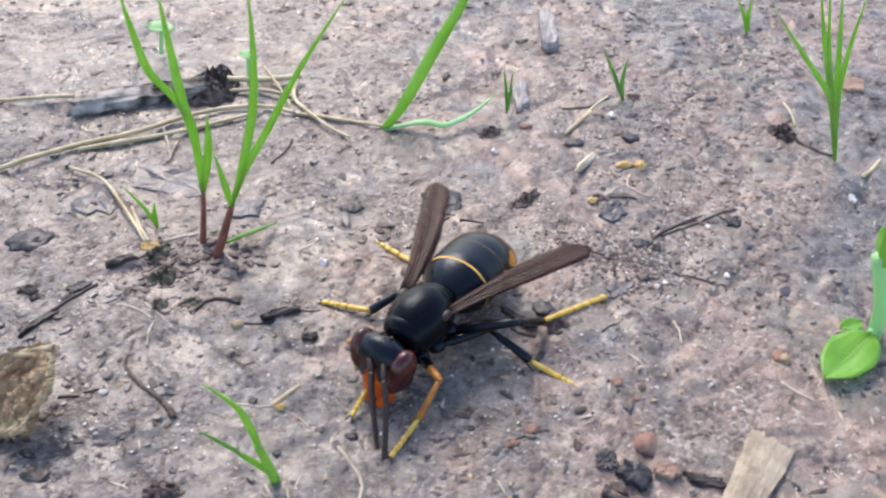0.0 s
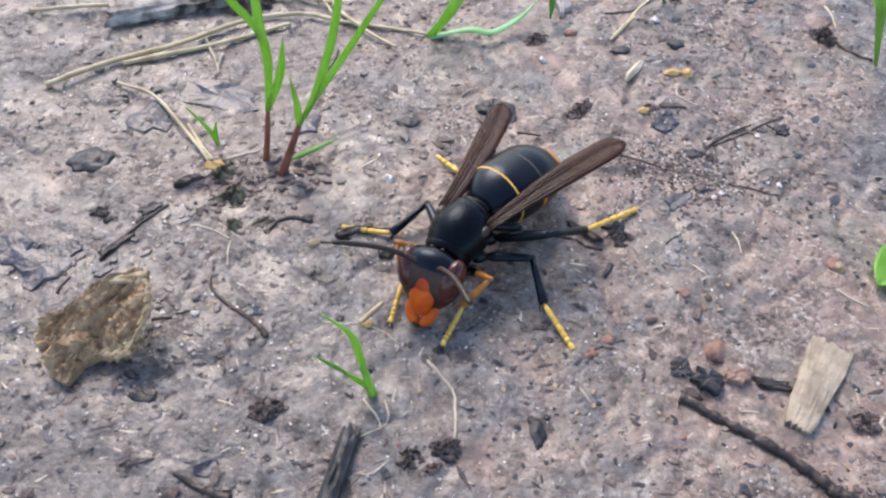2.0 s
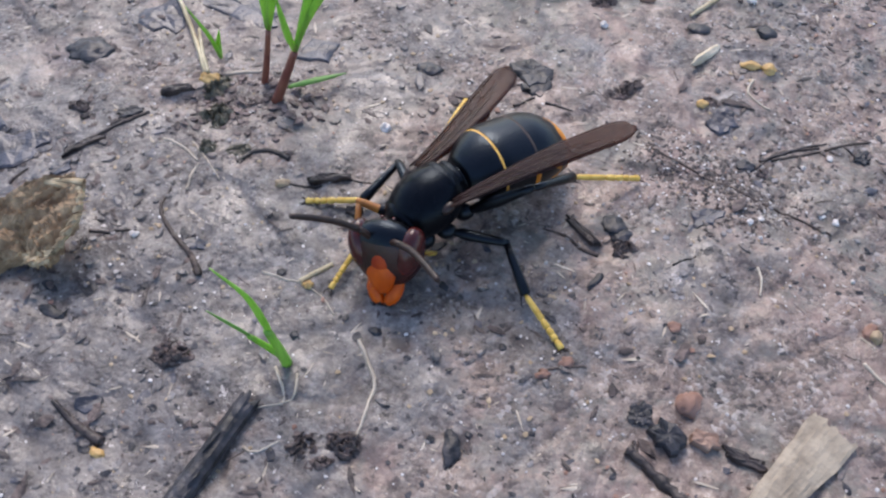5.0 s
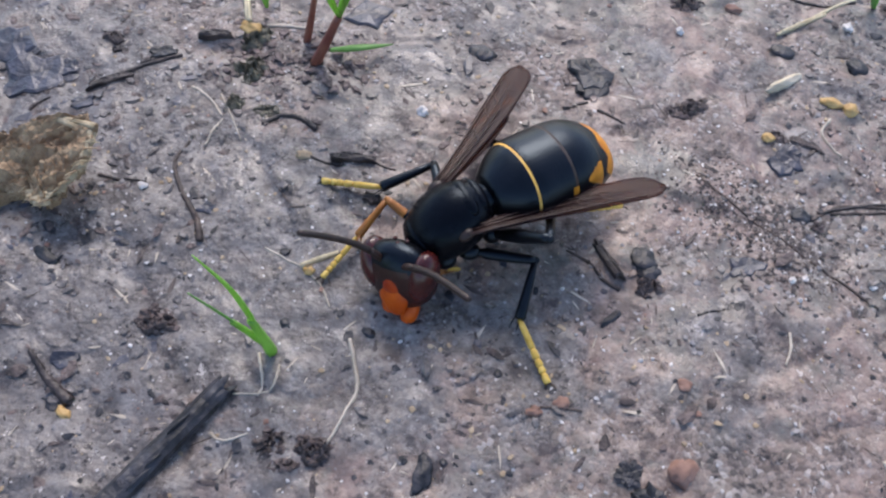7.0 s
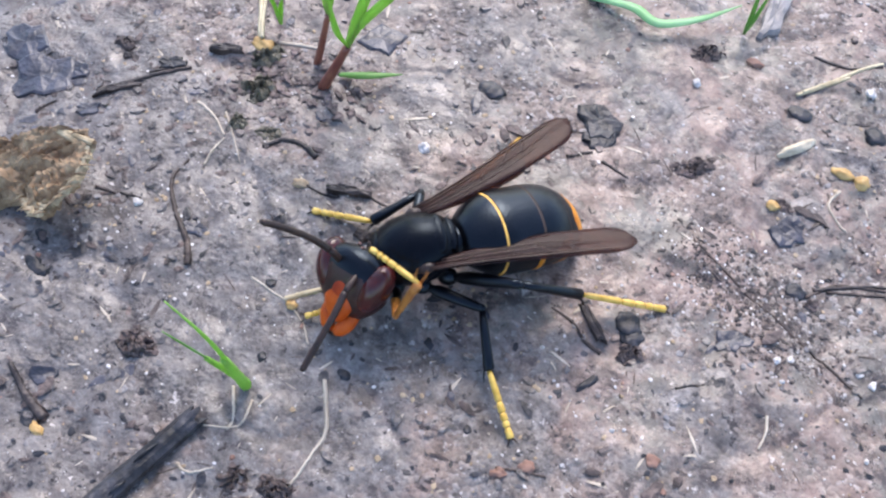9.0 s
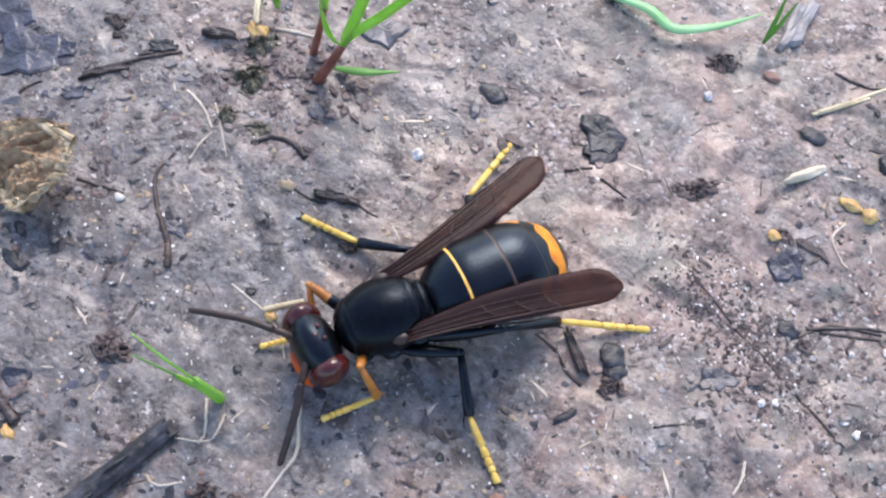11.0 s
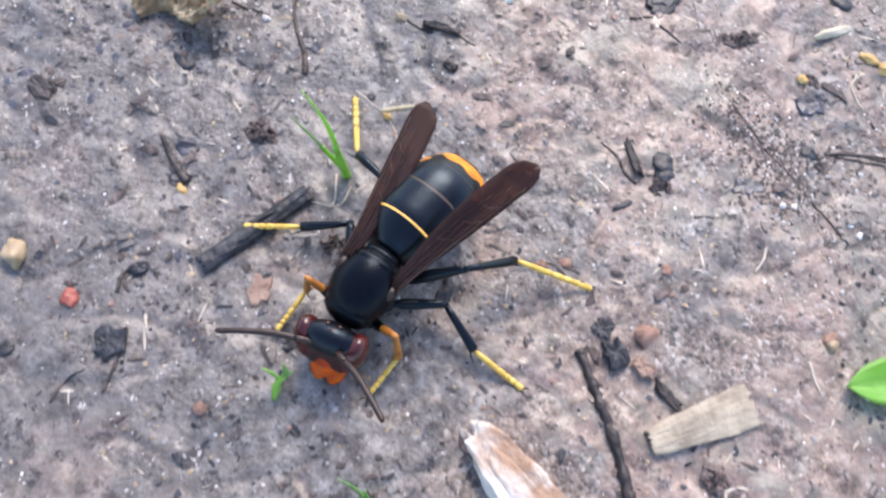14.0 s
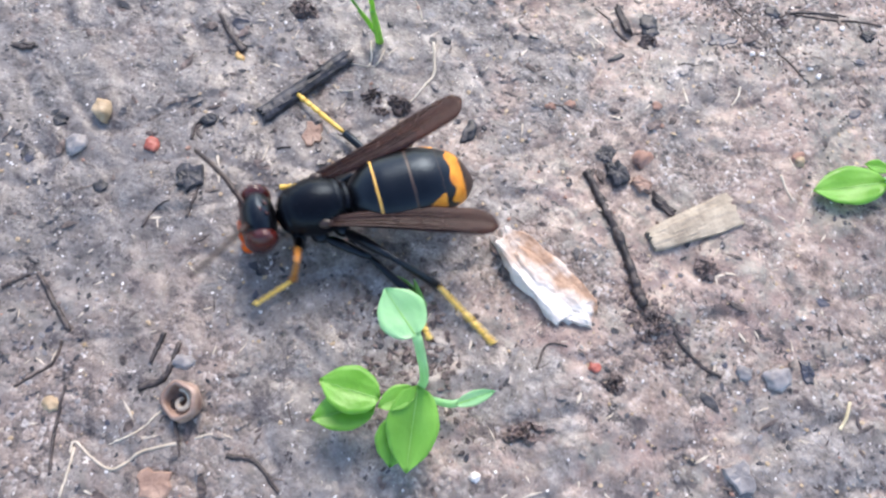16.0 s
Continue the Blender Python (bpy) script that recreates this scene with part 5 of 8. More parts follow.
def thorax_shape(root):
    bm = bmesh.new()
    prof = []
    for k in range(15):
        s = -1 + 2 * k / 14
        y = 0.1 + 3.75 * s
        r = max(1 - abs(s) ** 2.6, 0.0) ** 0.5
        rx = 2.85 * r * (1 - 0.10 * s) if s > 0 else 2.85 * r * (1 + 0.12 * s)
        prof.append((y, max(rx, 0.45), max(2.6 * r * (1 - 0.1 * max(s, 0)), 0.45), 4.75 + 0.25 * (1 - s * s)))
    along_y(bm, prof, 22)
    th = part("thorax", bm, M_VELVET, root)
    bm = bmesh.new()
    along_y(bm, [(2.2, 2.0, 1.9, 4.85), (2.6, 2.3, 2.0, 4.85), (3.0, 2.05, 1.85, 4.8), (3.4, 1.6, 1.45, 4.8), (3.7, 1.0, 0.9, 4.8)], 20)
    part("pronotum_collar", bm, M_VELVET, th)
    bm = bmesh.new()
    bead(bm, (0, -1.95, 6.45), (1.8, 0.75, 0.72), u=20, v=12)
    part("scutellum", bm, M_VELVET, th)
    bm = bmesh.new()
    bead(bm, (0, -2.85, 5.95), (1.5, 0.55, 0.6), u=20, v=12)
    part("metanotum", bm, M_VELVET, th)
    bm = bmesh.new()
    along_y(bm, [(-3.2, 1.5, 1.4, 4.6), (-3.8, 0.8, 0.8, 4.5), (-4.3, 0.55, 0.5, 4.45)], 12)
    part("waist", bm, M_BLACK, th)
    for s in (1, -1):
        bm = bmesh.new()
        bead(bm, (s * 2.4, -0.5, 6.1), (0.5, 0.7, 0.4))
        part("tegula", bm, M_BROWN, th, "reddish brown wing base plate")
    bm = bmesh.new()
    rnd = random.Random(5)
    for _ in range(420):
        a, y = rnd.uniform(0.1, math.pi - 0.1), rnd.uniform(-3.2, 3.3)
        s = (y - 0.1) / 3.75
        r = max(1 - abs(s) ** 2.6, 0.0) ** 0.5
        p = Vector((2.83 * r * math.cos(a), y, 4.9 + 2.55 * r * math.sin(a)))
        n = Vector((math.cos(a), s * 0.6, math.sin(a))).normalized()
        tip = p + (n + Vector((rnd.uniform(-0.4, 0.4), -0.3 + rnd.uniform(-0.4, 0.4), 0))) * rnd.uniform(0.15, 0.32)
        side = n.cross(Vector((0, 1, 0.2))).normalized() * 0.014
        w = [bm.verts.new(v) for v in (p - side, p + side, p + n * 0.02 + Vector((0, 0.02, 0)), tip)]
        for f in ((0, 1, 3), (1, 2, 3), (2, 0, 3)):
            bm.faces.new([w[i] for i in f])
    tagged(part("hair", bm, M_VELVET, th, "short black thorax hair"), kind="stuff")


def head_shape(root):
    bm = bmesh.new()
    rings = []
    for k in range(33):
        s = -1 + k / 16
        r = max(1 - abs(s) ** 2.5, 0.0) ** 0.5
        wide = 1.0 + 0.22 * min(s + 0.1, 0.0) * 1.6
        rings.append(((0, 1.45 + 0.22 * s, -1.25 + 2.65 * s), (1, 0, 0), (0, -1, 0), max(2.45 * r * wide, 0.12), max(1.38 * r, 0.12)))

    def pick(i, a):
        front, low = -math.sin(a), i / 32
        return 1 if front > -0.35 and low < 0.62 + 0.12 * front else 0

    tube(bm, rings, 56, True, 0, pick)
    head = part("head", bm, [M_BLACK, M_GENA], root, "black head with orange-red face")
    bm = bmesh.new()
    bead(bm, (0, 0, 0), (1.02, 0.42, 1.55), u=24, v=16)
    for v in bm.verts:
        v.co.x *= 1.0 - 0.22 * max(-v.co.z, 0) / 1.6 - 0.30 * max(v.co.z, 0) / 1.6
        v.co.y -= 0.10 * max(-v.co.z, 0)
    bmesh.ops.transform(bm, matrix=Matrix.Translation((0, 2.50, -2.30)), verts=bm.verts)
    part("clypeus", bm, M_ORANGE, head, "bright orange clypeus")
    bm = bmesh.new()
    bead(bm, (0, 2.52, -1.25), (0.74, 0.40, 1.15), u=20, v=14)
    part("frons", bm, M_FACE, head)
    for s in (1, -1):
        bm = bmesh.new()
        bead(bm, (0, 0, 0), (0.92, 1.25, 1.85), u=24, v=16)
        bmesh.ops.transform(bm, matrix=Matrix.Translation((s * 1.62, 1.55, -0.75)) @ Matrix.Rotation(s * 0.20, 4, "Y"), verts=bm.verts)
        part("compound_eye", bm, M_EYE, head, "glossy dark red compound eye")
        bm = bmesh.new()
        q = spline([(s * 0.8, 1.65, -3.1), (s * 0.74, 1.95, -3.8), (s * 0.44, 2.1, -4.4), (s * 0.06, 2.1, -4.95)], 9)
        path_tube(bm, q, [np.interp(i / 9, (0, 0.33, 0.7, 1), (0.5, 0.52, 0.44, 0.16)) for i in range(10)], 10)
        for f in bm.faces:
            f.material_index = 1 if f.calc_center_median().z < -4.6 else 0
        part("mandible", bm, [M_ORANGE, M_BROWN], head, "orange mandible with dark tip")
    for x, y in ((0, 1.75), (0.42, 1.35), (-0.42, 1.35)):
        bm = bmesh.new()
        bead(bm, (x, y - 0.1, 1.36), (0.15, 0.15, 0.1), u=8, v=6)
        part("ocellus", bm, M_EYE, head)
    for ob in [head, *head.children]:
        ob.data.transform(Matrix.Diagonal((1.25, 1.25, 1.20, 1)))
    MOVING["head"] = head
    for key, s in (("R", 1), ("L", -1)):
        bm = bmesh.new()
        q = spline([(0, 0, 0), (0, 0.9, 0.32), (0, 1.8, 0.5)], 6)
        path_tube(bm, q, [0.22, 0.25, 0.27, 0.29, 0.29, 0.27, 0.24], 8, 0)
        q = spline([(0, 1.8, 0.5), (s * 0.15, 3.6, 0.55), (s * 0.1, 6.0, 0.35), (0, 8.2, 0)], 22)
        path_tube(bm, q, [0.28 + (0.02 if k % 2 else 0.0) - (0.10 if k == 22 else 0.002 * k) for k in range(23)], 8, 1)
        ant = part("antenna", bm, M_BROWN, head, "thin dark brown antenna")
        MOVING["ant" + key] = ant


def abdomen_radius(u):
    if u < 0.30:
        return 0.36 + 0.64 * math.sin(u / 0.30 * math.pi / 2) ** 0.8
    if u < 0.46:
        return 1.0
    return max(1 - ((u - 0.46) / 0.54) ** 2.3, 0.0) ** 0.66


def abdomen_shape(root):
    """Six overlapping plates; +y runs back towards the waist, the tip is at -y."""
    base = None
    cuts = [(0.02, 0.228), (0.218, 0.49), (0.48, 0.70), (0.69, 0.865), (0.855, 0.95), (0.94, 1.0)]
    for i, (a, b) in enumerate(cuts):
        bm = bmesh.new()
        prof = []
        n = 42 if i in (2, 3) else 14
        for k in range(n + 1):
            u = a + (b - a) * k / n
            r = abdomen_radius(u) + 0.006 * (k / n) + 0.004
            w = min(u, 0.84) + 0.75 * max(u - 0.84, 0)
            prof.append((0.7 - 12.9 * w, 3.6 * r, 3.0 * r, 0.15 * math.sin(math.pi * u) - 9.5 * max(u - 0.55, 0) ** 2))
        if i < 5:
            e = prof[-1]
            prof.append((e[0] - 0.03, e[1] - 0.10, e[2] - 0.10, e[3]))

        def pick(k, ang, i=i, n=n):
            side = abs(math.cos(ang))
            f = k * 14 / n
            if i == 0:
                return 1 if k >= n - 1 else 0
            if i == 1:
                return 3 if k >= n - 2 and math.sin(ang) < 0.3 else (2 if k >= n - 1 else 0)
            if i == 2:
                return 3 if (math.sin(ang) < 0.66 and f >= 9.0 + 3.4 * math.cos(8 * ang)) else (2 if k >= n - 1 else 0)
            if i == 3:
                return 3 if f >= 6.0 + 1.7 * math.cos(8 * ang) * (1.5 - math.sin(ang)) else 0
            if i == 4:
                return 3 if k < 2 else 2
            return 2

        along_y(bm, prof, 128 if i in (2, 3) else 32, 0, pick)
        names = ("black tergite edged with a thin yellow band", "broad black tergite", "black tergite with orange side spots", "orange banded tergite", "dark brown tergite with orange rim", "dark brown tip")
        ob = part("abdomen" if i == 0 else "tergite", bm, [M_BLACK, M_BAND, M_BROWN, M_AMBER], root if i == 0 else base, names[i])
        base = base or ob
    bm = bmesh.new()
    path_tube(bm, [(0, -11.4, -1.9), (0, -11.8, -2.1), (0, -12.0, -2.3)], [0.14, 0.08, 0.02], 6)
    part("sting", bm, M_BROWN, base)
    MOVING["abdomen"] = base


def wing_shape(root, s):
    """A folded forewing along +y, with the hind wing tucked under it."""

    def blade(length, width, z, curve):
        bm = bmesh.new()
        rows, cols = 26, 8
        tops = []
        for side in (0, 1):
            grid = []
            for i in range(rows + 1):
                u = i / rows
                w = width * (0.34 + 0.66 * min(u / 0.6, 1) ** 0.85) * max(1 - max((u - 0.86) / 0.14, 0) ** 2.2, 0.03) ** 0.5
                line = []
                for j in range(cols + 1):
                    v = j / cols
                    x = (v - 0.38) * w
                    zz = z + 0.08 * math.sin(v * 9.0) * (0.4 + 0.6 * (1 - u)) * (1 if 0 < j < cols else 0.3) + curve * u * u - 0.25 * (v - 0.4) ** 2
                    line.append(bm.verts.new((s * (x + 0.8 * u * (1 - u) * 1.2), length * u, zz - 0.05 * side)))
                grid.append(line)
            tops.append(grid)
        for g in tops:
            for i in range(rows):
                for j in range(cols):
                    bm.faces.new((g[i][j], g[i][j + 1], g[i + 1][j + 1], g[i + 1][j]))
        a, b = tops
        edge = [(i, 0) for i in range(rows)] + [(rows, j) for j in range(cols)] + [(i, cols) for i in range(rows, 0, -1)] + [(0, j) for j in range(cols, 0, -1)]
        for k, (i, j) in enumerate(edge):
            i2, j2 = edge[(k + 1) % len(edge)]
            bm.faces.new((a[i][j], a[i2][j2], b[i2][j2], b[i][j]))
        return bm

    wing = part("wing", blade(15.7, 2.65, 0, -0.3), M_WING, root, "smoky brown folded forewing")
    ob = part("hindwing", blade(10.2, 1.6, -0.3, -0.2), M_WING, wing, "smaller smoky hind wing")
    ob.matrix_basis = pose(0, 0, 0, 0, 0, s * -5)
    for x0, x1, y1, r in ((-0.78, -0.62, 13.8, 0.10), (-0.45, -0.3, 12.2, 0.05), (0.1, 0.2, 13.0, 0.04), (0.55, 0.72, 11.5, 0.045)):
        bm = bmesh.new()
        pts = [(s * (x0 * (0.5 + 0.5 * min(u * 1.6, 1)) + (x1 - x0) * u + 0.96 * u * (1 - u)), y1 * u, 0.12 - 0.3 * u * u) for u in (k / 10 for k in range(11))]
        path_tube(bm, pts, [r * (1 - 0.6 * k / 10) for k in range(11)], 5)
        part("vein", bm, M_VEIN, wing)
    for ya, xa, yb, xb in ((9.6, -0.7, 8.2, 0.4), (11.2, -0.6, 10.3, 0.35), (6.6, -0.2, 5.8, 0.75)):
        bm = bmesh.new()
        path_tube(bm, [(s * (xa + 0.2), ya, 0.02), (s * (0.5 * (xa + xb) + 0.2), 0.5 * (ya + yb) - 0.2, 0.05), (s * (xb + 0.2), yb, 0.02)], [0.035] * 3, 5)
        part("vein", bm, M_VEIN, wing)
    return wing


def leg_shape(root, key, femur, tibia, tarsus):
    front, hind = key[1] == "F", key[1] == "H"
    k, w0 = (1.12 if hind else 1.0), (0.74 if front else 0.95)
    bm = bmesh.new()
    bead(bm, (0, 0, 0), (0.75, 0.95, 0.8), u=10, v=7)
    along_y(bm, [(0.3, 0.45, 0.45), (1.0, 0.34, 0.34), (1.4, 0.5, 0.52), (femur * 0.55, 0.50 * k * w0, 0.56 * k * w0), (femur * 0.9, 0.40 * w0, 0.44 * w0), (femur, 0.36 * w0, 0.38 * w0)], 12)
    if front:
        for f in bm.faces:
            f.material_index = 1 if f.calc_center_median().y > femur * 0.72 else 0
    leg = part("leg", bm, [M_BLACK, M_TIBIA], root, "black leg with yellow tarsus")
    bm = bmesh.new()
    bead(bm, (0, 0, 0), (0.36 * w0, 0.36 * w0, 0.38 * w0), u=10, v=7)
    along_y(bm, [(0, 0.28 * w0, 0.3 * w0), (tibia * 0.3, 0.36 * w0, 0.36 * w0), (tibia * 0.75, 0.44 * w0, 0.46 * w0), (tibia * 0.97, 0.48 * w0, 0.5 * w0), (tibia, 0.3 * w0, 0.3 * w0)], 10)
    for s in (1, -1):
        path_tube(bm, [(s * 0.25, tibia * 0.94, -0.2), (s * 0.4, tibia + 0.35, -0.35), (s * 0.42, tibia + 0.9, -0.45)], [0.09, 0.07, 0.02], 5)
    ti = part("tibia", bm, M_TIBIA if front else M_BLACK, leg, "orange brown tibia" if front else "black tibia")
    bm = bmesh.new()
    cuts = (0, 0.46, 0.62, 0.74, 0.84, 1.0)
    for i in range(5):
        a, b = cuts[i] * tarsus, cuts[i + 1] * tarsus
        w = (0.27 if i else 0.25) * (0.85 if front else 1.0)
        along_y(bm, [(a, w * 0.7, w * 0.7), (a + 0.25 * (b - a), w, w * 0.95), (b - 0.12, w * 1.12, w * 1.0), (b - 0.02, w * 0.8, w * 0.75)], 9)
    for s in (1, -1):
        path_tube(bm, [(s * 0.1, tarsus - 0.05, 0), (s * 0.32, tarsus + 0.3, 0.02), (s * 0.42, tarsus + 0.55, -0.15)], [0.09, 0.07, 0.02], 5, 1)
    ta = part("tarsus", bm, [M_YELLOW, M_BROWN], leg, "segmented yellow tarsus with dark claws")
    MOVING["leg" + key], MOVING["tib" + key], MOVING["tar" + key] = leg, ti, ta


def hornet():
    root = thing("hornet", "black hornet with orange face and yellow legs on soil", "hornet")
    MOVING["hornet"] = root
    thorax_shape(root)
    head_shape(root)
    abdomen_shape(root)
    for key, s in (("R", 1), ("L", -1)):
        MOVING["wing" + key] = wing_shape(root, s)
    for key in ("RF", "LF", "RM", "LM", "RH", "LH"):
        leg_shape(root, key, *{"F": (4.1, 3.8, 4.4), "M": (5.2, 4.8, 5.3), "H": (6.6, 6.4, 7.8)}[key[1]])


hornet()

# ---- movement: seconds, millimetres, degrees ----
def at(t, x, y, z, rx, ry, rz):
    return t, pose(x / 1000, y / 1000, z / 1000, rx, ry, rz)


def motions():
    walk(MOVING["hornet"], [
        at(0, -2.08, 55.01, 0, 0, -0, 144), at(0.5, -2.55, 54.19, 0.02, -5, -0, 133.1), at(1, -3.01, 53.73, 0.08, -10, -0, 132.9), at(1.5, -3.32, 54.42, 0.08, -10, -0, 147.3),
        at(2, -5.12, 56.28, 0.08, -10, -0, 143.8), at(2.5, -3.25, 56.21, 0.08, -10, -0, 142.8), at(3, -4.69, 57.33, 0.08, -10, -0, 139.3), at(3.5, -4.59, 57.34, 0.08, -10, -0, 139.7),
        at(4, -5.19, 56.92, 0.08, -10, -0, 135.2), at(4.5, -5.12, 56.93, 0.16, -13.2, -0, 137.9), at(5, -5.05, 56.94, 0.25, -16.4, -0, 140.6), at(5.5, -4.99, 56.96, 0.33, -19.6, -0, 143.2),
        at(6, -4.92, 56.97, 0.42, -22.8, -0, 145.9), at(6.5, -4.85, 56.98, 0.51, -26, -0, 148.6), at(7, -3.82, 56.27, 0.49, -25.5, -0, 140.1), at(7.5, -5.46, 56.85, 0.47, -25, -0, 149.3),
        at(8, -5.19, 56.25, 0.45, -24.5, -0, 148.1), at(8.5, -6.21, 56.34, 0.43, -24, -0, 141), at(9, -6.72, 56.21, 0.08, -10, -0, 129.9), at(9.5, -6.55, 55.28, 0.06, -8.8, -0, 132.5),
        at(10, -6.39, 54.35, 0.05, -7.6, -0, 135.1), at(10.5, -6.22, 53.43, 0.04, -6.4, -0, 137.6), at(11, -6.06, 52.5, 0.02, -5.2, -0, 140.2), at(11.5, -5.89, 51.58, 0.01, -4, -0, 142.8),
        at(11.8333, -7.68, 49.96, 0.04, -6.7, 0, 145.3), at(11.9, -8.04, 49.64, 0.04, -7.2, 0, 151.3), at(11.9667, -8.4, 49.31, 0.05, -7.7, 0, 147.3), at(12, -8.58, 49.15, 0.05, -8, -0, 150.3),
        at(12.0333, -8.6, 49.02, 0.05, -8.3, 0, 152.9), at(12.1, -8.64, 48.77, 0.06, -8.8, 0, 148.1), at(12.1667, -8.67, 48.52, 0.07, -9.3, 0, 153.3), at(12.5, -8.86, 47.26, 0.11, -12, -0, 151.8),
        at(13, -8.17, 44.36, 0.12, -12.3, -0, 161.9), at(13.5, -6.73, 39.88, 0.12, -12.7, -0, -180), at(14, -5.34, 33.34, 0.13, -13, -0, -178.7), at(14.5, -3.02, 30.38, 0.13, -13.3, -0, -174.6),
        at(15, -1.65, 27.05, 0.14, -13.7, -0, -161.4), at(15.5, -0.55, 22.81, 0.15, -14, -0, 179), at(16, -6.86, 19.5, 0, -2, -0, 135.4),
    ])
    walk(MOVING["head"], [
        at(0, 0, 3.5, 4.9, 8.3, -0, -0.9), at(0.5, 0, 3.5, 4.9, 14, -0, 20.3), at(1, 0, 3.5, 4.9, 22, -0, 10.4), at(1.5, 0, 3.5, 4.9, 43, -0, 13.6),
        at(2, 0, 3.5, 4.9, 40.7, -0, 8.9), at(2.5, 0, 3.5, 4.9, 42.9, -0, 1.9), at(3, 0, 3.5, 4.9, 43, -0, 1.7), at(3.5, 0, 3.5, 4.9, 40.6, -0, 18.5),
        at(4, 0, 3.5, 4.9, 39.3, -0, 35), at(4.5, 0, 3.5, 4.9, 39, -0, 34.1), at(5, 0, 3.5, 4.9, 38.7, -0, 33.3), at(5.5, 0, 3.5, 4.9, 38.4, -0, 32.4),
        at(6, 0, 3.5, 4.9, 38.1, -0, 31.6), at(6.5, 0, 3.5, 4.9, 37.8, -0, 30.7), at(7, 0, 3.5, 4.9, 38.7, -0, 36.7), at(7.5, 0, 3.5, 4.9, 43, -0, 38.6),
        at(8, 0, 3.5, 4.9, 43, -0, 38.6), at(8.5, 0, 3.5, 4.9, 43, -0, 40.6), at(9, 0, 3.5, 4.9, 43, -0, 42.6), at(9.5, 0, 3.5, 4.9, 35.1, -0, 36),
        at(10, 0, 3.5, 4.9, 27.3, -0, 31.5), at(10.5, 0, 3.5, 4.9, 19.5, -0, 21.9), at(11, 0, 3.5, 4.9, 11.6, -0, 12.4), at(11.5, 0, 3.5, 4.9, 3.8, -0, 2.8),
        at(11.8333, 0, 3.5, 4.9, 16.5, 0, 0.5), at(11.9, 0, 3.5, 4.9, 19.1, 0, 11.1), at(11.9667, 0, 3.5, 4.9, 21.6, 0, 1.6), at(12, 0, 3.5, 4.9, 22.9, -0, 6.9),
        at(12.0333, 0, 3.5, 4.9, 22.9, 0, 12.3), at(12.1, 0, 3.5, 4.9, 23, 0, 3.2), at(12.1667, 0, 3.5, 4.9, 23.1, 0, 14), at(12.5, 0, 3.5, 4.9, 23.6, -0, 13.3),
        at(13, 0, 3.5, 4.9, 29.6, -0, 10.7), at(13.5, 0, 3.5, 4.9, 34.2, -0, 10), at(14, 0, 3.5, 4.9, 28.3, -0, 11.3), at(14.5, 0, 3.5, 4.9, 31.2, -0, 5.1),
        at(15, 0, 3.5, 4.9, 33.8, -0, 8.1), at(15.5, 0, 3.5, 4.9, 36.6, -0, 3.3), at(16, 0, 3.5, 4.9, 16, -0, -0),
    ])
    walk(MOVING["abdomen"], [
        at(0, 0, -3.7, 4.5, 8.9, 0, 4.5), at(0.5, 0, -3.7, 4.5, 15.9, 0, 0.3), at(1, 0, -3.7, 4.5, 23.4, -0, -0.5), at(1.5, 0, -3.7, 4.5, 13.3, -0, -7.2),
        at(2, 0, -3.7, 4.5, 15.8, -0, -11.8), at(2.5, 0, -3.7, 4.5, 23.5, -0, -2.1), at(3, 0, -3.7, 4.5, 25.1, -0, -2), at(3.5, 0, -3.7, 4.5, 24.3, -0, -2.9),
        at(4, 0, -3.7, 4.5, 23.2, 0, 2.4), at(4.5, 0, -3.7, 4.5, 24, -0, -1.3), at(5, 0, -3.7, 4.5, 24.7, -0, -5.2), at(5.5, 0, -3.7, 4.5, 25.3, -0, -9.1),
        at(6, 0, -3.7, 4.5, 25.7, -0, -13.1), at(6.5, 0, -3.7, 4.5, 26.1, -0, -17), at(7, 0, -3.7, 4.5, 28.1, 0, 3.9), at(7.5, 0, -3.7, 4.5, 20.2, -0, -21.3),
        at(8, 0, -3.7, 4.5, 30.5, -0, -6.3), at(8.5, 0, -3.7, 4.5, 32, -0, -15), at(9, 0, -3.7, 4.5, 24.4, 0, 10.4), at(9.5, 0, -3.7, 4.5, 19.6, 0, 9.4),
        at(10, 0, -3.7, 4.5, 14.6, 0, 8.4), at(10.5, 0, -3.7, 4.5, 9.7, 0, 7.5), at(11, 0, -3.7, 4.5, 4.7, 0, 6.6), at(11.5, 0, -3.7, 4.5, -0.1, 0, 5.8),
        at(11.8333, 0, -3.7, 4.5, 4, 0, -12.5), at(11.9, 0, -3.7, 4.5, 4.9, 0, 12.5), at(11.9667, 0, -3.7, 4.5, 5.7, 0, -14.6), at(12, 0, -3.7, 4.5, 6.1, -0, -2.1),
        at(12.0333, 0, -3.7, 4.5, 6.9, 0, 11.2), at(12.1, 0, -3.7, 4.5, 8.5, 0, -14.2), at(12.1667, 0, -3.7, 4.5, 10.1, 0, 12.5), at(12.5, 0, -3.7, 4.5, 18.1, 0, 2.6),
        at(13, 0, -3.7, 4.5, 22.4, -0, -4.8), at(13.5, 0, -3.7, 4.5, 14.5, -0, -5.5), at(14, 0, -3.7, 4.5, 13.2, -0, -6.8), at(14.5, 0, -3.7, 4.5, 12.2, 0, 4.3),
        at(15, 0, -3.7, 4.5, 16.4, -0, -5.4), at(15.5, 0, -3.7, 4.5, 8.9, -0, -4), at(16, 0, -3.7, 4.5, -2.5, 0, 1.5),
    ])
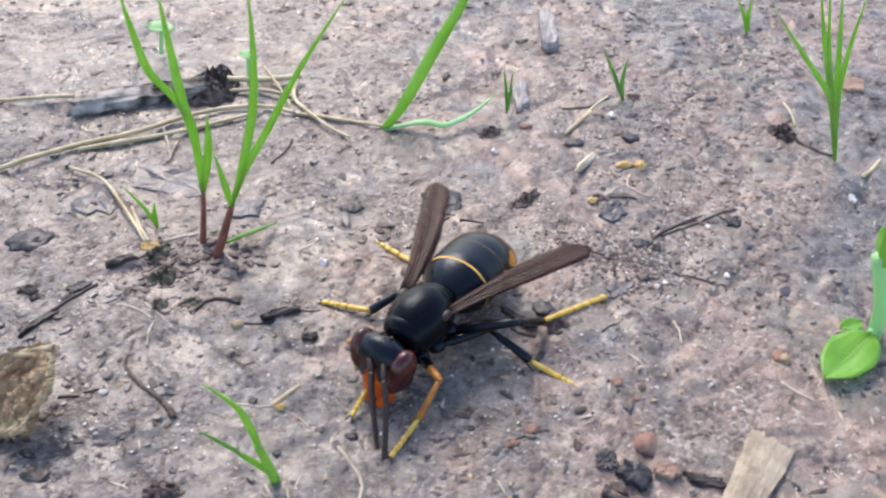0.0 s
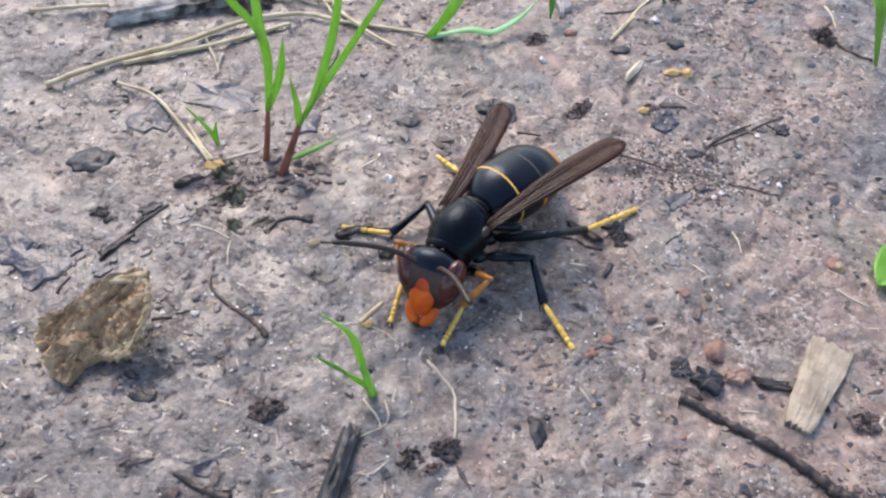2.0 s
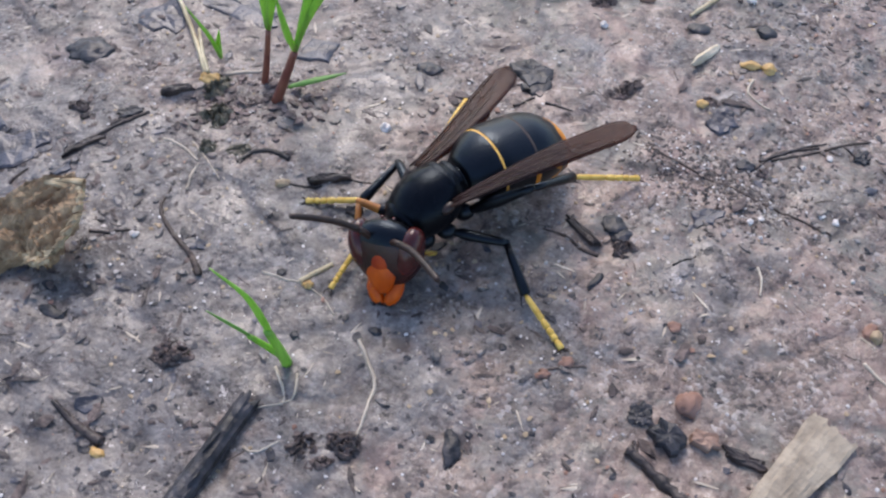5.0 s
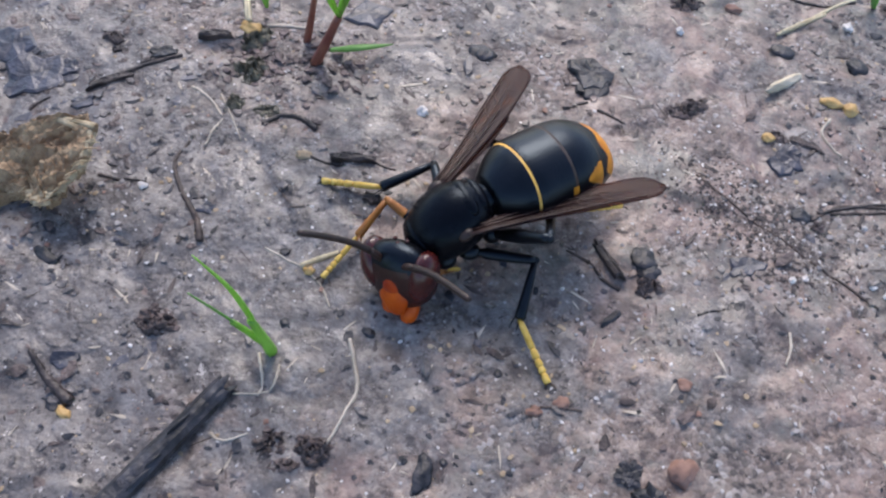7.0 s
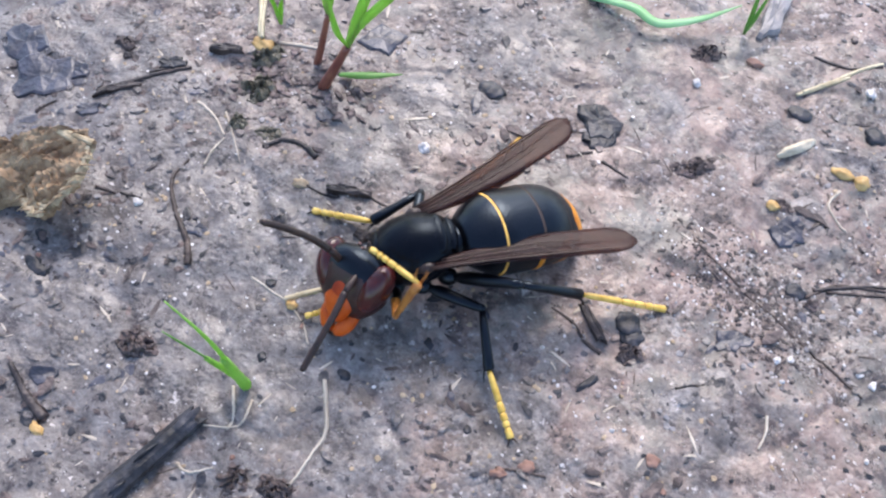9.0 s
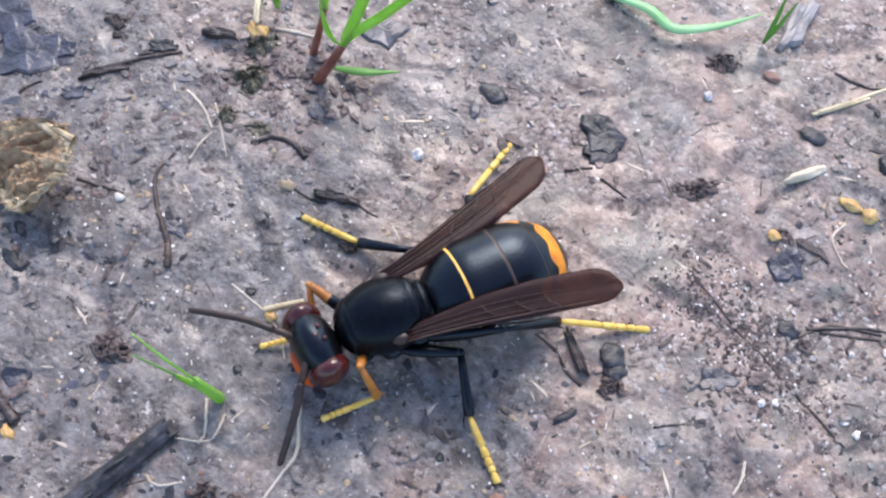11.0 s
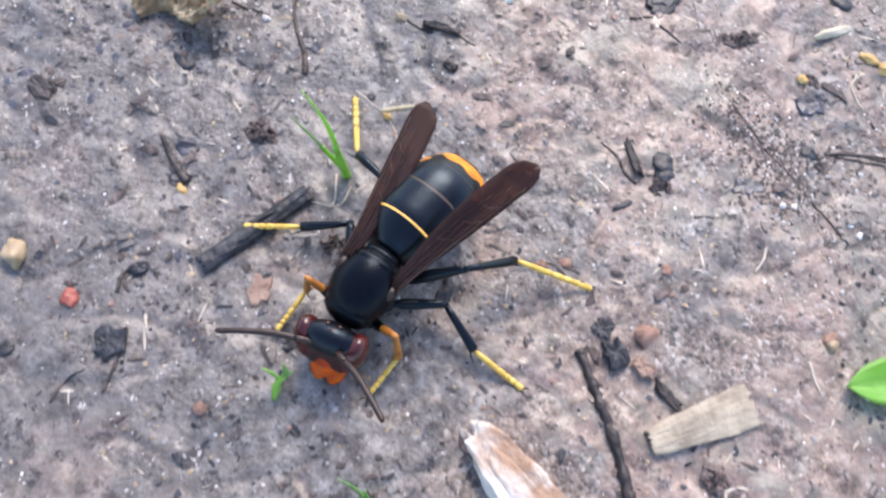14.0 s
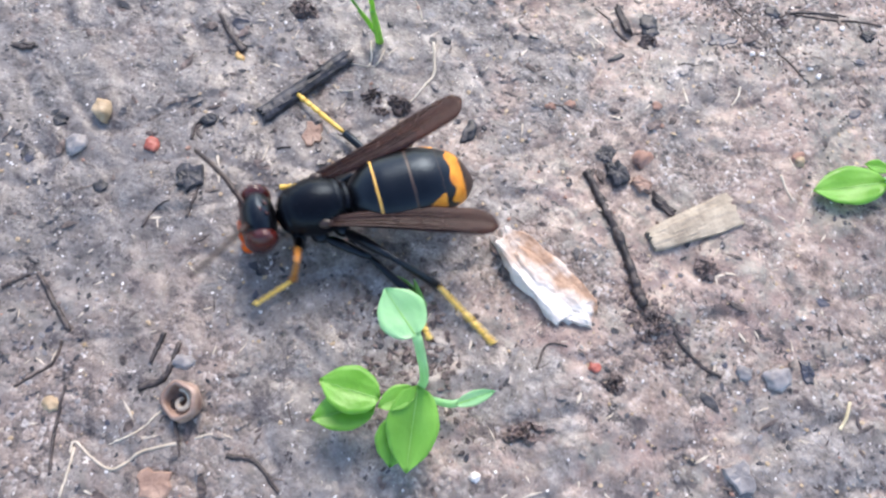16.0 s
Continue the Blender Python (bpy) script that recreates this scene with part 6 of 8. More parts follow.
    walk(MOVING["wingR"], [
        at(0, 2.4, -0.8, 6.2, 3.5, -0, -155), at(0.5, 2.4, -0.8, 6.2, 3.7, -0, -165.1), at(1, 2.4, -0.8, 6.2, -11, -0, -162.2), at(1.3333, 2.4, -0.8, 6.2, -9.9, 0, -167.8),
        at(1.4, 2.4, -0.8, 6.2, 27.7, 0, -168.9), at(1.4667, 2.4, -0.8, 6.2, -2.7, 0, -170), at(1.5, 2.4, -0.8, 6.2, 16.1, -0, -170.6), at(1.5333, 2.4, -0.8, 6.2, 31.6, 0, -170.6),
        at(1.6, 2.4, -0.8, 6.2, -5.4, 0, -170.5), at(1.6667, 2.4, -0.8, 6.2, 25.6, 0, -170.4), at(2, 2.4, -0.8, 6.2, -6.3, -0, -170), at(2.5, 2.4, -0.8, 6.2, -6.2, -0, -164.9),
        at(3, 2.4, -0.8, 6.2, -13.7, -0, -164.6), at(3.5, 2.4, -0.8, 6.2, -13.8, -0, -167.2), at(4, 2.4, -0.8, 6.2, -13.5, -0, -162), at(4.5, 2.4, -0.8, 6.2, -15, -0, -161.4),
        at(5, 2.4, -0.8, 6.2, -16.5, -0, -160.7), at(5.5, 2.4, -0.8, 6.2, -17.9, -0, -160), at(6, 2.4, -0.8, 6.2, -19.4, -0, -159.3), at(6.5, 2.4, -0.8, 6.2, -20.9, -0, -158.6),
        at(7, 2.4, -0.8, 6.2, -24.5, -0, -141), at(7.5, 2.4, -0.8, 6.2, -23.1, -0, -163.7), at(8, 2.4, -0.8, 6.2, -26.5, -0, -154.8), at(8.5, 2.4, -0.8, 6.2, -21.5, -0, -158.4),
        at(9, 2.4, -0.8, 6.2, -8.1, -0, -154.7), at(9.5, 2.4, -0.8, 6.2, -6.5, -0, -155.8), at(10, 2.4, -0.8, 6.2, -4.9, -0, -156.9), at(10.5, 2.4, -0.8, 6.2, -3.4, -0, -157.9),
        at(11, 2.4, -0.8, 6.2, -1.8, -0, -159), at(11.5, 2.4, -0.8, 6.2, -0.3, -0, -160), at(11.8333, 2.4, -0.8, 6.2, -33, 0, -165), at(11.9, 2.4, -0.8, 6.2, 26.5, 0, -166),
        at(11.9667, 2.4, -0.8, 6.2, -34, 0, -167), at(12, 2.4, -0.8, 6.2, -4.3, -0, -167.5), at(12.0333, 2.4, -0.8, 6.2, 25.5, 0, -167.2), at(12.1, 2.4, -0.8, 6.2, -35, 0, -166.5),
        at(12.1667, 2.4, -0.8, 6.2, 24.5, 0, -165.8), at(12.5, 2.4, -0.8, 6.2, -7.9, -0, -162.4), at(13, 2.4, -0.8, 6.2, -8.6, -0, -169.9), at(13.5, 2.4, -0.8, 6.2, -9, -0, -169.9),
        at(14, 2.4, -0.8, 6.2, -4.4, -0, -172.6), at(14.5, 2.4, -0.8, 6.2, -6.5, -0, -160), at(15, 2.4, -0.8, 6.2, -10, -0, -169.9), at(15.5, 2.4, -0.8, 6.2, -7.8, -0, -170),
        at(15.9333, 2.4, -0.8, 6.2, -3.7, 0, -163.5), at(16, 2.4, -0.8, 6.2, 5.6, 0, -162.5),
    ])
    walk(MOVING["antR"], [
        at(0, 0.8, 2.95, 0.2, -40, 0, 48), at(0.25, 0.8, 2.95, 0.2, -12.2, -15.9, -10.7), at(0.5, 0.8, 2.95, 0.2, 15.7, -0, -69.3), at(1, 0.8, 2.95, 0.2, 21.6, -0, -74.2),
        at(1.5, 0.8, 2.95, 0.2, 7.2, -0, -72), at(2, 0.8, 2.95, 0.2, 6.2, -0, -61.4), at(2.5, 0.8, 2.95, 0.2, -6, -0, -60), at(3, 0.8, 2.95, 0.2, 2, -0, -62),
        at(3.5, 0.8, 2.95, 0.2, -4, -0, -70), at(4, 0.8, 2.95, 0.2, 25.7, -0, -28.9), at(4.5, 0.8, 2.95, 0.2, 27.8, -0, -29.5), at(5, 0.8, 2.95, 0.2, 30, -0, -30.2),
        at(5.5, 0.8, 2.95, 0.2, 32.1, -0, -31), at(6, 0.8, 2.95, 0.2, 34.2, -0, -31.7), at(6.5, 0.8, 2.95, 0.2, 30, -0, -25), at(7, 0.8, 2.95, 0.2, 39.6, -0, -26.4),
        at(7.5, 0.8, 2.95, 0.2, 33.3, -0, -15.2), at(8, 0.8, 2.95, 0.2, 39.2, -0, -21.5), at(8.5, 0.8, 2.95, 0.2, 29.2, -0, -8), at(9, 0.8, 2.95, 0.2, 25.8, -0, -25.9),
        at(9.5, 0.8, 2.95, 0.2, 18.5, -0, -32.1), at(10, 0.8, 2.95, 0.2, 10.8, -0, -39.9), at(10.5, 0.8, 2.95, 0.2, 2.8, -0, -43.2), at(11, 0.8, 2.95, 0.2, -5, -0, -46.4),
        at(11.5, 0.8, 2.95, 0.2, -12.3, -0, -49.4), at(12, 0.8, 2.95, 0.2, -18.1, -0, -70.2), at(12.5, 0.8, 2.95, 0.2, 1.3, -0, -91.3), at(13, 0.8, 2.95, 0.2, -8.6, -0, -75.7),
        at(13.5, 0.8, 2.95, 0.2, -21.7, -0, -56.2), at(14, 0.8, 2.95, 0.2, 1.1, -0, -73.2), at(14.5, 0.8, 2.95, 0.2, -10.2, -0, -66.2), at(15, 0.8, 2.95, 0.2, 10.5, -0, -82.9),
        at(15.5, 0.8, 2.95, 0.2, -3.5, -0, -73.7), at(15.87, 0.8, 2.95, 0.2, -7.9, -0, -63.5), at(16, 0.8, 2.95, 0.2, -7.9, -0, -63.5),
    ])
    walk(MOVING["wingL"], [
        at(0, -2.4, -0.8, 6.2, 3.5, -0, 155), at(0.5, -2.4, -0.8, 6.2, 9.4, -0, 145.6), at(1, -2.4, -0.8, 6.2, -13.5, -0, 162), at(1.3333, -2.4, -0.8, 6.2, -5, 0, 155.8),
        at(1.4, -2.4, -0.8, 6.2, 34.1, 0, 154.6), at(1.4667, -2.4, -0.8, 6.2, 5.2, 0, 153.3), at(1.5, -2.4, -0.8, 6.2, 24.7, -0, 152.7), at(1.5333, -2.4, -0.8, 6.2, 40.5, 0, 152.7),
        at(1.6, -2.4, -0.8, 6.2, 4.2, 0, 152.8), at(1.6667, -2.4, -0.8, 6.2, 35.8, 0, 152.9), at(2, -2.4, -0.8, 6.2, 7.1, -0, 153.4), at(2.5, -2.4, -0.8, 6.2, -6, -0, 162.4),
        at(3, -2.4, -0.8, 6.2, -6, -0, 162.4), at(3.5, -2.4, -0.8, 6.2, -8.5, -0, 162.3), at(4, -2.4, -0.8, 6.2, -3.8, -0, 167.5), at(4.5, -2.4, -0.8, 6.2, 2.7, -0, 161.3),
        at(5, -2.4, -0.8, 6.2, 10, -14.8, 151.7), at(5.5, -2.4, -0.8, 6.2, 17.7, -19.1, 140.9), at(6, -2.4, -0.8, 6.2, 26.4, -27.3, 126.2), at(6.5, -2.4, -0.8, 6.2, 35.9, -34.2, 109.2),
        at(7, -2.4, -0.8, 6.2, -22.6, -18.6, 174.1), at(7.5, -2.4, -0.8, 6.2, 34.8, -29.9, 111.8), at(7.9, -2.4, -0.8, 6.2, -6.9, -39, 160.7), at(7.9667, -2.4, -0.8, 6.2, -33.4, -40.5, 168.8),
        at(8, -2.4, -0.8, 6.2, -28.6, -41.3, 172.9), at(8.0333, -2.4, -0.8, 6.2, -15.4, -41.5, 169.8), at(8.1, -2.4, -0.8, 6.2, -25.1, -42, 163.5), at(8.5, -2.4, -0.8, 6.2, 33.8, -44.7, 126.1),
        at(9, -2.4, -0.8, 6.2, -4.1, -15, 176.1), at(9.5, -2.4, -0.8, 6.2, -0.3, -10, 174.1), at(10, -2.4, -0.8, 6.2, 3.4, -5, 172.8), at(10.5, -2.4, -0.8, 6.2, 7.2, -0, 172.2),
        at(11, -2.4, -0.8, 6.2, 10.9, 4.9, 172.1), at(11.5, -2.4, -0.8, 6.2, 14.6, -0, 170.2), at(11.8333, -2.4, -0.8, 6.2, 37.1, 0, 165.3), at(11.9, -2.4, -0.8, 6.2, -24.4, 0, 164.3),
        at(11.9667, -2.4, -0.8, 6.2, 34.1, 0, 163.3), at(12, -2.4, -0.8, 6.2, 3.4, -0, 162.8), at(12.0333, -2.4, -0.8, 6.2, -26.4, 0, 163.2), at(12.1, -2.4, -0.8, 6.2, 34.1, 0, 163.9),
        at(12.1667, -2.4, -0.8, 6.2, -25.5, 0, 164.6), at(12.5, -2.4, -0.8, 6.2, 6.8, -0, 168.1), at(13, -2.4, -0.8, 6.2, 21.8, -0, 162.1), at(13.5, -2.4, -0.8, 6.2, 14, -0, 161.5),
        at(14, -2.4, -0.8, 6.2, 18.9, -0, 159.7), at(14.5, -2.4, -0.8, 6.2, 15.5, -0, 168.6), at(15, -2.4, -0.8, 6.2, -9.3, -0, 159.8), at(15.5, -2.4, -0.8, 6.2, 12.8, -0, 161.6),
        at(16, -2.4, -0.8, 6.2, 1.6, -0, 165),
    ])
    walk(MOVING["antL"], [
        at(0, -0.8, 2.95, 0.2, -40.5, 0, 41.8), at(0.5, -0.8, 2.95, 0.2, 8, 0, 14.4), at(1, -0.8, 2.95, 0.2, 7, 0, 25.4), at(1.5, -0.8, 2.95, 0.2, 5.9, 0, 32.7),
        at(2, -0.8, 2.95, 0.2, 4.8, 0, 41.2), at(2.5, -0.8, 2.95, 0.2, 22, 0, 50), at(3, -0.8, 2.95, 0.2, 15, 0, 60), at(3.5, -0.8, 2.95, 0.2, 15, 0, 65),
        at(4, -0.8, 2.95, 0.2, 15, 0, 62), at(4.5, -0.8, 2.95, 0.2, 4.1, 0, 46), at(5, -0.8, 2.95, 0.2, 4.9, 0, 48.1), at(5.5, -0.8, 2.95, 0.2, 5.8, 0, 50.3),
        at(6, -0.8, 2.95, 0.2, 6.7, 0, 52.4), at(6.5, -0.8, 2.95, 0.2, 15, 0, 65), at(7, -0.8, 2.95, 0.2, 13.1, 0, 67.6), at(7.5, -0.8, 2.95, 0.2, 6.9, 0, 59.1),
        at(8, -0.8, 2.95, 0.2, 12, 0, 55), at(8.5, -0.8, 2.95, 0.2, 8.4, 0, 66.2), at(9, -0.8, 2.95, 0.2, -50.3, 0, 7.7), at(9.5, -0.8, 2.95, 0.2, -48.2, 0, 17.9),
        at(10, -0.8, 2.95, 0.2, -44.8, 0, 26.4), at(10.5, -0.8, 2.95, 0.2, -40.2, 0, 36.6), at(11, -0.8, 2.95, 0.2, -35, 0, 45.2), at(11.5, -0.8, 2.95, 0.2, -29.6, 0, 52.3),
        at(12, -0.8, 2.95, 0.2, -21.3, 0, 55.9), at(12.5, -0.8, 2.95, 0.2, -12.9, 0, 59.1), at(13, -0.8, 2.95, 0.2, -40.1, 0, 57.6), at(13.5, -0.8, 2.95, 0.2, -20.8, 0, 54.7),
        at(14, -0.8, 2.95, 0.2, 13.5, 0, 50.8), at(14.5, -0.8, 2.95, 0.2, 47.8, 0, 45.4), at(15, -0.8, 2.95, 0.2, 66.8, 0, 37.5), at(15.5, -0.8, 2.95, 0.2, 38.5, 0, 39.4),
        at(15.87, -0.8, 2.95, 0.2, 10.2, 0, 40.2), at(16, -0.8, 2.95, 0.2, 10.2, 0, 40.2),
    ])
    walk(MOVING["legRF"], [
        at(0, 1.5, 2.2, 2.7, 37.9, 73.2, -7.7), at(0.5, 1.5, 2.2, 2.7, 89.1, 70.5, 32), at(1, 1.5, 2.2, 2.7, 145.5, 26.4, 81.4), at(1.5, 1.5, 2.2, 2.7, 145.1, 30.8, 79.7),
        at(2, 1.5, 2.2, 2.7, 120.3, 60.5, 57.9), at(2.5, 1.5, 2.2, 2.7, 110.3, 65.5, 48.9), at(3, 1.5, 2.2, 2.7, 82.5, 66.8, 45.7), at(3.5, 1.5, 2.2, 2.7, 93.4, 67.5, 43.6),
        at(4, 1.5, 2.2, 2.7, 86, 67.8, 42.6), at(4.5, 1.5, 2.2, 2.7, 100.7, 64.1, 51.8), at(5, 1.5, 2.2, 2.7, 114.4, 58.9, 60.2), at(5.5, 1.5, 2.2, 2.7, 126.7, 51.2, 68.1),
        at(6, 1.5, 2.2, 2.7, 137.1, 39.8, 75.5), at(6.5, 1.5, 2.2, 2.7, 144.7, 23, 82.7), at(7, 1.5, 2.2, 2.7, 133.1, 46.6, 71.5), at(7.5, 1.5, 2.2, 2.7, 145.9, 21.9, 83.1),
        at(8, 1.5, 2.2, 2.7, 148.7, 0.3, 89.9), at(8.5, 1.5, 2.2, 2.7, 138.7, 35.3, 77.7), at(9, 1.5, 2.2, 2.7, 64.9, 53.5, 66.1), at(9.5, 1.5, 2.2, 2.7, 63.1, 63.6, 52.8),
        at(10, 1.5, 2.2, 2.7, 65.8, 68.2, 41.5), at(10.5, 1.5, 2.2, 2.7, 67.8, 71, 29.4), at(11, 1.5, 2.2, 2.7, 74.8, 72, 22.8), at(11.5, 1.5, 2.2, 2.7, 94.5, 70.6, 31.8),
        at(12, 1.5, 2.2, 2.7, 40.3, 72.5, 17.5), at(12.5, 1.5, 2.2, 2.7, 83.5, 52.8, 66.7), at(13, 1.5, 2.2, 2.7, 114.3, 50.3, 68.8), at(13.5, 1.5, 2.2, 2.7, 137.2, -7.8, 92.4),
        at(14, 1.5, 2.2, 2.7, 131.9, -2.3, 90.7), at(14.5, 1.5, 2.2, 2.7, 136.4, 3.7, 88.9), at(15, 1.5, 2.2, 2.7, 141.1, -9.7, 92.9), at(15.5, 1.5, 2.2, 2.7, 146.8, 15.5, 85.2),
        at(15.75, 1.5, 2.2, 2.7, 66.2, 34.2, 41.9), at(16, 1.5, 2.2, 2.7, -4, 0, 14),
    ])
    walk(MOVING["tibRF"], [
        at(0, -0, 4.1, -0, -87, -42.6, -65.5), at(0.5, 0, 4.1, -0, -95.7, -53.1, -54.3), at(1, 0, 4.1, -0, -5, -70.7, -126.1), at(1.5, 0, 4.1, 0, -0.4, -73.1, -114.8),
        at(2, 0, 4.1, 0, -94.1, -48.3, -29.9), at(2.5, 0, 4.1, 0, -81.3, -38.5, -22.7), at(3, 0, 4.1, -0, -87.8, -20.8, -27.7), at(3.5, 0, 4.1, 0, -89.7, -28.2, -24.7),
        at(4, -0, 4.1, 0, -93.9, -27.8, -31.1), at(4.5, 0, 4.1, 0, -95.3, -31.3, -28.4), at(5, -0, 4.1, 0, -95.6, -35.9, -26.7), at(5.5, 0, 4.1, -0, -94, -42.4, -26.5),
        at(6, -0, 4.1, -0, -88.6, -52.2, -29.5), at(6.5, 0, 4.1, 0, -71.7, -65.8, -43.2), at(7, 0, 4.1, 0, -73.8, -41.9, -21.5), at(7.5, -0, 4.1, -0, -59.3, -69.4, -50),
        at(8, 0, 4.1, 0, 41.2, -67.6, -141), at(8.5, -0, 4.1, 0, -90.6, -54.8, -32.4), at(8.75, 0, 4.1, 0, -66.6, -31.2, -91.8), at(9, 0, 4.1, 0, -73.3, -2.8, -132.3),
        at(9.5, -0, 4.1, 0, -63.8, -9.6, -134.4), at(10, 0, 4.1, -0, -61.8, -23.1, -120.4), at(10.5, -0, 4.1, 0, -74.7, -39.8, -89.1), at(11, -0, 4.1, -0, -94.7, -47.3, -54.8),
        at(11.5, -0, 4.1, 0, -97.9, -54.2, -42.2), at(11.75, -0, 4.1, 0, -40, -43.4, -124.9), at(12, -0, 4.1, -0, -30.4, -5.9, -166.4), at(12.5, 0, 4.1, 0, -44.4, -8, -159.5),
        at(13, 0, 4.1, -0, -69.1, -50.7, -99), at(13.25, 0, 4.1, 0, -0.7, -46.4, -151.9), at(13.5, 0, 4.1, 0, 37.7, -16.1, -171.9), at(14, 0, 4.1, 0, 47.7, -8.2, -175),
        at(14.5, 0, 4.1, -0, 63.4, -6.9, -176.5), at(15, 0, 4.1, 0, 47.5, -28.1, -167.6), at(15.5, -0, 4.1, -0, -30.8, -74, -84.6), at(15.75, 0, 4.1, 0, -130, -45.3, -0.7),
        at(16, 0, 4.1, 0, -152, 0, 0),
    ])
    walk(MOVING["tarRF"], [
        at(0, 1.25, 1.85, -2.8, -85.3, -32.7, 70.8), at(0.5, 1.46, 1.42, -2.27, -97.9, -24.5, 70.4), at(1, 2.88, 1.62, -0.11, -155, -31.5, 83.3), at(1.5, 3.44, 2.48, -0.01, -153.5, -36.6, 93.5),
        at(2, 2.31, 2.45, -2.52, -108, -12.4, 67.2), at(2.5, 2.38, 3.73, -2.94, -100.6, -22.5, 70.3), at(3, 1.26, 3.6, -3.55, -91.7, -41.5, 64.3), at(3.5, 1.64, 3.37, -3.35, -94.9, -20.5, 68),
        at(4, 1.38, 2.96, -3.35, -92, -18.9, 67.4), at(4.5, 1.56, 2.85, -3.23, -95.6, -18.1, 66.1), at(5, 1.81, 2.77, -3.06, -100.8, -18.1, 65.3), at(5.5, 2.17, 2.72, -2.8, -108.3, -19.4, 65.3),
        at(6, 2.66, 2.7, -2.33, -119.4, -22.4, 67), at(6.5, 3.22, 2.72, -1.48, -136.6, -27.2, 72.1), at(7, 2.66, 4.19, -2.72, -106.4, -11.8, 61.7), at(7.5, 3.45, 3.01, -1.15, -135.2, -20.2, 61.9),
        at(8, 3.6, 3.34, 0.96, -155, -27.3, 59), at(8.5, 2.6, 2.41, -2.19, -123.5, -7.5, 52.9), at(8.75, 1.64, 2.82, -2.91, -105.6, -48.8, 48.6), at(9, 0.69, 3.23, -3.64, -12.5, -75.4, -34.1),
        at(9.5, 0.8, 2.52, -3.36, -43.9, -75.3, 14.6), at(10, 0.89, 2.06, -3.08, -73.5, -66.7, 48.8), at(10.5, 1.04, 1.77, -2.82, -84, -54.8, 62.2), at(11, 1.35, 1.64, -2.57, -90, -43.1, 68.2),
        at(11.5, 1.91, 1.67, -2.2, -98.3, -34.7, 71.6), at(12, 0.58, 0.87, -1.92, -43.9, -73.1, 27.9), at(12.5, 0.6, 1.43, -2.63, -57.6, -84.2, 10.2), at(13, 0.91, 1.17, -2.25, -145.3, -66.1, 90.8),
        at(13.5, 1.06, 1.21, 2.23, 175.8, -43.3, 83.8), at(14, 0.62, 1.59, 2.78, 171.7, -47.8, 95.7), at(14.5, 0.51, 2.42, 3.37, -168.2, -42.3, 77.6), at(15, 1.84, 1.87, 2.47, 165.2, -37.2, 99.4),
        at(15.5, 3.43, 2.54, -0.53, -175.3, -33.2, 90), at(15.75, 1.72, 1.64, -1.15, -142.9, -25.4, 38.6), at(16, 0, 0.74, -1.78, -128, 0, 0),
    ])
    walk(MOVING["legLF"], [
        at(0, -1.5, 2.2, 2.7, 51, -73, 11.4), at(0.5, -1.5, 2.2, 2.7, 100.7, -70.1, -34), at(1, -1.5, 2.2, 2.7, 134.9, -51.4, -67.9), at(1.5, -1.5, 2.2, 2.7, 142.8, -5.3, -88.4),
        at(2, -1.5, 2.2, 2.7, 143.9, -33.2, -78.7), at(2.5, -1.5, 2.2, 2.7, 104.1, -66.5, -46.4), at(3, -1.5, 2.2, 2.7, 137.2, -64, -52), at(3.25, -1.5, 2.2, 2.7, 43.8, -37.8, -1.4),
        at(3.5, -1.5, 2.2, 2.7, -4, 0, -14), at(4, -1.5, 2.2, 2.7, -4, 0, -14), at(4.5, -1.5, 2.2, 2.7, -4, 0, -14), at(5, -1.5, 2.2, 2.7, -4, 0, -14),
        at(5.5, -1.5, 2.2, 2.7, -4, 0, -14), at(6, -1.5, 2.2, 2.7, -4, 0, -14), at(6.5, -1.5, 2.2, 2.7, -4, 0, -14), at(7, -1.5, 2.2, 2.7, -4, 0, -14),
        at(7.5, -1.5, 2.2, 2.7, -4, 0, -14), at(8, -1.5, 2.2, 2.7, -4, 0, -14), at(8.5, -1.5, 2.2, 2.7, -4, 0, -14), at(8.75, -1.5, 2.2, 2.7, 64.1, -35.6, -38.1),
        at(9, -1.5, 2.2, 2.7, 147, -21, -83.4), at(9.5, -1.5, 2.2, 2.7, 105.6, -69.2, -37.9), at(10, -1.5, 2.2, 2.7, 95.3, -67.4, -43.9), at(10.5, -1.5, 2.2, 2.7, 105.4, -45.8, -72),
        at(11, -1.5, 2.2, 2.7, 117.2, -12.6, -86.2), at(11.5, -1.5, 2.2, 2.7, 143.9, -22.5, -82.8), at(12, -1.5, 2.2, 2.7, 145.6, -27.5, -81), at(12.5, -1.5, 2.2, 2.7, 136.7, -12.6, -86.2),
        at(13, -1.5, 2.2, 2.7, 131.1, -3.8, -88.8), at(13.5, -1.5, 2.2, 2.7, 145, -36.2, -77.3), at(14, -1.5, 2.2, 2.7, 139.6, 1.2, -90.4), at(14.5, -1.5, 2.2, 2.7, 139.9, 14.9, -94.6),
        at(15, -1.5, 2.2, 2.7, 136.8, -7.8, -87.6), at(15.5, -1.5, 2.2, 2.7, 152.3, 14.3, -94.4), at(16, -1.5, 2.2, 2.7, 143.8, -31.6, -79.4),
    ])
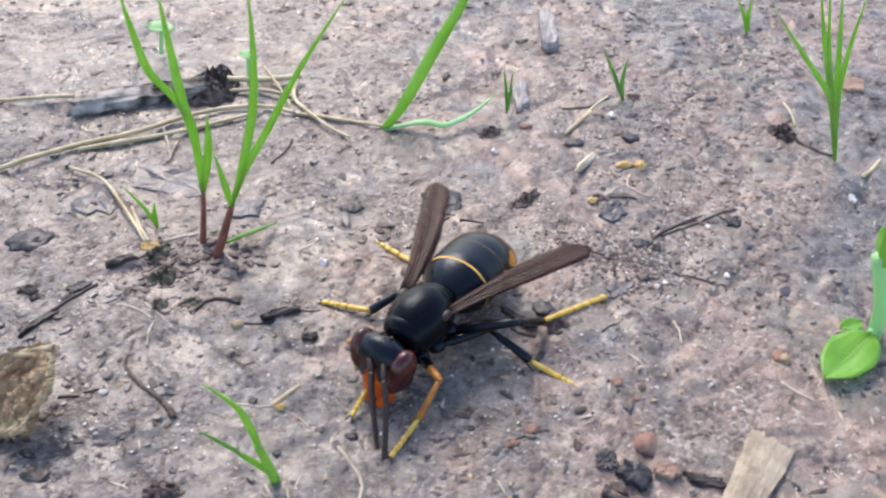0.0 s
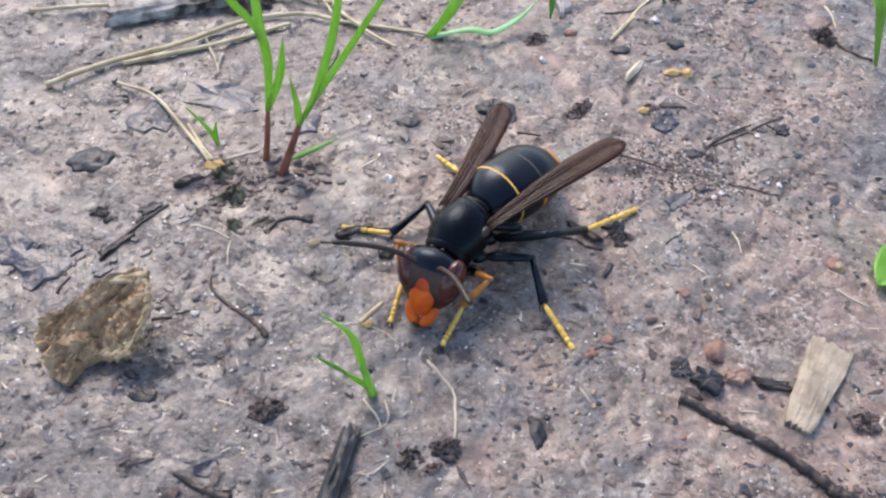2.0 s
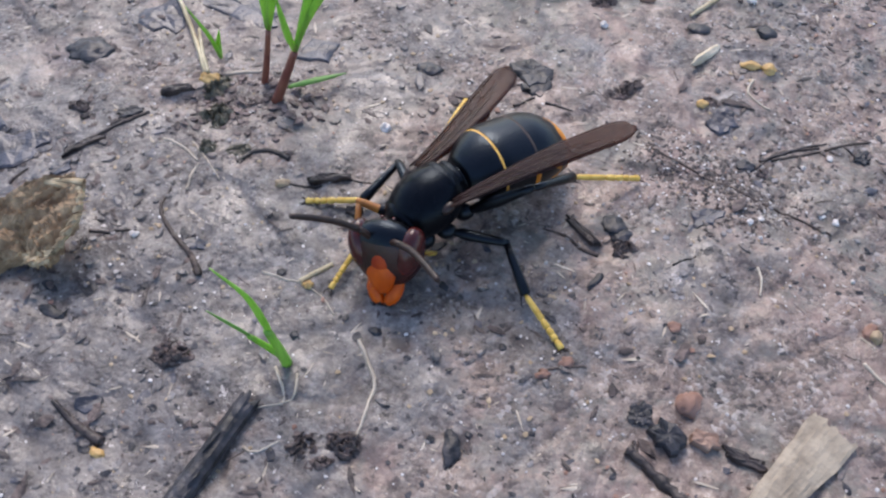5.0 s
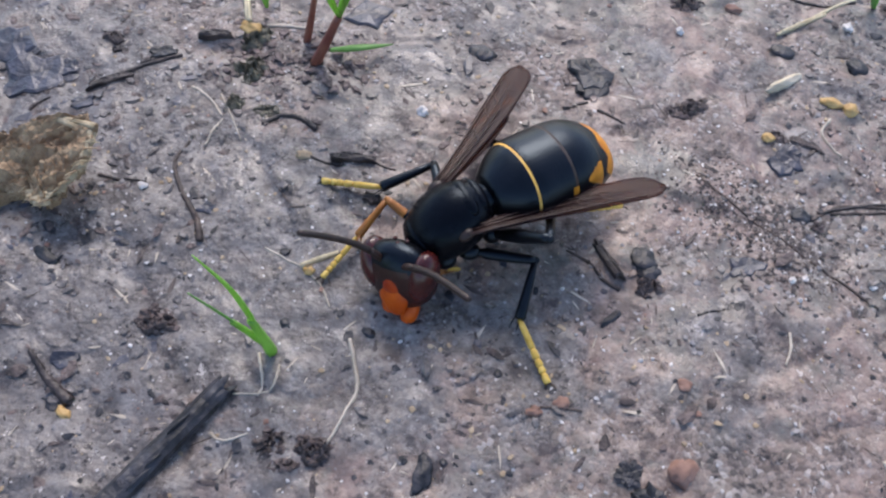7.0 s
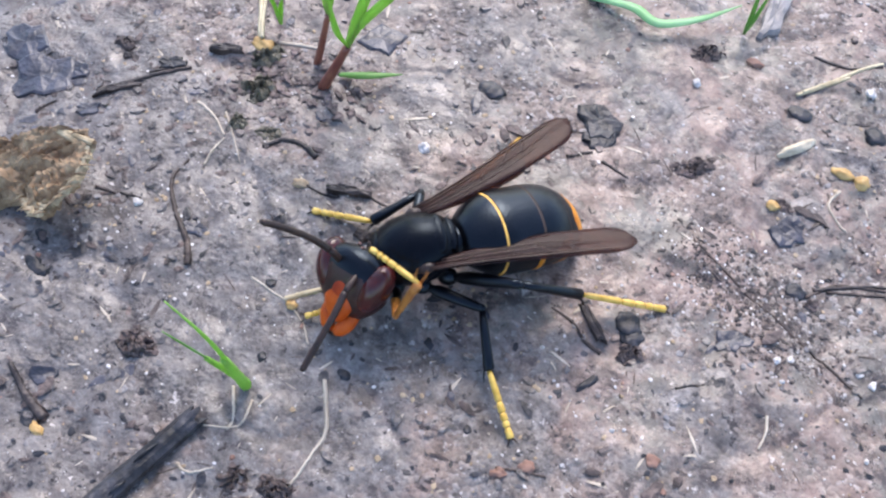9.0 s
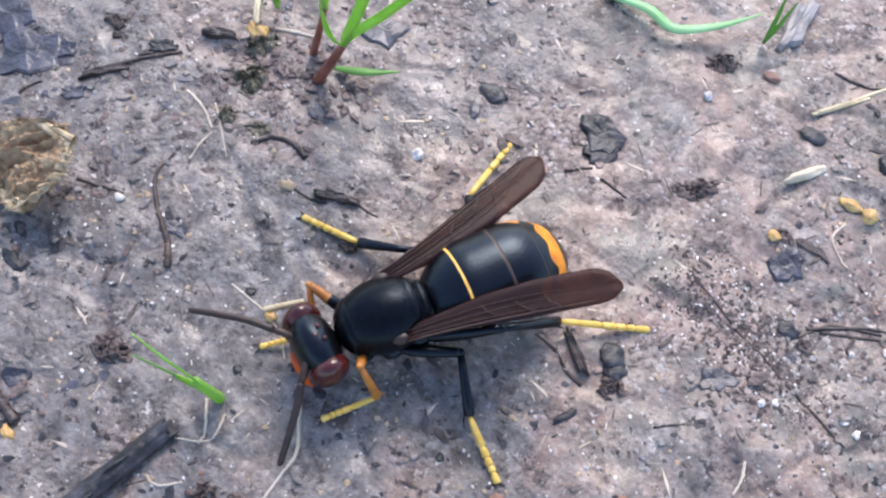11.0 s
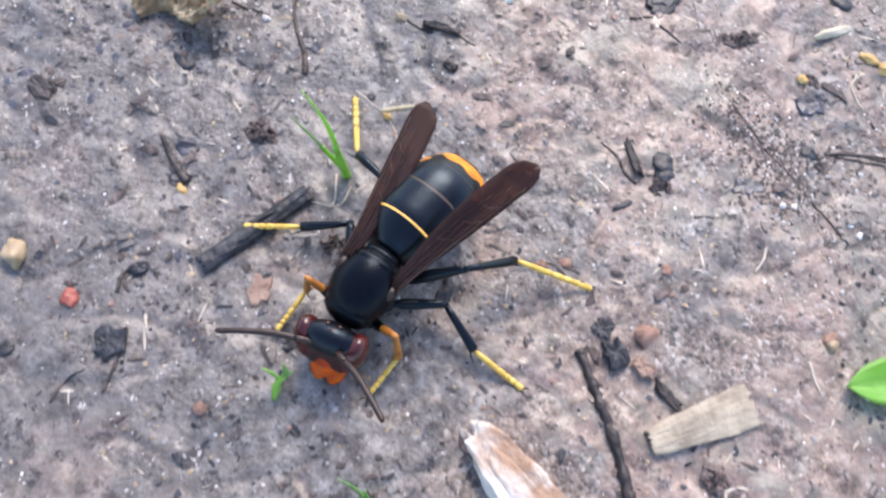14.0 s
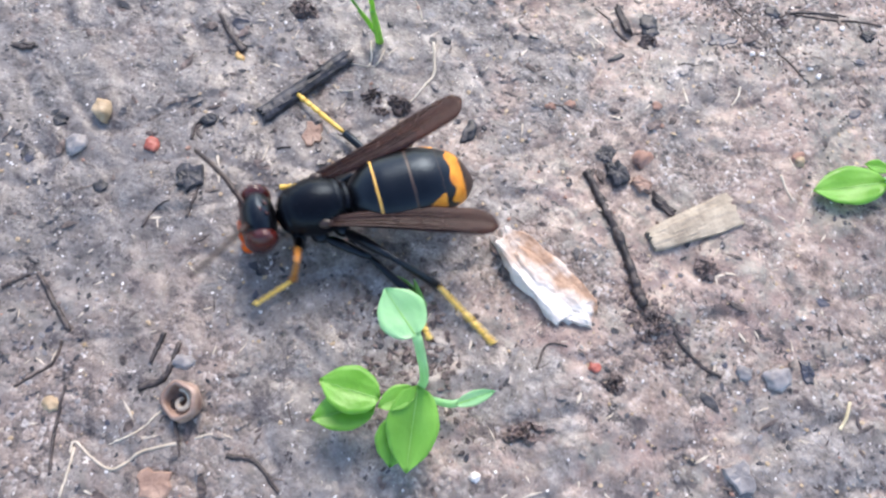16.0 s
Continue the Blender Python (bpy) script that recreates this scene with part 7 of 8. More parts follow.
    walk(MOVING["tibLF"], [
        at(0, 0, 4.1, 0, -71.5, 35, 22), at(0.5, 0, 4.1, 0, -77.8, 48.5, 26.7), at(1, -0, 4.1, 0, -71.8, 71.2, 69.4), at(1.5, -0, 4.1, -0, 32.5, 21.5, 171.6),
        at(2, 0, 4.1, 0, -30.6, 73.9, 93.3), at(2.5, 0, 4.1, -0, -97.9, 41, 29.8), at(2.75, 0, 4.1, 0, -99, -9.3, 18), at(3, -0, 4.1, 0, -83.8, -58.3, -2.8),
        at(3.25, 0, 4.1, 0, -123.4, -29.1, 9.2), at(3.5, 0, 4.1, 0, -152, 0, 0), at(4, 0, 4.1, 0, -152, 0, 0), at(4.5, 0, 4.1, 0, -152, 0, 0),
        at(5, 0, 4.1, 0, -152, 0, 0), at(5.5, 0, 4.1, 0, -152, 0, 0), at(6, 0, 4.1, 0, -152, 0, 0), at(6.5, 0, 4.1, 0, -152, 0, 0),
        at(7, 0, 4.1, 0, -152, 0, 0), at(7.5, 0, 4.1, 0, -152, 0, 0), at(8, 0, 4.1, 0, -152, 0, 0), at(8.5, 0, 4.1, 0, -152, 0, 0),
        at(8.75, 0, 4.1, 0, -116.4, -31.3, 3.8), at(9, 0, 4.1, -0, -59.9, -56.3, -23.8), at(9.5, 0, 4.1, -0, 67.4, -45.8, -157.5), at(10, 0, 4.1, 0, 65.1, -21.2, -163.4),
        at(10.5, 0, 4.1, 0, 59, -6.9, -171.7), at(11, 0, 4.1, -0, 53.5, 4, 175.8), at(11.5, 0, 4.1, 0, 55.6, 34, 167.3), at(12, -0, 4.1, 0, 23.9, 65.4, 142.6),
        at(12.5, 0, 4.1, 0, 39.1, -0.4, -179.8), at(13, 0, 4.1, 0, 38.7, 4.3, 177.3), at(13.25, 0, 4.1, 0, 45.1, 42.3, 154), at(13.5, -0, 4.1, 0, 1.5, 75.9, 88.5),
        at(14, 0, 4.1, 0, 60, 17.4, 172.1), at(14.5, 0, 4.1, -0, 53.6, 30.8, 165.5), at(15, 0, 4.1, -0, 44.5, 1.3, 179.4), at(15.5, 0, 4.1, 0, 39.2, -49.8, -167.4),
        at(15.75, 0, 4.1, 0, 53.2, -4.2, 174.6), at(16, 0, 4.1, 0, 54.5, 43, 164),
    ])
    walk(MOVING["tarLF"], [
        at(0, -2.37, 4.45, -2.95, -85.1, 28, -70.9), at(0.5, -2.85, 3.57, -2.46, -95.3, 22.6, -71.9), at(1, -2.31, 1.32, -1.16, -119, 18.7, -70.1), at(1.5, -1.21, 1.04, 1.9, 178.2, 37.5, -99.7),
        at(2, -3.16, 2.06, -0.53, -148, 32.7, -84), at(2.5, -1.88, 2.42, -2.84, -97.7, 39.9, -71.8), at(3, 3.23, 4.35, -1.98, -108.8, 30.2, -83.1), at(3.25, 1.62, 2.55, -1.88, -112.8, 11.5, -41.5),
        at(3.5, 0, 0.74, -1.78, -128, 0, 0), at(4, 0, 0.74, -1.78, -128, 0, 0), at(4.5, 0, 0.74, -1.78, -128, 0, 0), at(5, 0, 0.74, -1.78, -128, 0, 0),
        at(5.5, 0, 0.74, -1.78, -128, 0, 0), at(6, 0, 0.74, -1.78, -128, 0, 0), at(6.5, 0, 0.74, -1.78, -128, 0, 0), at(7, 0, 0.74, -1.78, -128, 0, 0),
        at(7.5, 0, 0.74, -1.78, -128, 0, 0), at(8, 0, 0.74, -1.78, -128, 0, 0), at(8.5, 0, 0.74, -1.78, -128, 0, 0), at(9, 3.27, 4.74, -1.83, -130.1, 3.3, -39.4),
        at(9.5, 2.88, 3.71, 2.45, -87, -16.2, -68.3), at(10, 1.65, 2.92, 3.21, -87.5, 12.2, -67.9), at(10.5, 0.67, 2.22, 3.23, -106.3, 47.6, -58.7), at(11, -0.38, 1.86, 3.05, -168.6, 62.3, -85.5),
        at(11.5, -2.18, 2.39, 2.6, -165.9, 38.1, -96.5), at(12, -3.22, 2.19, 0.64, -148.4, 27.4, -76.4), at(12.5, 0.03, 1.15, 2.39, -156.1, 37.1, -67.8), at(13, -0.32, 1.15, 2.37, 168.1, 48.5, -106.1),
        at(13.5, -3.79, 4.3, 0.02, -134.3, 22.1, -72.9), at(14, -1.24, 2.36, 3.14, -174.8, 40.3, -83.8), at(14.5, -2.08, 2.31, 2.63, 150.4, 35.8, -105.4), at(15, -0.09, 1.39, 2.66, -153.6, 36.2, -61.3),
        at(15.5, 2.43, 1.62, 1.55, 151.7, 18.5, -117.2), at(16, -2.64, 2.56, 2.26, -160.5, 40.6, -100.5),
    ])
    walk(MOVING["legRM"], [
        at(0, 1.9, 0.3, 2.5, 20.4, -73.1, -172.1), at(0.5, 1.9, 0.3, 2.5, -7.3, -63.8, -127.5), at(1, 1.9, 0.3, 2.5, -12.2, -65.7, -131.5), at(1.5, 1.9, 0.3, 2.5, 5.9, -73.1, -170.1),
        at(2, 1.9, 0.3, 2.5, -12.8, -55.8, -116.1), at(2.5, 1.9, 0.3, 2.5, -5.3, -2.8, -90.8), at(3, 1.9, 0.3, 2.5, -6.4, -9.8, -93), at(3.5, 1.9, 0.3, 2.5, -7.1, -14.1, -94.3),
        at(4, 1.9, 0.3, 2.5, -8.3, -19.7, -96.2), at(4.5, 1.9, 0.3, 2.5, -8.7, -27.1, -98.8), at(5, 1.9, 0.3, 2.5, -10.1, -32.9, -101.2), at(5.5, 1.9, 0.3, 2.5, -12.4, -36.8, -103),
        at(6, 1.9, 0.3, 2.5, -15.2, -39.4, -104.3), at(6.5, 1.9, 0.3, 2.5, -18.3, -41.1, -105.1), at(7, 1.9, 0.3, 2.5, -10.7, -30.4, -100.2), at(7.5, 1.9, 0.3, 2.5, -22.5, -47.1, -108.9),
        at(8, 1.9, 0.3, 2.5, -22.8, -49.3, -110.4), at(8.5, 1.9, 0.3, 2.5, -21.2, -45, -107.5), at(9, 1.9, 0.3, 2.5, -10.5, -37.4, -103.3), at(9.5, 1.9, 0.3, 2.5, -11.2, -51.5, -112.1),
        at(10, 1.9, 0.3, 2.5, -10.2, -59.8, -121), at(10.5, 1.9, 0.3, 2.5, -7.6, -64.8, -129.6), at(11, 1.9, 0.3, 2.5, -3.9, -67.9, -137.5), at(11.5, 1.9, 0.3, 2.5, 0.1, -69.7, -144.1),
        at(12, 1.9, 0.3, 2.5, -0.4, -71.6, -154.5), at(12.5, 1.9, 0.3, 2.5, -6.9, -71.4, -153.1), at(13, 1.9, 0.3, 2.5, -15.6, -63.7, -127.5), at(13.5, 1.9, 0.3, 2.5, -0.7, -72.8, -166.4),
        at(14, 1.9, 0.3, 2.5, -15.2, -66.4, -133.3), at(14.5, 1.9, 0.3, 2.5, -15.7, -62.4, -125.1), at(15, 1.9, 0.3, 2.5, -15.8, -66.6, -133.9), at(15.5, 1.9, 0.3, 2.5, -16.6, -67, -134.8),
        at(16, 1.9, 0.3, 2.5, 65.7, -62.2, 124.6),
    ])
    walk(MOVING["tibRM"], [
        at(0, -0, 5.2, 0, 45.2, 18.2, 141.7), at(0.5, 0, 5.2, 0, 52.1, 27, 145.6), at(1, 0, 5.2, 0, 50.1, 20.3, 146), at(1.5, 0, 5.2, -0, 50.4, 12.2, 128),
        at(2, -0, 5.2, -0, 52.6, 29.8, 147.1), at(2.5, 0, 5.2, 0, 3.3, 68, 87.3), at(3, 0, 5.2, 0, 15.2, 62.5, 124.1), at(3.5, 0, 5.2, 0, 21, 59.4, 130),
        at(4, -0, 5.2, 0, 23.8, 53.3, 138.9), at(4.5, 0, 5.2, 0, 34.3, 46.1, 147.2), at(5, -0, 5.2, 0, 41, 39.4, 151.6), at(5.5, -0, 5.2, 0, 45.3, 34.1, 153.4),
        at(6, -0, 5.2, -0, 48.8, 29.9, 154.2), at(6.5, 0, 5.2, 0, 51.9, 26.7, 154.4), at(7, -0, 5.2, -0, 59.4, 39.3, 151.5), at(7.5, 0, 5.2, 0, 47.8, 21.3, 154.9),
        at(8, -0, 5.2, 0, 52.7, 21.4, 153.3), at(8.5, -0, 5.2, -0, 42.3, 22.1, 155.9), at(9, 0, 5.2, 0, 30.9, 37, 152.3), at(9.5, -0, 5.2, 0, 39.1, 28.6, 154.2),
        at(10, -0, 5.2, 0, 45.1, 24.7, 152.6), at(10.5, 0, 5.2, 0, 50.4, 23.4, 148.9), at(11, -0, 5.2, -0, 55.1, 23.9, 143.1), at(11.5, -0, 5.2, 0, 58.7, 25.7, 134.9),
        at(12, -0, 5.2, -0, 56.2, 19.5, 127.5), at(12.5, 0, 5.2, -0, 57.9, 16.5, 119.6), at(13, 0, 5.2, -0, 60.4, 25.4, 135.1), at(13.5, -0, 5.2, 0, 55.3, 12, 103.4),
        at(14, 0, 5.2, -0, 62.8, 23.8, 127.1), at(14.5, -0, 5.2, 0, 36.2, 27.2, 45.1), at(15, 0, 5.2, -0, 64.5, 25.5, 115.7), at(15.5, 0, 5.2, 0, 57.8, 19.3, 134.4),
        at(16, 0, 5.2, -0, 16.8, 8.2, 143.6),
    ])
    walk(MOVING["tarRM"], [
        at(0, -2.93, 3.21, 3.24, 67.9, 12.9, 92.3), at(0.5, -3.09, 3.74, 3.37, 59.8, 10.9, 81), at(1, -2.78, 3.36, 3.45, 62.8, 7.2, 81.3), at(1.5, -2.89, 3.93, 3.62, 66.4, -13, 95.8),
        at(2, -3.17, 3.78, 3.31, 49.3, 24.5, 64.1), at(2.5, -4.77, 5.68, 0.1, 2.8, 0.2, 26.1), at(3, -4.46, 3.53, 0.58, 9.3, 2, 47.4), at(3.5, -4.38, 3.45, 0.87, 13.2, 4.6, 47.4),
        at(4, -4.06, 2.91, 1.16, 19.3, 4.6, 56), at(4.5, -3.79, 2.93, 1.88, 26.8, 7.7, 59), at(5, -3.48, 2.97, 2.43, 33.8, 9, 61.5), at(5.5, -3.22, 3.04, 2.83, 40, 8.4, 63.2),
        at(6, -3, 3.14, 3.13, 45.1, 7.1, 64.3), at(6.5, -2.81, 3.26, 3.38, 49.2, 5.4, 64.6), at(7, -3.47, 4.3, 3.2, 38.6, 6.1, 62.6), at(7.5, -2.54, 2.83, 3.32, 56.9, -1.7, 71.9),
        at(8, -2.55, 3.23, 3.55, 58.4, -3, 73.8), at(8.5, -2.56, 2.45, 2.99, 55.4, -2.5, 72.3), at(9, -3.23, 2.24, 1.97, 37.5, -1.4, 78.3), at(9.5, -2.93, 2.48, 2.66, 50.3, -2.9, 83.5),
        at(10, -2.82, 2.85, 3.09, 57.5, -4.7, 86.8), at(10.5, -2.84, 3.34, 3.39, 61.4, -5.2, 88.9), at(11, -2.92, 3.96, 3.6, 63.7, -4.2, 90.1), at(11.5, -3.02, 4.7, 3.69, 64.9, -1.6, 90.7),
        at(12, -2.93, 4.63, 3.76, 66.1, -4.3, 91.3), at(12.5, -2.79, 4.94, 3.9, 61.7, 3.6, 86.5), at(13, -2.94, 4.79, 3.77, 58.7, 17.6, 73.9), at(13.5, -2.85, 5.37, 3.86, 54, 19.2, 83.6),
        at(14, -2.79, 5.25, 3.9, 63, -0.2, 83.6), at(14.5, -1.82, 8.85, 2.52, 47.9, 18.4, 72.4), at(15, -2.67, 5.98, 3.91, 50, 29.6, 69.7), at(15.5, -2.77, 4.37, 3.83, 66, -9.7, 87),
        at(16, -2.88, 1.62, 1.37, 58.5, -64.8, 140.2),
    ])
    walk(MOVING["legLM"], [
        at(0, -1.9, 0.3, 2.5, 8.1, 71.6, 154.6), at(0.5, -1.9, 0.3, 2.5, -8.2, 62.2, 124.8), at(1, -1.9, 0.3, 2.5, -12.1, 54, 114.4), at(1.5, -1.9, 0.3, 2.5, -9.5, 47.3, 109),
        at(2, -1.9, 0.3, 2.5, -10.8, 52.5, 113), at(2.5, -1.9, 0.3, 2.5, -12.8, 63.8, 127.5), at(3, -1.9, 0.3, 2.5, -11.9, 52.1, 112.7), at(3.5, -1.9, 0.3, 2.5, -11.5, 48.6, 109.9),
        at(4, -1.9, 0.3, 2.5, -12.1, 53.1, 113.5), at(4.5, -1.9, 0.3, 2.5, -14.1, 53.3, 113.7), at(5, -1.9, 0.3, 2.5, -16.5, 52, 112.6), at(5.5, -1.9, 0.3, 2.5, -19, 49.8, 110.8),
        at(6, -1.9, 0.3, 2.5, -21.5, 47.2, 108.9), at(6.5, -1.9, 0.3, 2.5, -22.7, 45.5, 107.8), at(7, -1.9, 0.3, 2.5, -29.8, 54.5, 114.9), at(7.5, -1.9, 0.3, 2.5, -21.9, 45.8, 108),
        at(8, -1.9, 0.3, 2.5, -25.7, 50.2, 111.1), at(8.5, -1.9, 0.3, 2.5, -22.9, 51.4, 112.1), at(9, -1.9, 0.3, 2.5, -11.2, 66.3, 133.2), at(9.5, -1.9, 0.3, 2.5, -7.6, 68.8, 140.7),
        at(10, -1.9, 0.3, 2.5, -2.7, 70.7, 148.8), at(10.5, -1.9, 0.3, 2.5, 3.4, 72, 157.7), at(11, -1.9, 0.3, 2.5, 10.4, 72.9, 166.8), at(11.5, -1.9, 0.3, 2.5, 17.7, 73.3, 175.8),
        at(12, -1.9, 0.3, 2.5, -11, 58.5, 119.3), at(12.5, -1.9, 0.3, 2.5, -14.3, 63, 126.1), at(13, -1.9, 0.3, 2.5, -12, 69.1, 141.9), at(13.5, -1.9, 0.3, 2.5, 7.2, 73.3, 178.4),
        at(14, -1.9, 0.3, 2.5, -14, 51.8, 112.4), at(14.5, -1.9, 0.3, 2.5, -15.6, 64.2, 128.3), at(15, -1.9, 0.3, 2.5, -16.9, 64.1, 128.2), at(15.5, -1.9, 0.3, 2.5, -14.2, 52.5, 113),
        at(16, -1.9, 0.3, 2.5, -9.2, 67, 134.9),
    ])
    walk(MOVING["tibLM"], [
        at(0, -0, 5.2, -0, 42.8, -31.5, -75.1), at(0.5, -0, 5.2, -0, 53, -43.6, -85.1), at(1, 0, 5.2, -0, 67.5, -41.6, -128.8), at(1.5, 0, 5.2, 0, 70.3, -48.2, -129.6),
        at(2, -0, 5.2, 0, 69.5, -42.3, -132.7), at(2.5, 0, 5.2, -0, 55.8, -24.5, -142.2), at(3, 0, 5.2, -0, 60.9, -49.9, -99), at(3.5, -0, 5.2, -0, 51.8, -52.6, -83.7),
        at(4, 0, 5.2, 0, 36.9, -44.1, -56.6), at(4.5, 0, 5.2, 0, 55.7, -47.1, -84.9), at(5, -0, 5.2, 0, 66, -44.8, -104.3), at(5.5, 0, 5.2, -0, 69.5, -41.4, -116.1),
        at(6, 0, 5.2, 0, 69.1, -38.3, -123.5), at(6.5, 0, 5.2, -0, 70.4, -34.3, -133.3), at(7, 0, 5.2, -0, 61.3, -22.1, -136.4), at(7.5, 0, 5.2, -0, 71.7, -38.1, -125.3),
        at(8, -0, 5.2, -0, 63.7, -28.2, -136), at(8.5, -0, 5.2, 0, 71.1, -37.9, -109.8), at(9, 0, 5.2, -0, 56.5, -33, -87.5), at(9.5, 0, 5.2, -0, 57.9, -29.7, -95),
        at(10, -0, 5.2, 0, 57.3, -26.7, -99.4), at(10.5, 0, 5.2, -0, 55.8, -24.3, -101.6), at(11, 0, 5.2, -0, 53.7, -22.5, -102.3), at(11.5, 0, 5.2, 0, 51.4, -21.3, -101.9),
        at(12, 0, 5.2, -0, 50.5, -45, -78.4), at(12.5, 0, 5.2, -0, 65.6, -34.8, -109.5), at(13, 0, 5.2, 0, 61.3, -21.1, -121.1), at(13.5, 0, 5.2, 0, 49.7, -7.5, -121.3),
        at(14, -0, 5.2, -0, 64.6, -47.4, -104.7), at(14.5, -0, 5.2, -0, 58.1, -33.1, -86.2), at(15, 0, 5.2, 0, 63.2, -25.4, -130.3), at(15.5, -0, 5.2, 0, 34.6, -39.8, -49.4),
        at(16, 0, 5.2, 0, 10.9, -12.3, -19.2),
    ])
    walk(MOVING["tarLM"], [
        at(0, 2.96, 7.75, 2.78, 62.3, -32.8, -80.4), at(0.5, 2.65, 8.08, 2.77, 36.2, -48.9, -49.2), at(1, 3.27, 6.34, 3.32, 44.4, -29.8, -57.6), at(1.5, 3.39, 6.76, 3.01, 45.4, -12.7, -69.6),
        at(2, 3.29, 6.29, 3.32, 48.3, -18.5, -67.4), at(2.5, 2.96, 4.08, 3.61, 60.1, -14.4, -76.7), at(3, 2.8, 8, 2.71, 39.2, -31.7, -53.2), at(3.5, 2.62, 8.51, 2.29, 32.8, -33.2, -46.2),
        at(4, 2.1, 8.99, 2.07, 33.4, -36.1, -49), at(4.5, 2.44, 8.33, 2.7, 37.1, -32.5, -52.7), at(5, 2.65, 7.71, 3.11, 39.8, -28.5, -54), at(5.5, 2.82, 7.13, 3.37, 42.5, -24.5, -54.2),
        at(6, 2.96, 6.57, 3.52, 45.4, -20.4, -53.6), at(6.5, 2.92, 5.95, 3.74, 45.9, -17.5, -53.8), at(7, 2.74, 4.63, 3.9, 51.5, -17.5, -59.9), at(7.5, 2.86, 6.62, 3.59, 46.8, -16.4, -55.6),
        at(8, 2.94, 5.09, 3.79, 50.1, -18.3, -56.6), at(8.5, 2.41, 7.3, 3.58, 35.7, -28.2, -50.6), at(9, 2.55, 7.5, 3.36, 48.2, -34.4, -68.1), at(9.5, 2.72, 6.98, 3.53, 52.6, -32, -73.2),
        at(10, 2.85, 6.57, 3.61, 55.9, -29.8, -77.5), at(10.5, 2.97, 6.26, 3.62, 58.7, -28, -81.2), at(11, 3.09, 6.04, 3.57, 61.1, -26.5, -84.5), at(11.5, 3.21, 5.92, 3.49, 63.1, -25.4, -87.4),
        at(12, 2.47, 8.38, 2.62, 18.2, -53.4, -29.8), at(12.5, 2.7, 6.89, 3.59, 49.9, -28.5, -67.4), at(13, 2.76, 5.3, 3.93, 58.1, -16.3, -79.2), at(13.5, 2.9, 4, 3.63, 62.6, 8.4, -94.7),
        at(14, 2.8, 7.76, 2.93, 36.4, -34, -48.9), at(14.5, 2.38, 7.59, 3.42, 41.3, -37.6, -61.7), at(15, 2.84, 5.2, 3.87, 58.5, -15, -74.9), at(15.5, 1.86, 9.09, 2.1, 25.2, -39.8, -41.8),
        at(16, 1.37, 9.71, 0.89, 49.3, -42.7, -63.4),
    ])
    walk(MOVING["legRH"], [
        at(0, 1.8, -1.9, 2.6, -12.8, -0, 161.1), at(0.5, 1.8, -1.9, 2.6, -19.3, -0.7, 172.5), at(1, 1.8, -1.9, 2.6, -26.3, 0.7, -175.8), at(1.5, 1.8, -1.9, 2.6, -26.2, -4.2, 155.7),
        at(2, 1.8, -1.9, 2.6, -23.7, -7.3, 133.3), at(2.5, 1.8, -1.9, 2.6, -25, -3.9, 157.4), at(3, 1.8, -1.9, 2.6, -23.6, -3.9, 157.2), at(3.5, 1.8, -1.9, 2.6, -24.2, -3.3, 161.1),
        at(4, 1.8, -1.9, 2.6, -25, -1.3, 172.4), at(4.5, 1.8, -1.9, 2.6, -26.6, -2.1, 171.2), at(5, 1.8, -1.9, 2.6, -28.5, -3.2, 169.2), at(5.5, 1.8, -1.9, 2.6, -27, -4.5, 167.3),
        at(6, 1.8, -1.9, 2.6, -25.4, -6.1, 165.2), at(6.5, 1.8, -1.9, 2.6, -23.6, -7.9, 163.5), at(7, 1.8, -1.9, 2.6, -23.1, 2, -175.8), at(7.5, 1.8, -1.9, 2.6, -0.4, -14.1, 147.5),
        at(8, 1.8, -1.9, 2.6, -1.5, -6, 166.6), at(8.5, 1.8, -1.9, 2.6, -1.7, -5.6, 167.2), at(9, 1.8, -1.9, 2.6, -1.3, -0.7, 175.9), at(9.5, 1.8, -1.9, 2.6, -0.5, -0.4, 177.3),
        at(10, 1.8, -1.9, 2.6, -0.1, -0, 179.7), at(10.5, 1.8, -1.9, 2.6, -0.1, 0.4, -176.8), at(11, 1.8, -1.9, 2.6, -0.5, 0.7, -172.4), at(11.5, 1.8, -1.9, 2.6, -1.7, 0.9, -166.3),
        at(12, 1.8, -1.9, 2.6, -0.9, 0.4, -177.3), at(12.5, 1.8, -1.9, 2.6, -2.9, 1.1, -174.8), at(13, 1.8, -1.9, 2.6, -2.5, 0.1, -179.7), at(13.5, 1.8, -1.9, 2.6, -3.2, 0.5, -177.9),
        at(14, 1.8, -1.9, 2.6, -2.8, 0.4, -178.4), at(14.5, 1.8, -1.9, 2.6, -15.8, 10.1, -131), at(15, 1.8, -1.9, 2.6, -25.6, 11.2, -125.7), at(15.5, 1.8, -1.9, 2.6, -30.1, 5.2, -158.6),
        at(16, 1.8, -1.9, 2.6, -15.2, 0.7, -158.3),
    ])
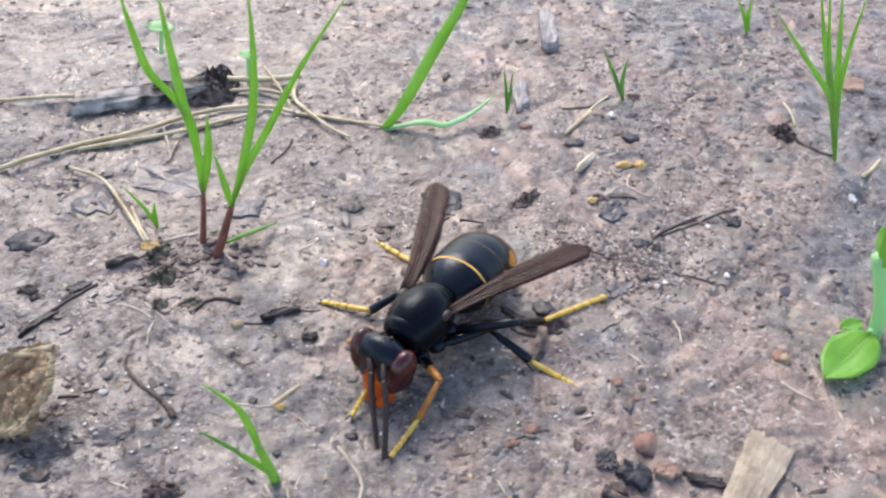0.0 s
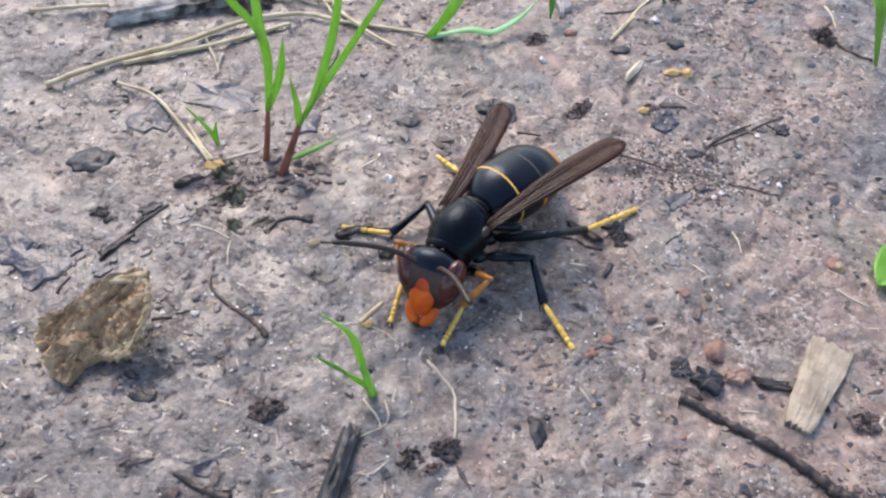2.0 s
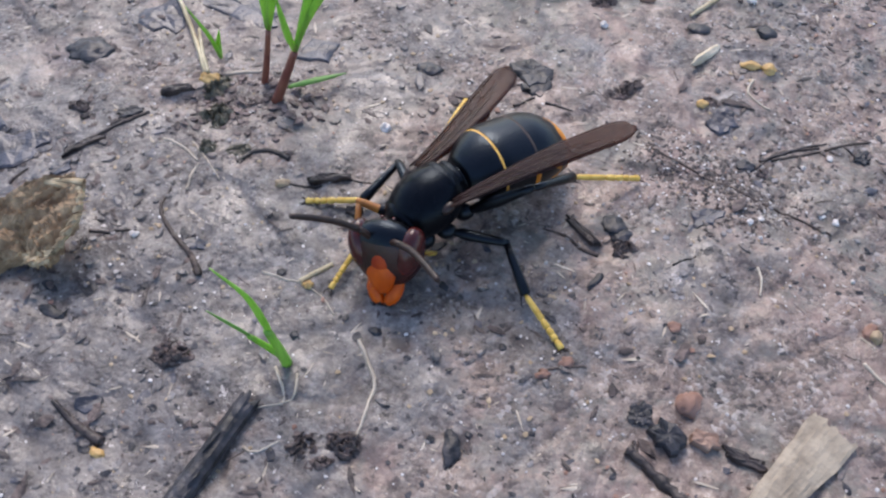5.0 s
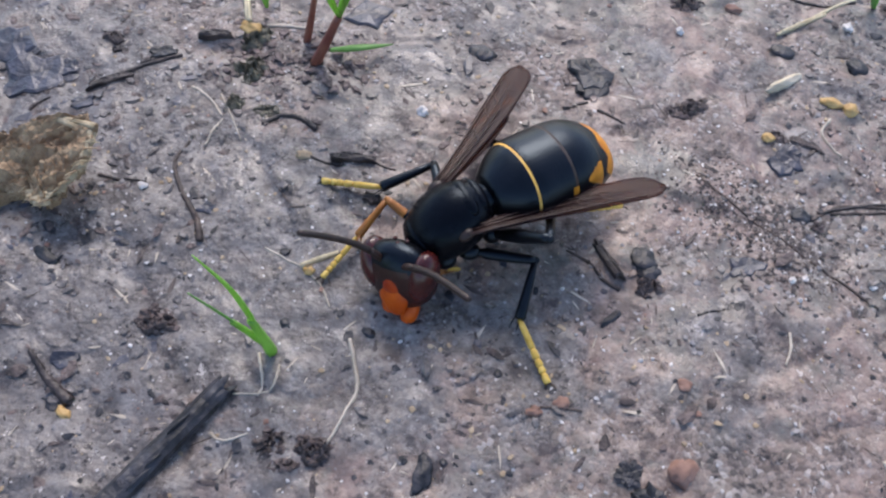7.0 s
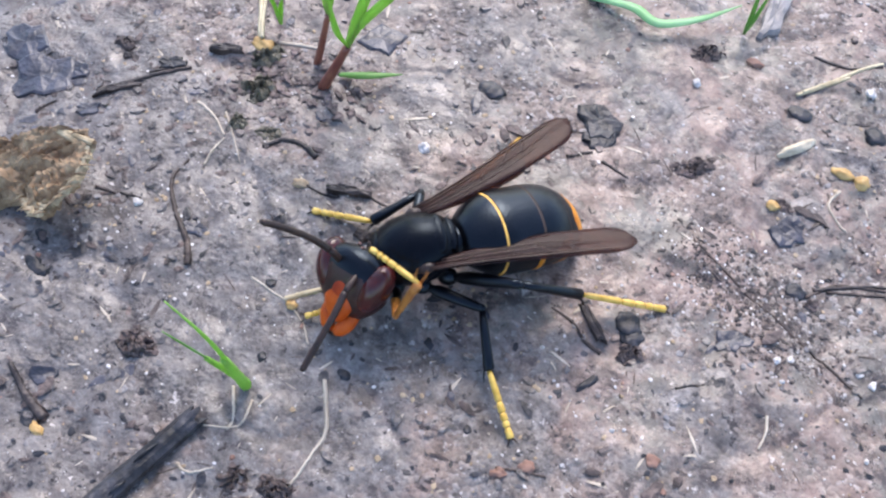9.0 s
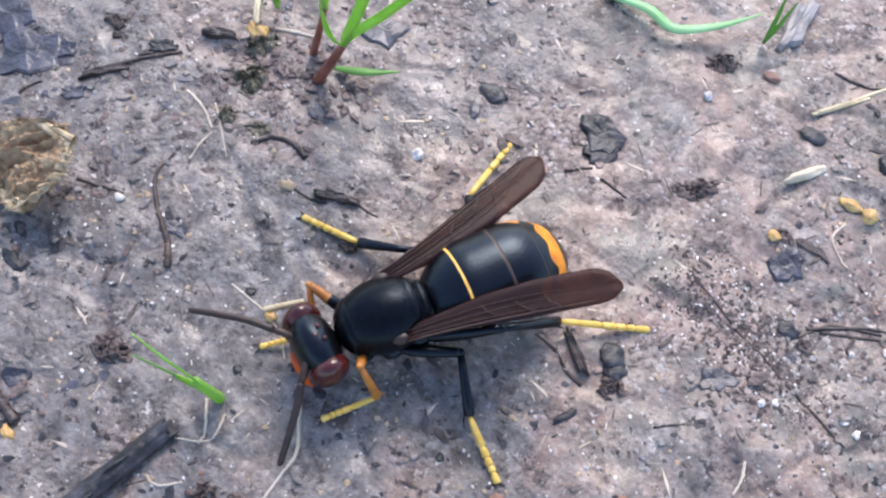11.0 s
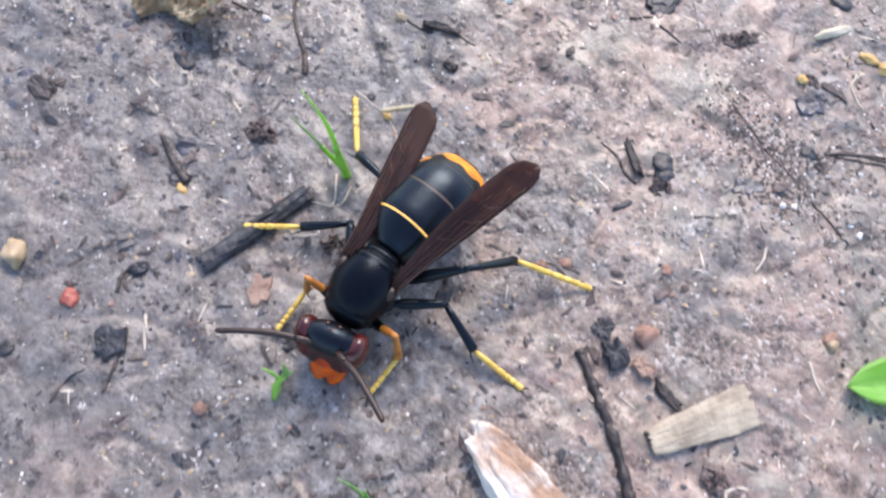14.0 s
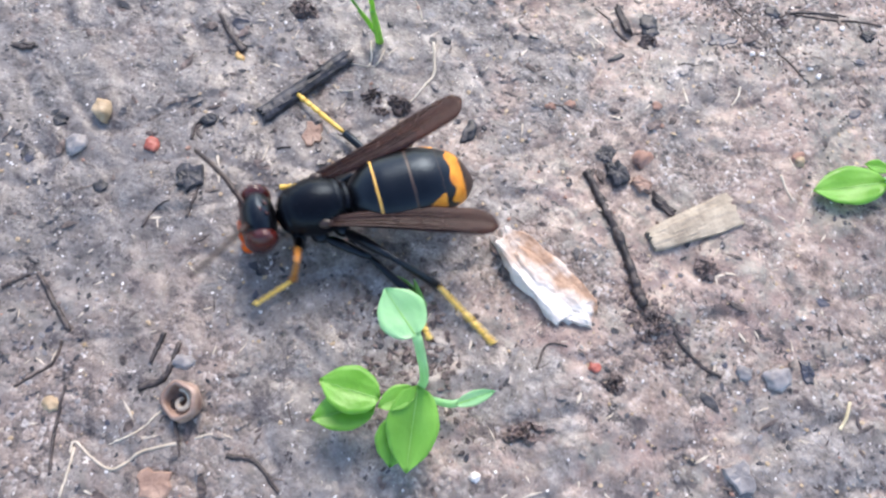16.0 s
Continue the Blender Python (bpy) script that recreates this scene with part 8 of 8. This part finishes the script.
    walk(MOVING["tibRH"], [
        at(0, -0, 6.6, -0, -3.2, -12.4, 104.3), at(0.5, -0, 6.6, 0, 1.6, -14.2, 100.6), at(1, 0, 6.6, 0, 12.8, -16.2, 84.7), at(1.5, 0, 6.6, 0, 11.1, -17, 98.9),
        at(2, 0, 6.6, 0, 2.4, -14.4, 122.4), at(2.5, -0, 6.6, 0, -4.2, -11.6, 133.1), at(3, 0, 6.6, -0, -0.9, -12.1, 123.1), at(3.5, 0, 6.6, -0, -1.5, -12.4, 123.5),
        at(4, 0, 6.6, 0, -1.8, -13, 121.4), at(4.5, 0, 6.6, 0, 0.8, -11.9, 119), at(5, -0, 6.6, 0, 2.4, -10.8, 119.8), at(5.5, 0, 6.6, -0, 2, -6.8, 121.5),
        at(6, -0, 6.6, 0, 1.8, -2.8, 123.1), at(6.5, -0, 6.6, 0, 1.8, 1, 125.1), at(7, 0, 6.6, 0, -3.4, 2.1, 114.3), at(7.5, -0, 6.6, -0, -3.8, 17.4, 123),
        at(8, 0, 6.6, -0, -9.6, 20.7, 113), at(8.5, -0, 6.6, -0, -10.2, 19.7, 115.5), at(9, -0, 6.6, -0, -14.2, 7.7, 117.4), at(9.5, 0, 6.6, 0, -14.7, 8, 107),
        at(10, 0, 6.6, 0, -15.4, 7.5, 95.5), at(10.5, -0, 6.6, -0, -15.7, 6.3, 83), at(11, -0, 6.6, -0, -15.3, 4.3, 68.6), at(11.5, 0, 6.6, 0, -13.2, 1.7, 51.1),
        at(12, -0, 6.6, -0, -14.9, 6.9, 79.5), at(12.5, 0, 6.6, 0, -13.9, 9, 96.1), at(13, -0, 6.6, -0, -13, 9.8, 87.8), at(13.5, 0, 6.6, 0, -13.4, 9.4, 99.1),
        at(14, -0, 6.6, 0, -12.2, 9.7, 73.2), at(14.5, -0, 6.6, 0, 14.5, -1.6, 13.3), at(15, 0, 6.6, -0, 31.9, 15.7, -61.4), at(15.25, 0, 6.6, 0, 35.7, -4.9, 4.8),
        at(15.5, 0, 6.6, 0, 17.8, -16.4, 73.9), at(16, -0, 6.6, -0, -3.5, -13.1, 101.7),
    ])
    walk(MOVING["tarRH"], [
        at(0, -6.21, 5.1, -0.35, -7.9, -12.6, 100.7), at(0.5, -6.28, 5.38, 0.17, -10.5, -19.3, 95.7), at(1, -6.25, 6.78, 1.36, -10.2, -25.7, 73.8), at(1.5, -6.15, 5.28, 1.18, -17.4, -26.4, 94.8),
        at(2, -5.36, 3.12, 0.26, -22.4, -24.3, 119.3), at(2.5, -4.72, 2.31, -0.46, -9.2, -24.3, 82.2), at(3, -5.37, 3.12, -0.09, -8.1, -21.4, 71.9), at(3.5, -5.36, 3.1, -0.16, -5.4, -20.4, 63.3),
        at(4, -5.48, 3.3, -0.2, -1.1, -18.2, 47.8), at(4.5, -5.59, 3.49, 0.08, -5.2, -18.3, 45.5), at(5, -5.53, 3.38, 0.26, -8.4, -18.2, 44.3), at(5.5, -5.44, 3.24, 0.22, -14, -16.1, 44),
        at(6, -5.35, 3.1, 0.2, -19.1, -13.5, 43.4), at(6.5, -5.24, 2.93, 0.2, -24, -10.5, 42.9), at(7, -5.82, 3.96, -0.38, -22.8, -13.4, 28.4), at(7.5, -5.29, 3.02, -0.4, -33.5, 5, 68),
        at(8, -5.66, 3.79, -1, -41.4, 3.8, 37.5), at(8.5, -5.52, 3.54, -1.06, -39.2, 3, 43), at(9, -5.41, 3.56, -1.55, -17.7, -0.6, 45.3), at(9.5, -5.85, 4.58, -1.61, -17.6, -0.1, 43.5),
        at(10, -6.12, 5.79, -1.69, -17.4, -0.1, 40.3), at(10.5, -6.14, 7.16, -1.73, -16.3, -0.4, 36), at(11, -5.8, 8.73, -1.68, -14.5, -0.9, 30.6), at(11.5, -4.88, 10.48, -1.46, -11.5, -1.5, 23.2),
        at(12, -6.12, 7.54, -1.63, -17, -0.9, 58.5), at(12.5, -6.15, 5.7, -1.52, -21, -3, 47.4), at(13, -6.24, 6.59, -1.42, -23.1, -2.1, 55.6), at(13.5, -6.11, 5.38, -1.46, -21.6, -2.7, 54.1),
        at(14, -6.05, 8.19, -1.34, -27.8, -2.1, 38.9), at(14.5, -1.46, 12.62, 1.6, -10.7, -11.2, 2.7), at(15, 5.21, 8.4, 3.25, -5, -5.7, -13.5), at(15.5, -6.01, 7.75, 1.88, -7.4, -28.5, 57.5),
        at(16, -6.27, 5.39, -0.38, -7.8, -14.8, 101.5),
    ])
    walk(MOVING["legLH"], [
        at(0, -1.8, -1.9, 2.6, 21.7, -0, 112.4), at(0.5, -1.8, -1.9, 2.6, 19.3, -4.2, 122.9), at(1, -1.8, -1.9, 2.6, 16.1, -7.2, 134.5), at(1.5, -1.8, -1.9, 2.6, 27.7, -9.3, 111.1),
        at(2, -1.8, -1.9, 2.6, 23.7, -9.7, 103.9), at(2.5, -1.8, -1.9, 2.6, 28.9, -9.4, 110.9), at(3, -1.8, -1.9, 2.6, 26.6, -9.2, 113.8), at(3.5, -1.8, -1.9, 2.6, 26.8, -9.3, 111.9),
        at(4, -1.8, -1.9, 2.6, 16.2, -7.6, 131.2), at(4.5, -1.8, -1.9, 2.6, 20.9, -10, 131), at(5, -1.8, -1.9, 2.6, 25.3, -11.8, 134.6), at(5.5, -1.8, -1.9, 2.6, 27, -13.6, 137.3),
        at(6, -1.8, -1.9, 2.6, 28.7, -14, 135.6), at(6.5, -1.8, -1.9, 2.6, 27.9, -14.5, 134), at(7, -1.8, -1.9, 2.6, 32.3, -23.7, 112.7), at(7.5, -1.8, -1.9, 2.6, 28.5, -16.8, 129.7),
        at(8, -1.8, -1.9, 2.6, 32, -24.3, 81.4), at(8.5, -1.8, -1.9, 2.6, 21.5, -7, 147), at(9, -1.8, -1.9, 2.6, 23, -6, 143.7), at(9.5, -1.8, -1.9, 2.6, 22.6, -4.9, 146.5),
        at(10, -1.8, -1.9, 2.6, 22.6, -3.6, 152), at(10.5, -1.8, -1.9, 2.6, 22.2, -2.7, 154.7), at(11, -1.8, -1.9, 2.6, 20.7, -1.8, 160.3), at(11.5, -1.8, -1.9, 2.6, 17.8, -1.2, 163.2),
        at(12, -1.8, -1.9, 2.6, 12, -4.7, 144.3), at(12.5, -1.8, -1.9, 2.6, 22.6, -9.3, 129.3), at(13, -1.8, -1.9, 2.6, 30, -9.8, 127.8), at(13.5, -1.8, -1.9, 2.6, 29.1, -11, 120.5),
        at(14, -1.8, -1.9, 2.6, 26, -10.9, 123.4), at(14.5, -1.8, -1.9, 2.6, 30.1, -11.1, 123.8), at(15, -1.8, -1.9, 2.6, 19.9, -11.6, 122.5), at(15.5, -1.8, -1.9, 2.6, 20.5, -12.2, 120),
        at(16, -1.8, -1.9, 2.6, 23.6, -1.6, 126.7),
    ])
    walk(MOVING["tibLH"], [
        at(0, -0, 6.6, 0, -48.5, 19.9, 65.3), at(0.5, 0, 6.6, 0, -45.2, 18, 53.5), at(1, -0, 6.6, -0, -43, 12.6, 31.6), at(1.5, -0, 6.6, -0, -56.7, 25.3, 51.2),
        at(2, 0, 6.6, 0, -45.9, 22.6, 58.5), at(2.5, 0, 6.6, -0, -51.9, 30.1, 65.8), at(3, 0, 6.6, -0, -51.6, 26.8, 58.7), at(3.5, 0, 6.6, 0, -51.7, 26.8, 59),
        at(4, 0, 6.6, 0, -41.8, 14.2, 37), at(4.5, -0, 6.6, 0, -46.4, 21.6, 44.4), at(5, 0, 6.6, -0, -53.1, 27.6, 44.4), at(5.5, -0, 6.6, -0, -53.5, 32.8, 47.2),
        at(6, -0, 6.6, -0, -59.1, 35.6, 49), at(6.5, 0, 6.6, -0, -57.8, 38.1, 58), at(7, -0, 6.6, -0, -13.9, 35.6, 127.2), at(7.5, 0, 6.6, -0, -57.5, 34.5, 48.5),
        at(8, -0, 6.6, 0, -11.4, 21.8, 132.5), at(8.25, 0, 6.6, 0, -32.9, 32.9, 80.5), at(8.5, 0, 6.6, -0, -56, 24.3, 50), at(9, -0, 6.6, 0, -58.1, 17.1, 30.7),
        at(9.5, 0, 6.6, 0, -58.1, 16.5, 30.8), at(10, 0, 6.6, 0, -60, 13.6, 25.6), at(10.5, 0, 6.6, 0, -59.4, 12.9, 25.5), at(11, 0, 6.6, -0, -57.8, 9.1, 19.5),
        at(11.5, 0, 6.6, -0, -52.2, 6.9, 17.6), at(12, -0, 6.6, 0, -39.2, 4.2, 12.8), at(12.5, 0, 6.6, -0, -59.2, 10.9, 19.4), at(13, 0, 6.6, -0, -73.4, 17.8, 24.7),
        at(13.5, 0, 6.6, -0, -70.8, 16.1, 23.9), at(14, 0, 6.6, -0, -64.9, 13.4, 21.4), at(14.5, 0, 6.6, -0, -72.7, 17.5, 24.3), at(15, -0, 6.6, -0, -53.4, 8.7, 17.4),
        at(15.5, -0, 6.6, -0, -52.9, 10.9, 21.8), at(16, -0, 6.6, -0, -63.9, 10.1, 22.8),
    ])
    walk(MOVING["tarLH"], [
        at(0, -4.53, 6.89, -4.51, -20.7, 14.7, 41.1), at(0.5, -4.46, 8.16, -4.32, -32.6, 6.7, 6.5), at(1, -3.26, 10.08, -4.26, -41.7, 6, -5.5), at(1.5, -4.17, 7.03, -4.84, -45.1, 18.2, 16.3),
        at(2, -4.72, 7.41, -4.24, -30, 24.8, 52.4), at(2.5, -4.64, 5.91, -4.36, -39.3, 26.4, 39.6), at(3, -4.57, 6.73, -4.48, -40.8, 23.1, 33.4), at(3.5, -4.57, 6.71, -4.48, -39.5, 24.2, 36.3),
        at(4, -3.71, 9.78, -4.13, -38.7, 13.9, 25), at(4.5, -4.31, 8.55, -4.31, -48.5, 18.1, 24.2), at(5, -4.38, 7.68, -4.54, -59.1, 20.5, 19.2), at(5.5, -4.69, 7.14, -4.32, -66.7, 22, 16.1),
        at(6, -4.57, 6.91, -4.47, -75.4, 20.6, 10.2), at(6.5, -4.76, 6.93, -4.26, -80.3, 19.4, 7), at(7, -4.41, 2.13, -1.25, -44.5, 39.3, 55.9), at(7.5, -4.55, 7.3, -4.45, -75.2, 25.6, 16.1),
        at(7.9667, -4.3, 2.01, -1.18, -45.4, 30, 52.6), at(8, -4.3, 2.01, -1.18, -32, 38.3, 66.3), at(8.0333, -4.3, 2.01, -1.18, -15.3, 44.6, 83), at(8.5, -3.58, 8.78, -4.84, -76, 9, 3.7),
        at(9, -3.1, 8.69, -5.2, -47.4, 14.1, 19.9), at(9.5, -3.06, 8.72, -5.21, -45.6, 11.4, 15.9), at(10, -2.56, 8.92, -5.39, -44.4, 7.8, 9.4), at(10.5, -2.51, 9.02, -5.37, -41.5, 5.2, 5.6),
        at(11, -1.95, 9.52, -5.35, -37.7, 1.7, -0.7), at(11.5, -1.76, 10.15, -5.02, -32.3, -0.5, -5), at(12, -1.39, 11.37, -4.04, -34.8, 5.3, 2.5), at(12.5, -2.07, 9.35, -5.4, -49, 13.7, 9.3),
        at(13, -2.47, 7.48, -5.84, -56.6, 9.3, -3.3), at(13.5, -2.38, 7.84, -5.81, -53.8, 7.1, -9.8), at(14, -2.24, 8.64, -5.64, -51, 1.5, -20.9), at(14.5, -2.46, 7.58, -5.83, -56.4, 4.3, -14.7),
        at(15, -1.88, 10.01, -5.08, -47.3, 6.7, -14.8), at(15.5, -2.33, 9.83, -5.01, -48.3, 13.2, 0.5), at(16, -2.03, 8.81, -5.66, -31.1, -1.1, -6.6),
    ])


motions()
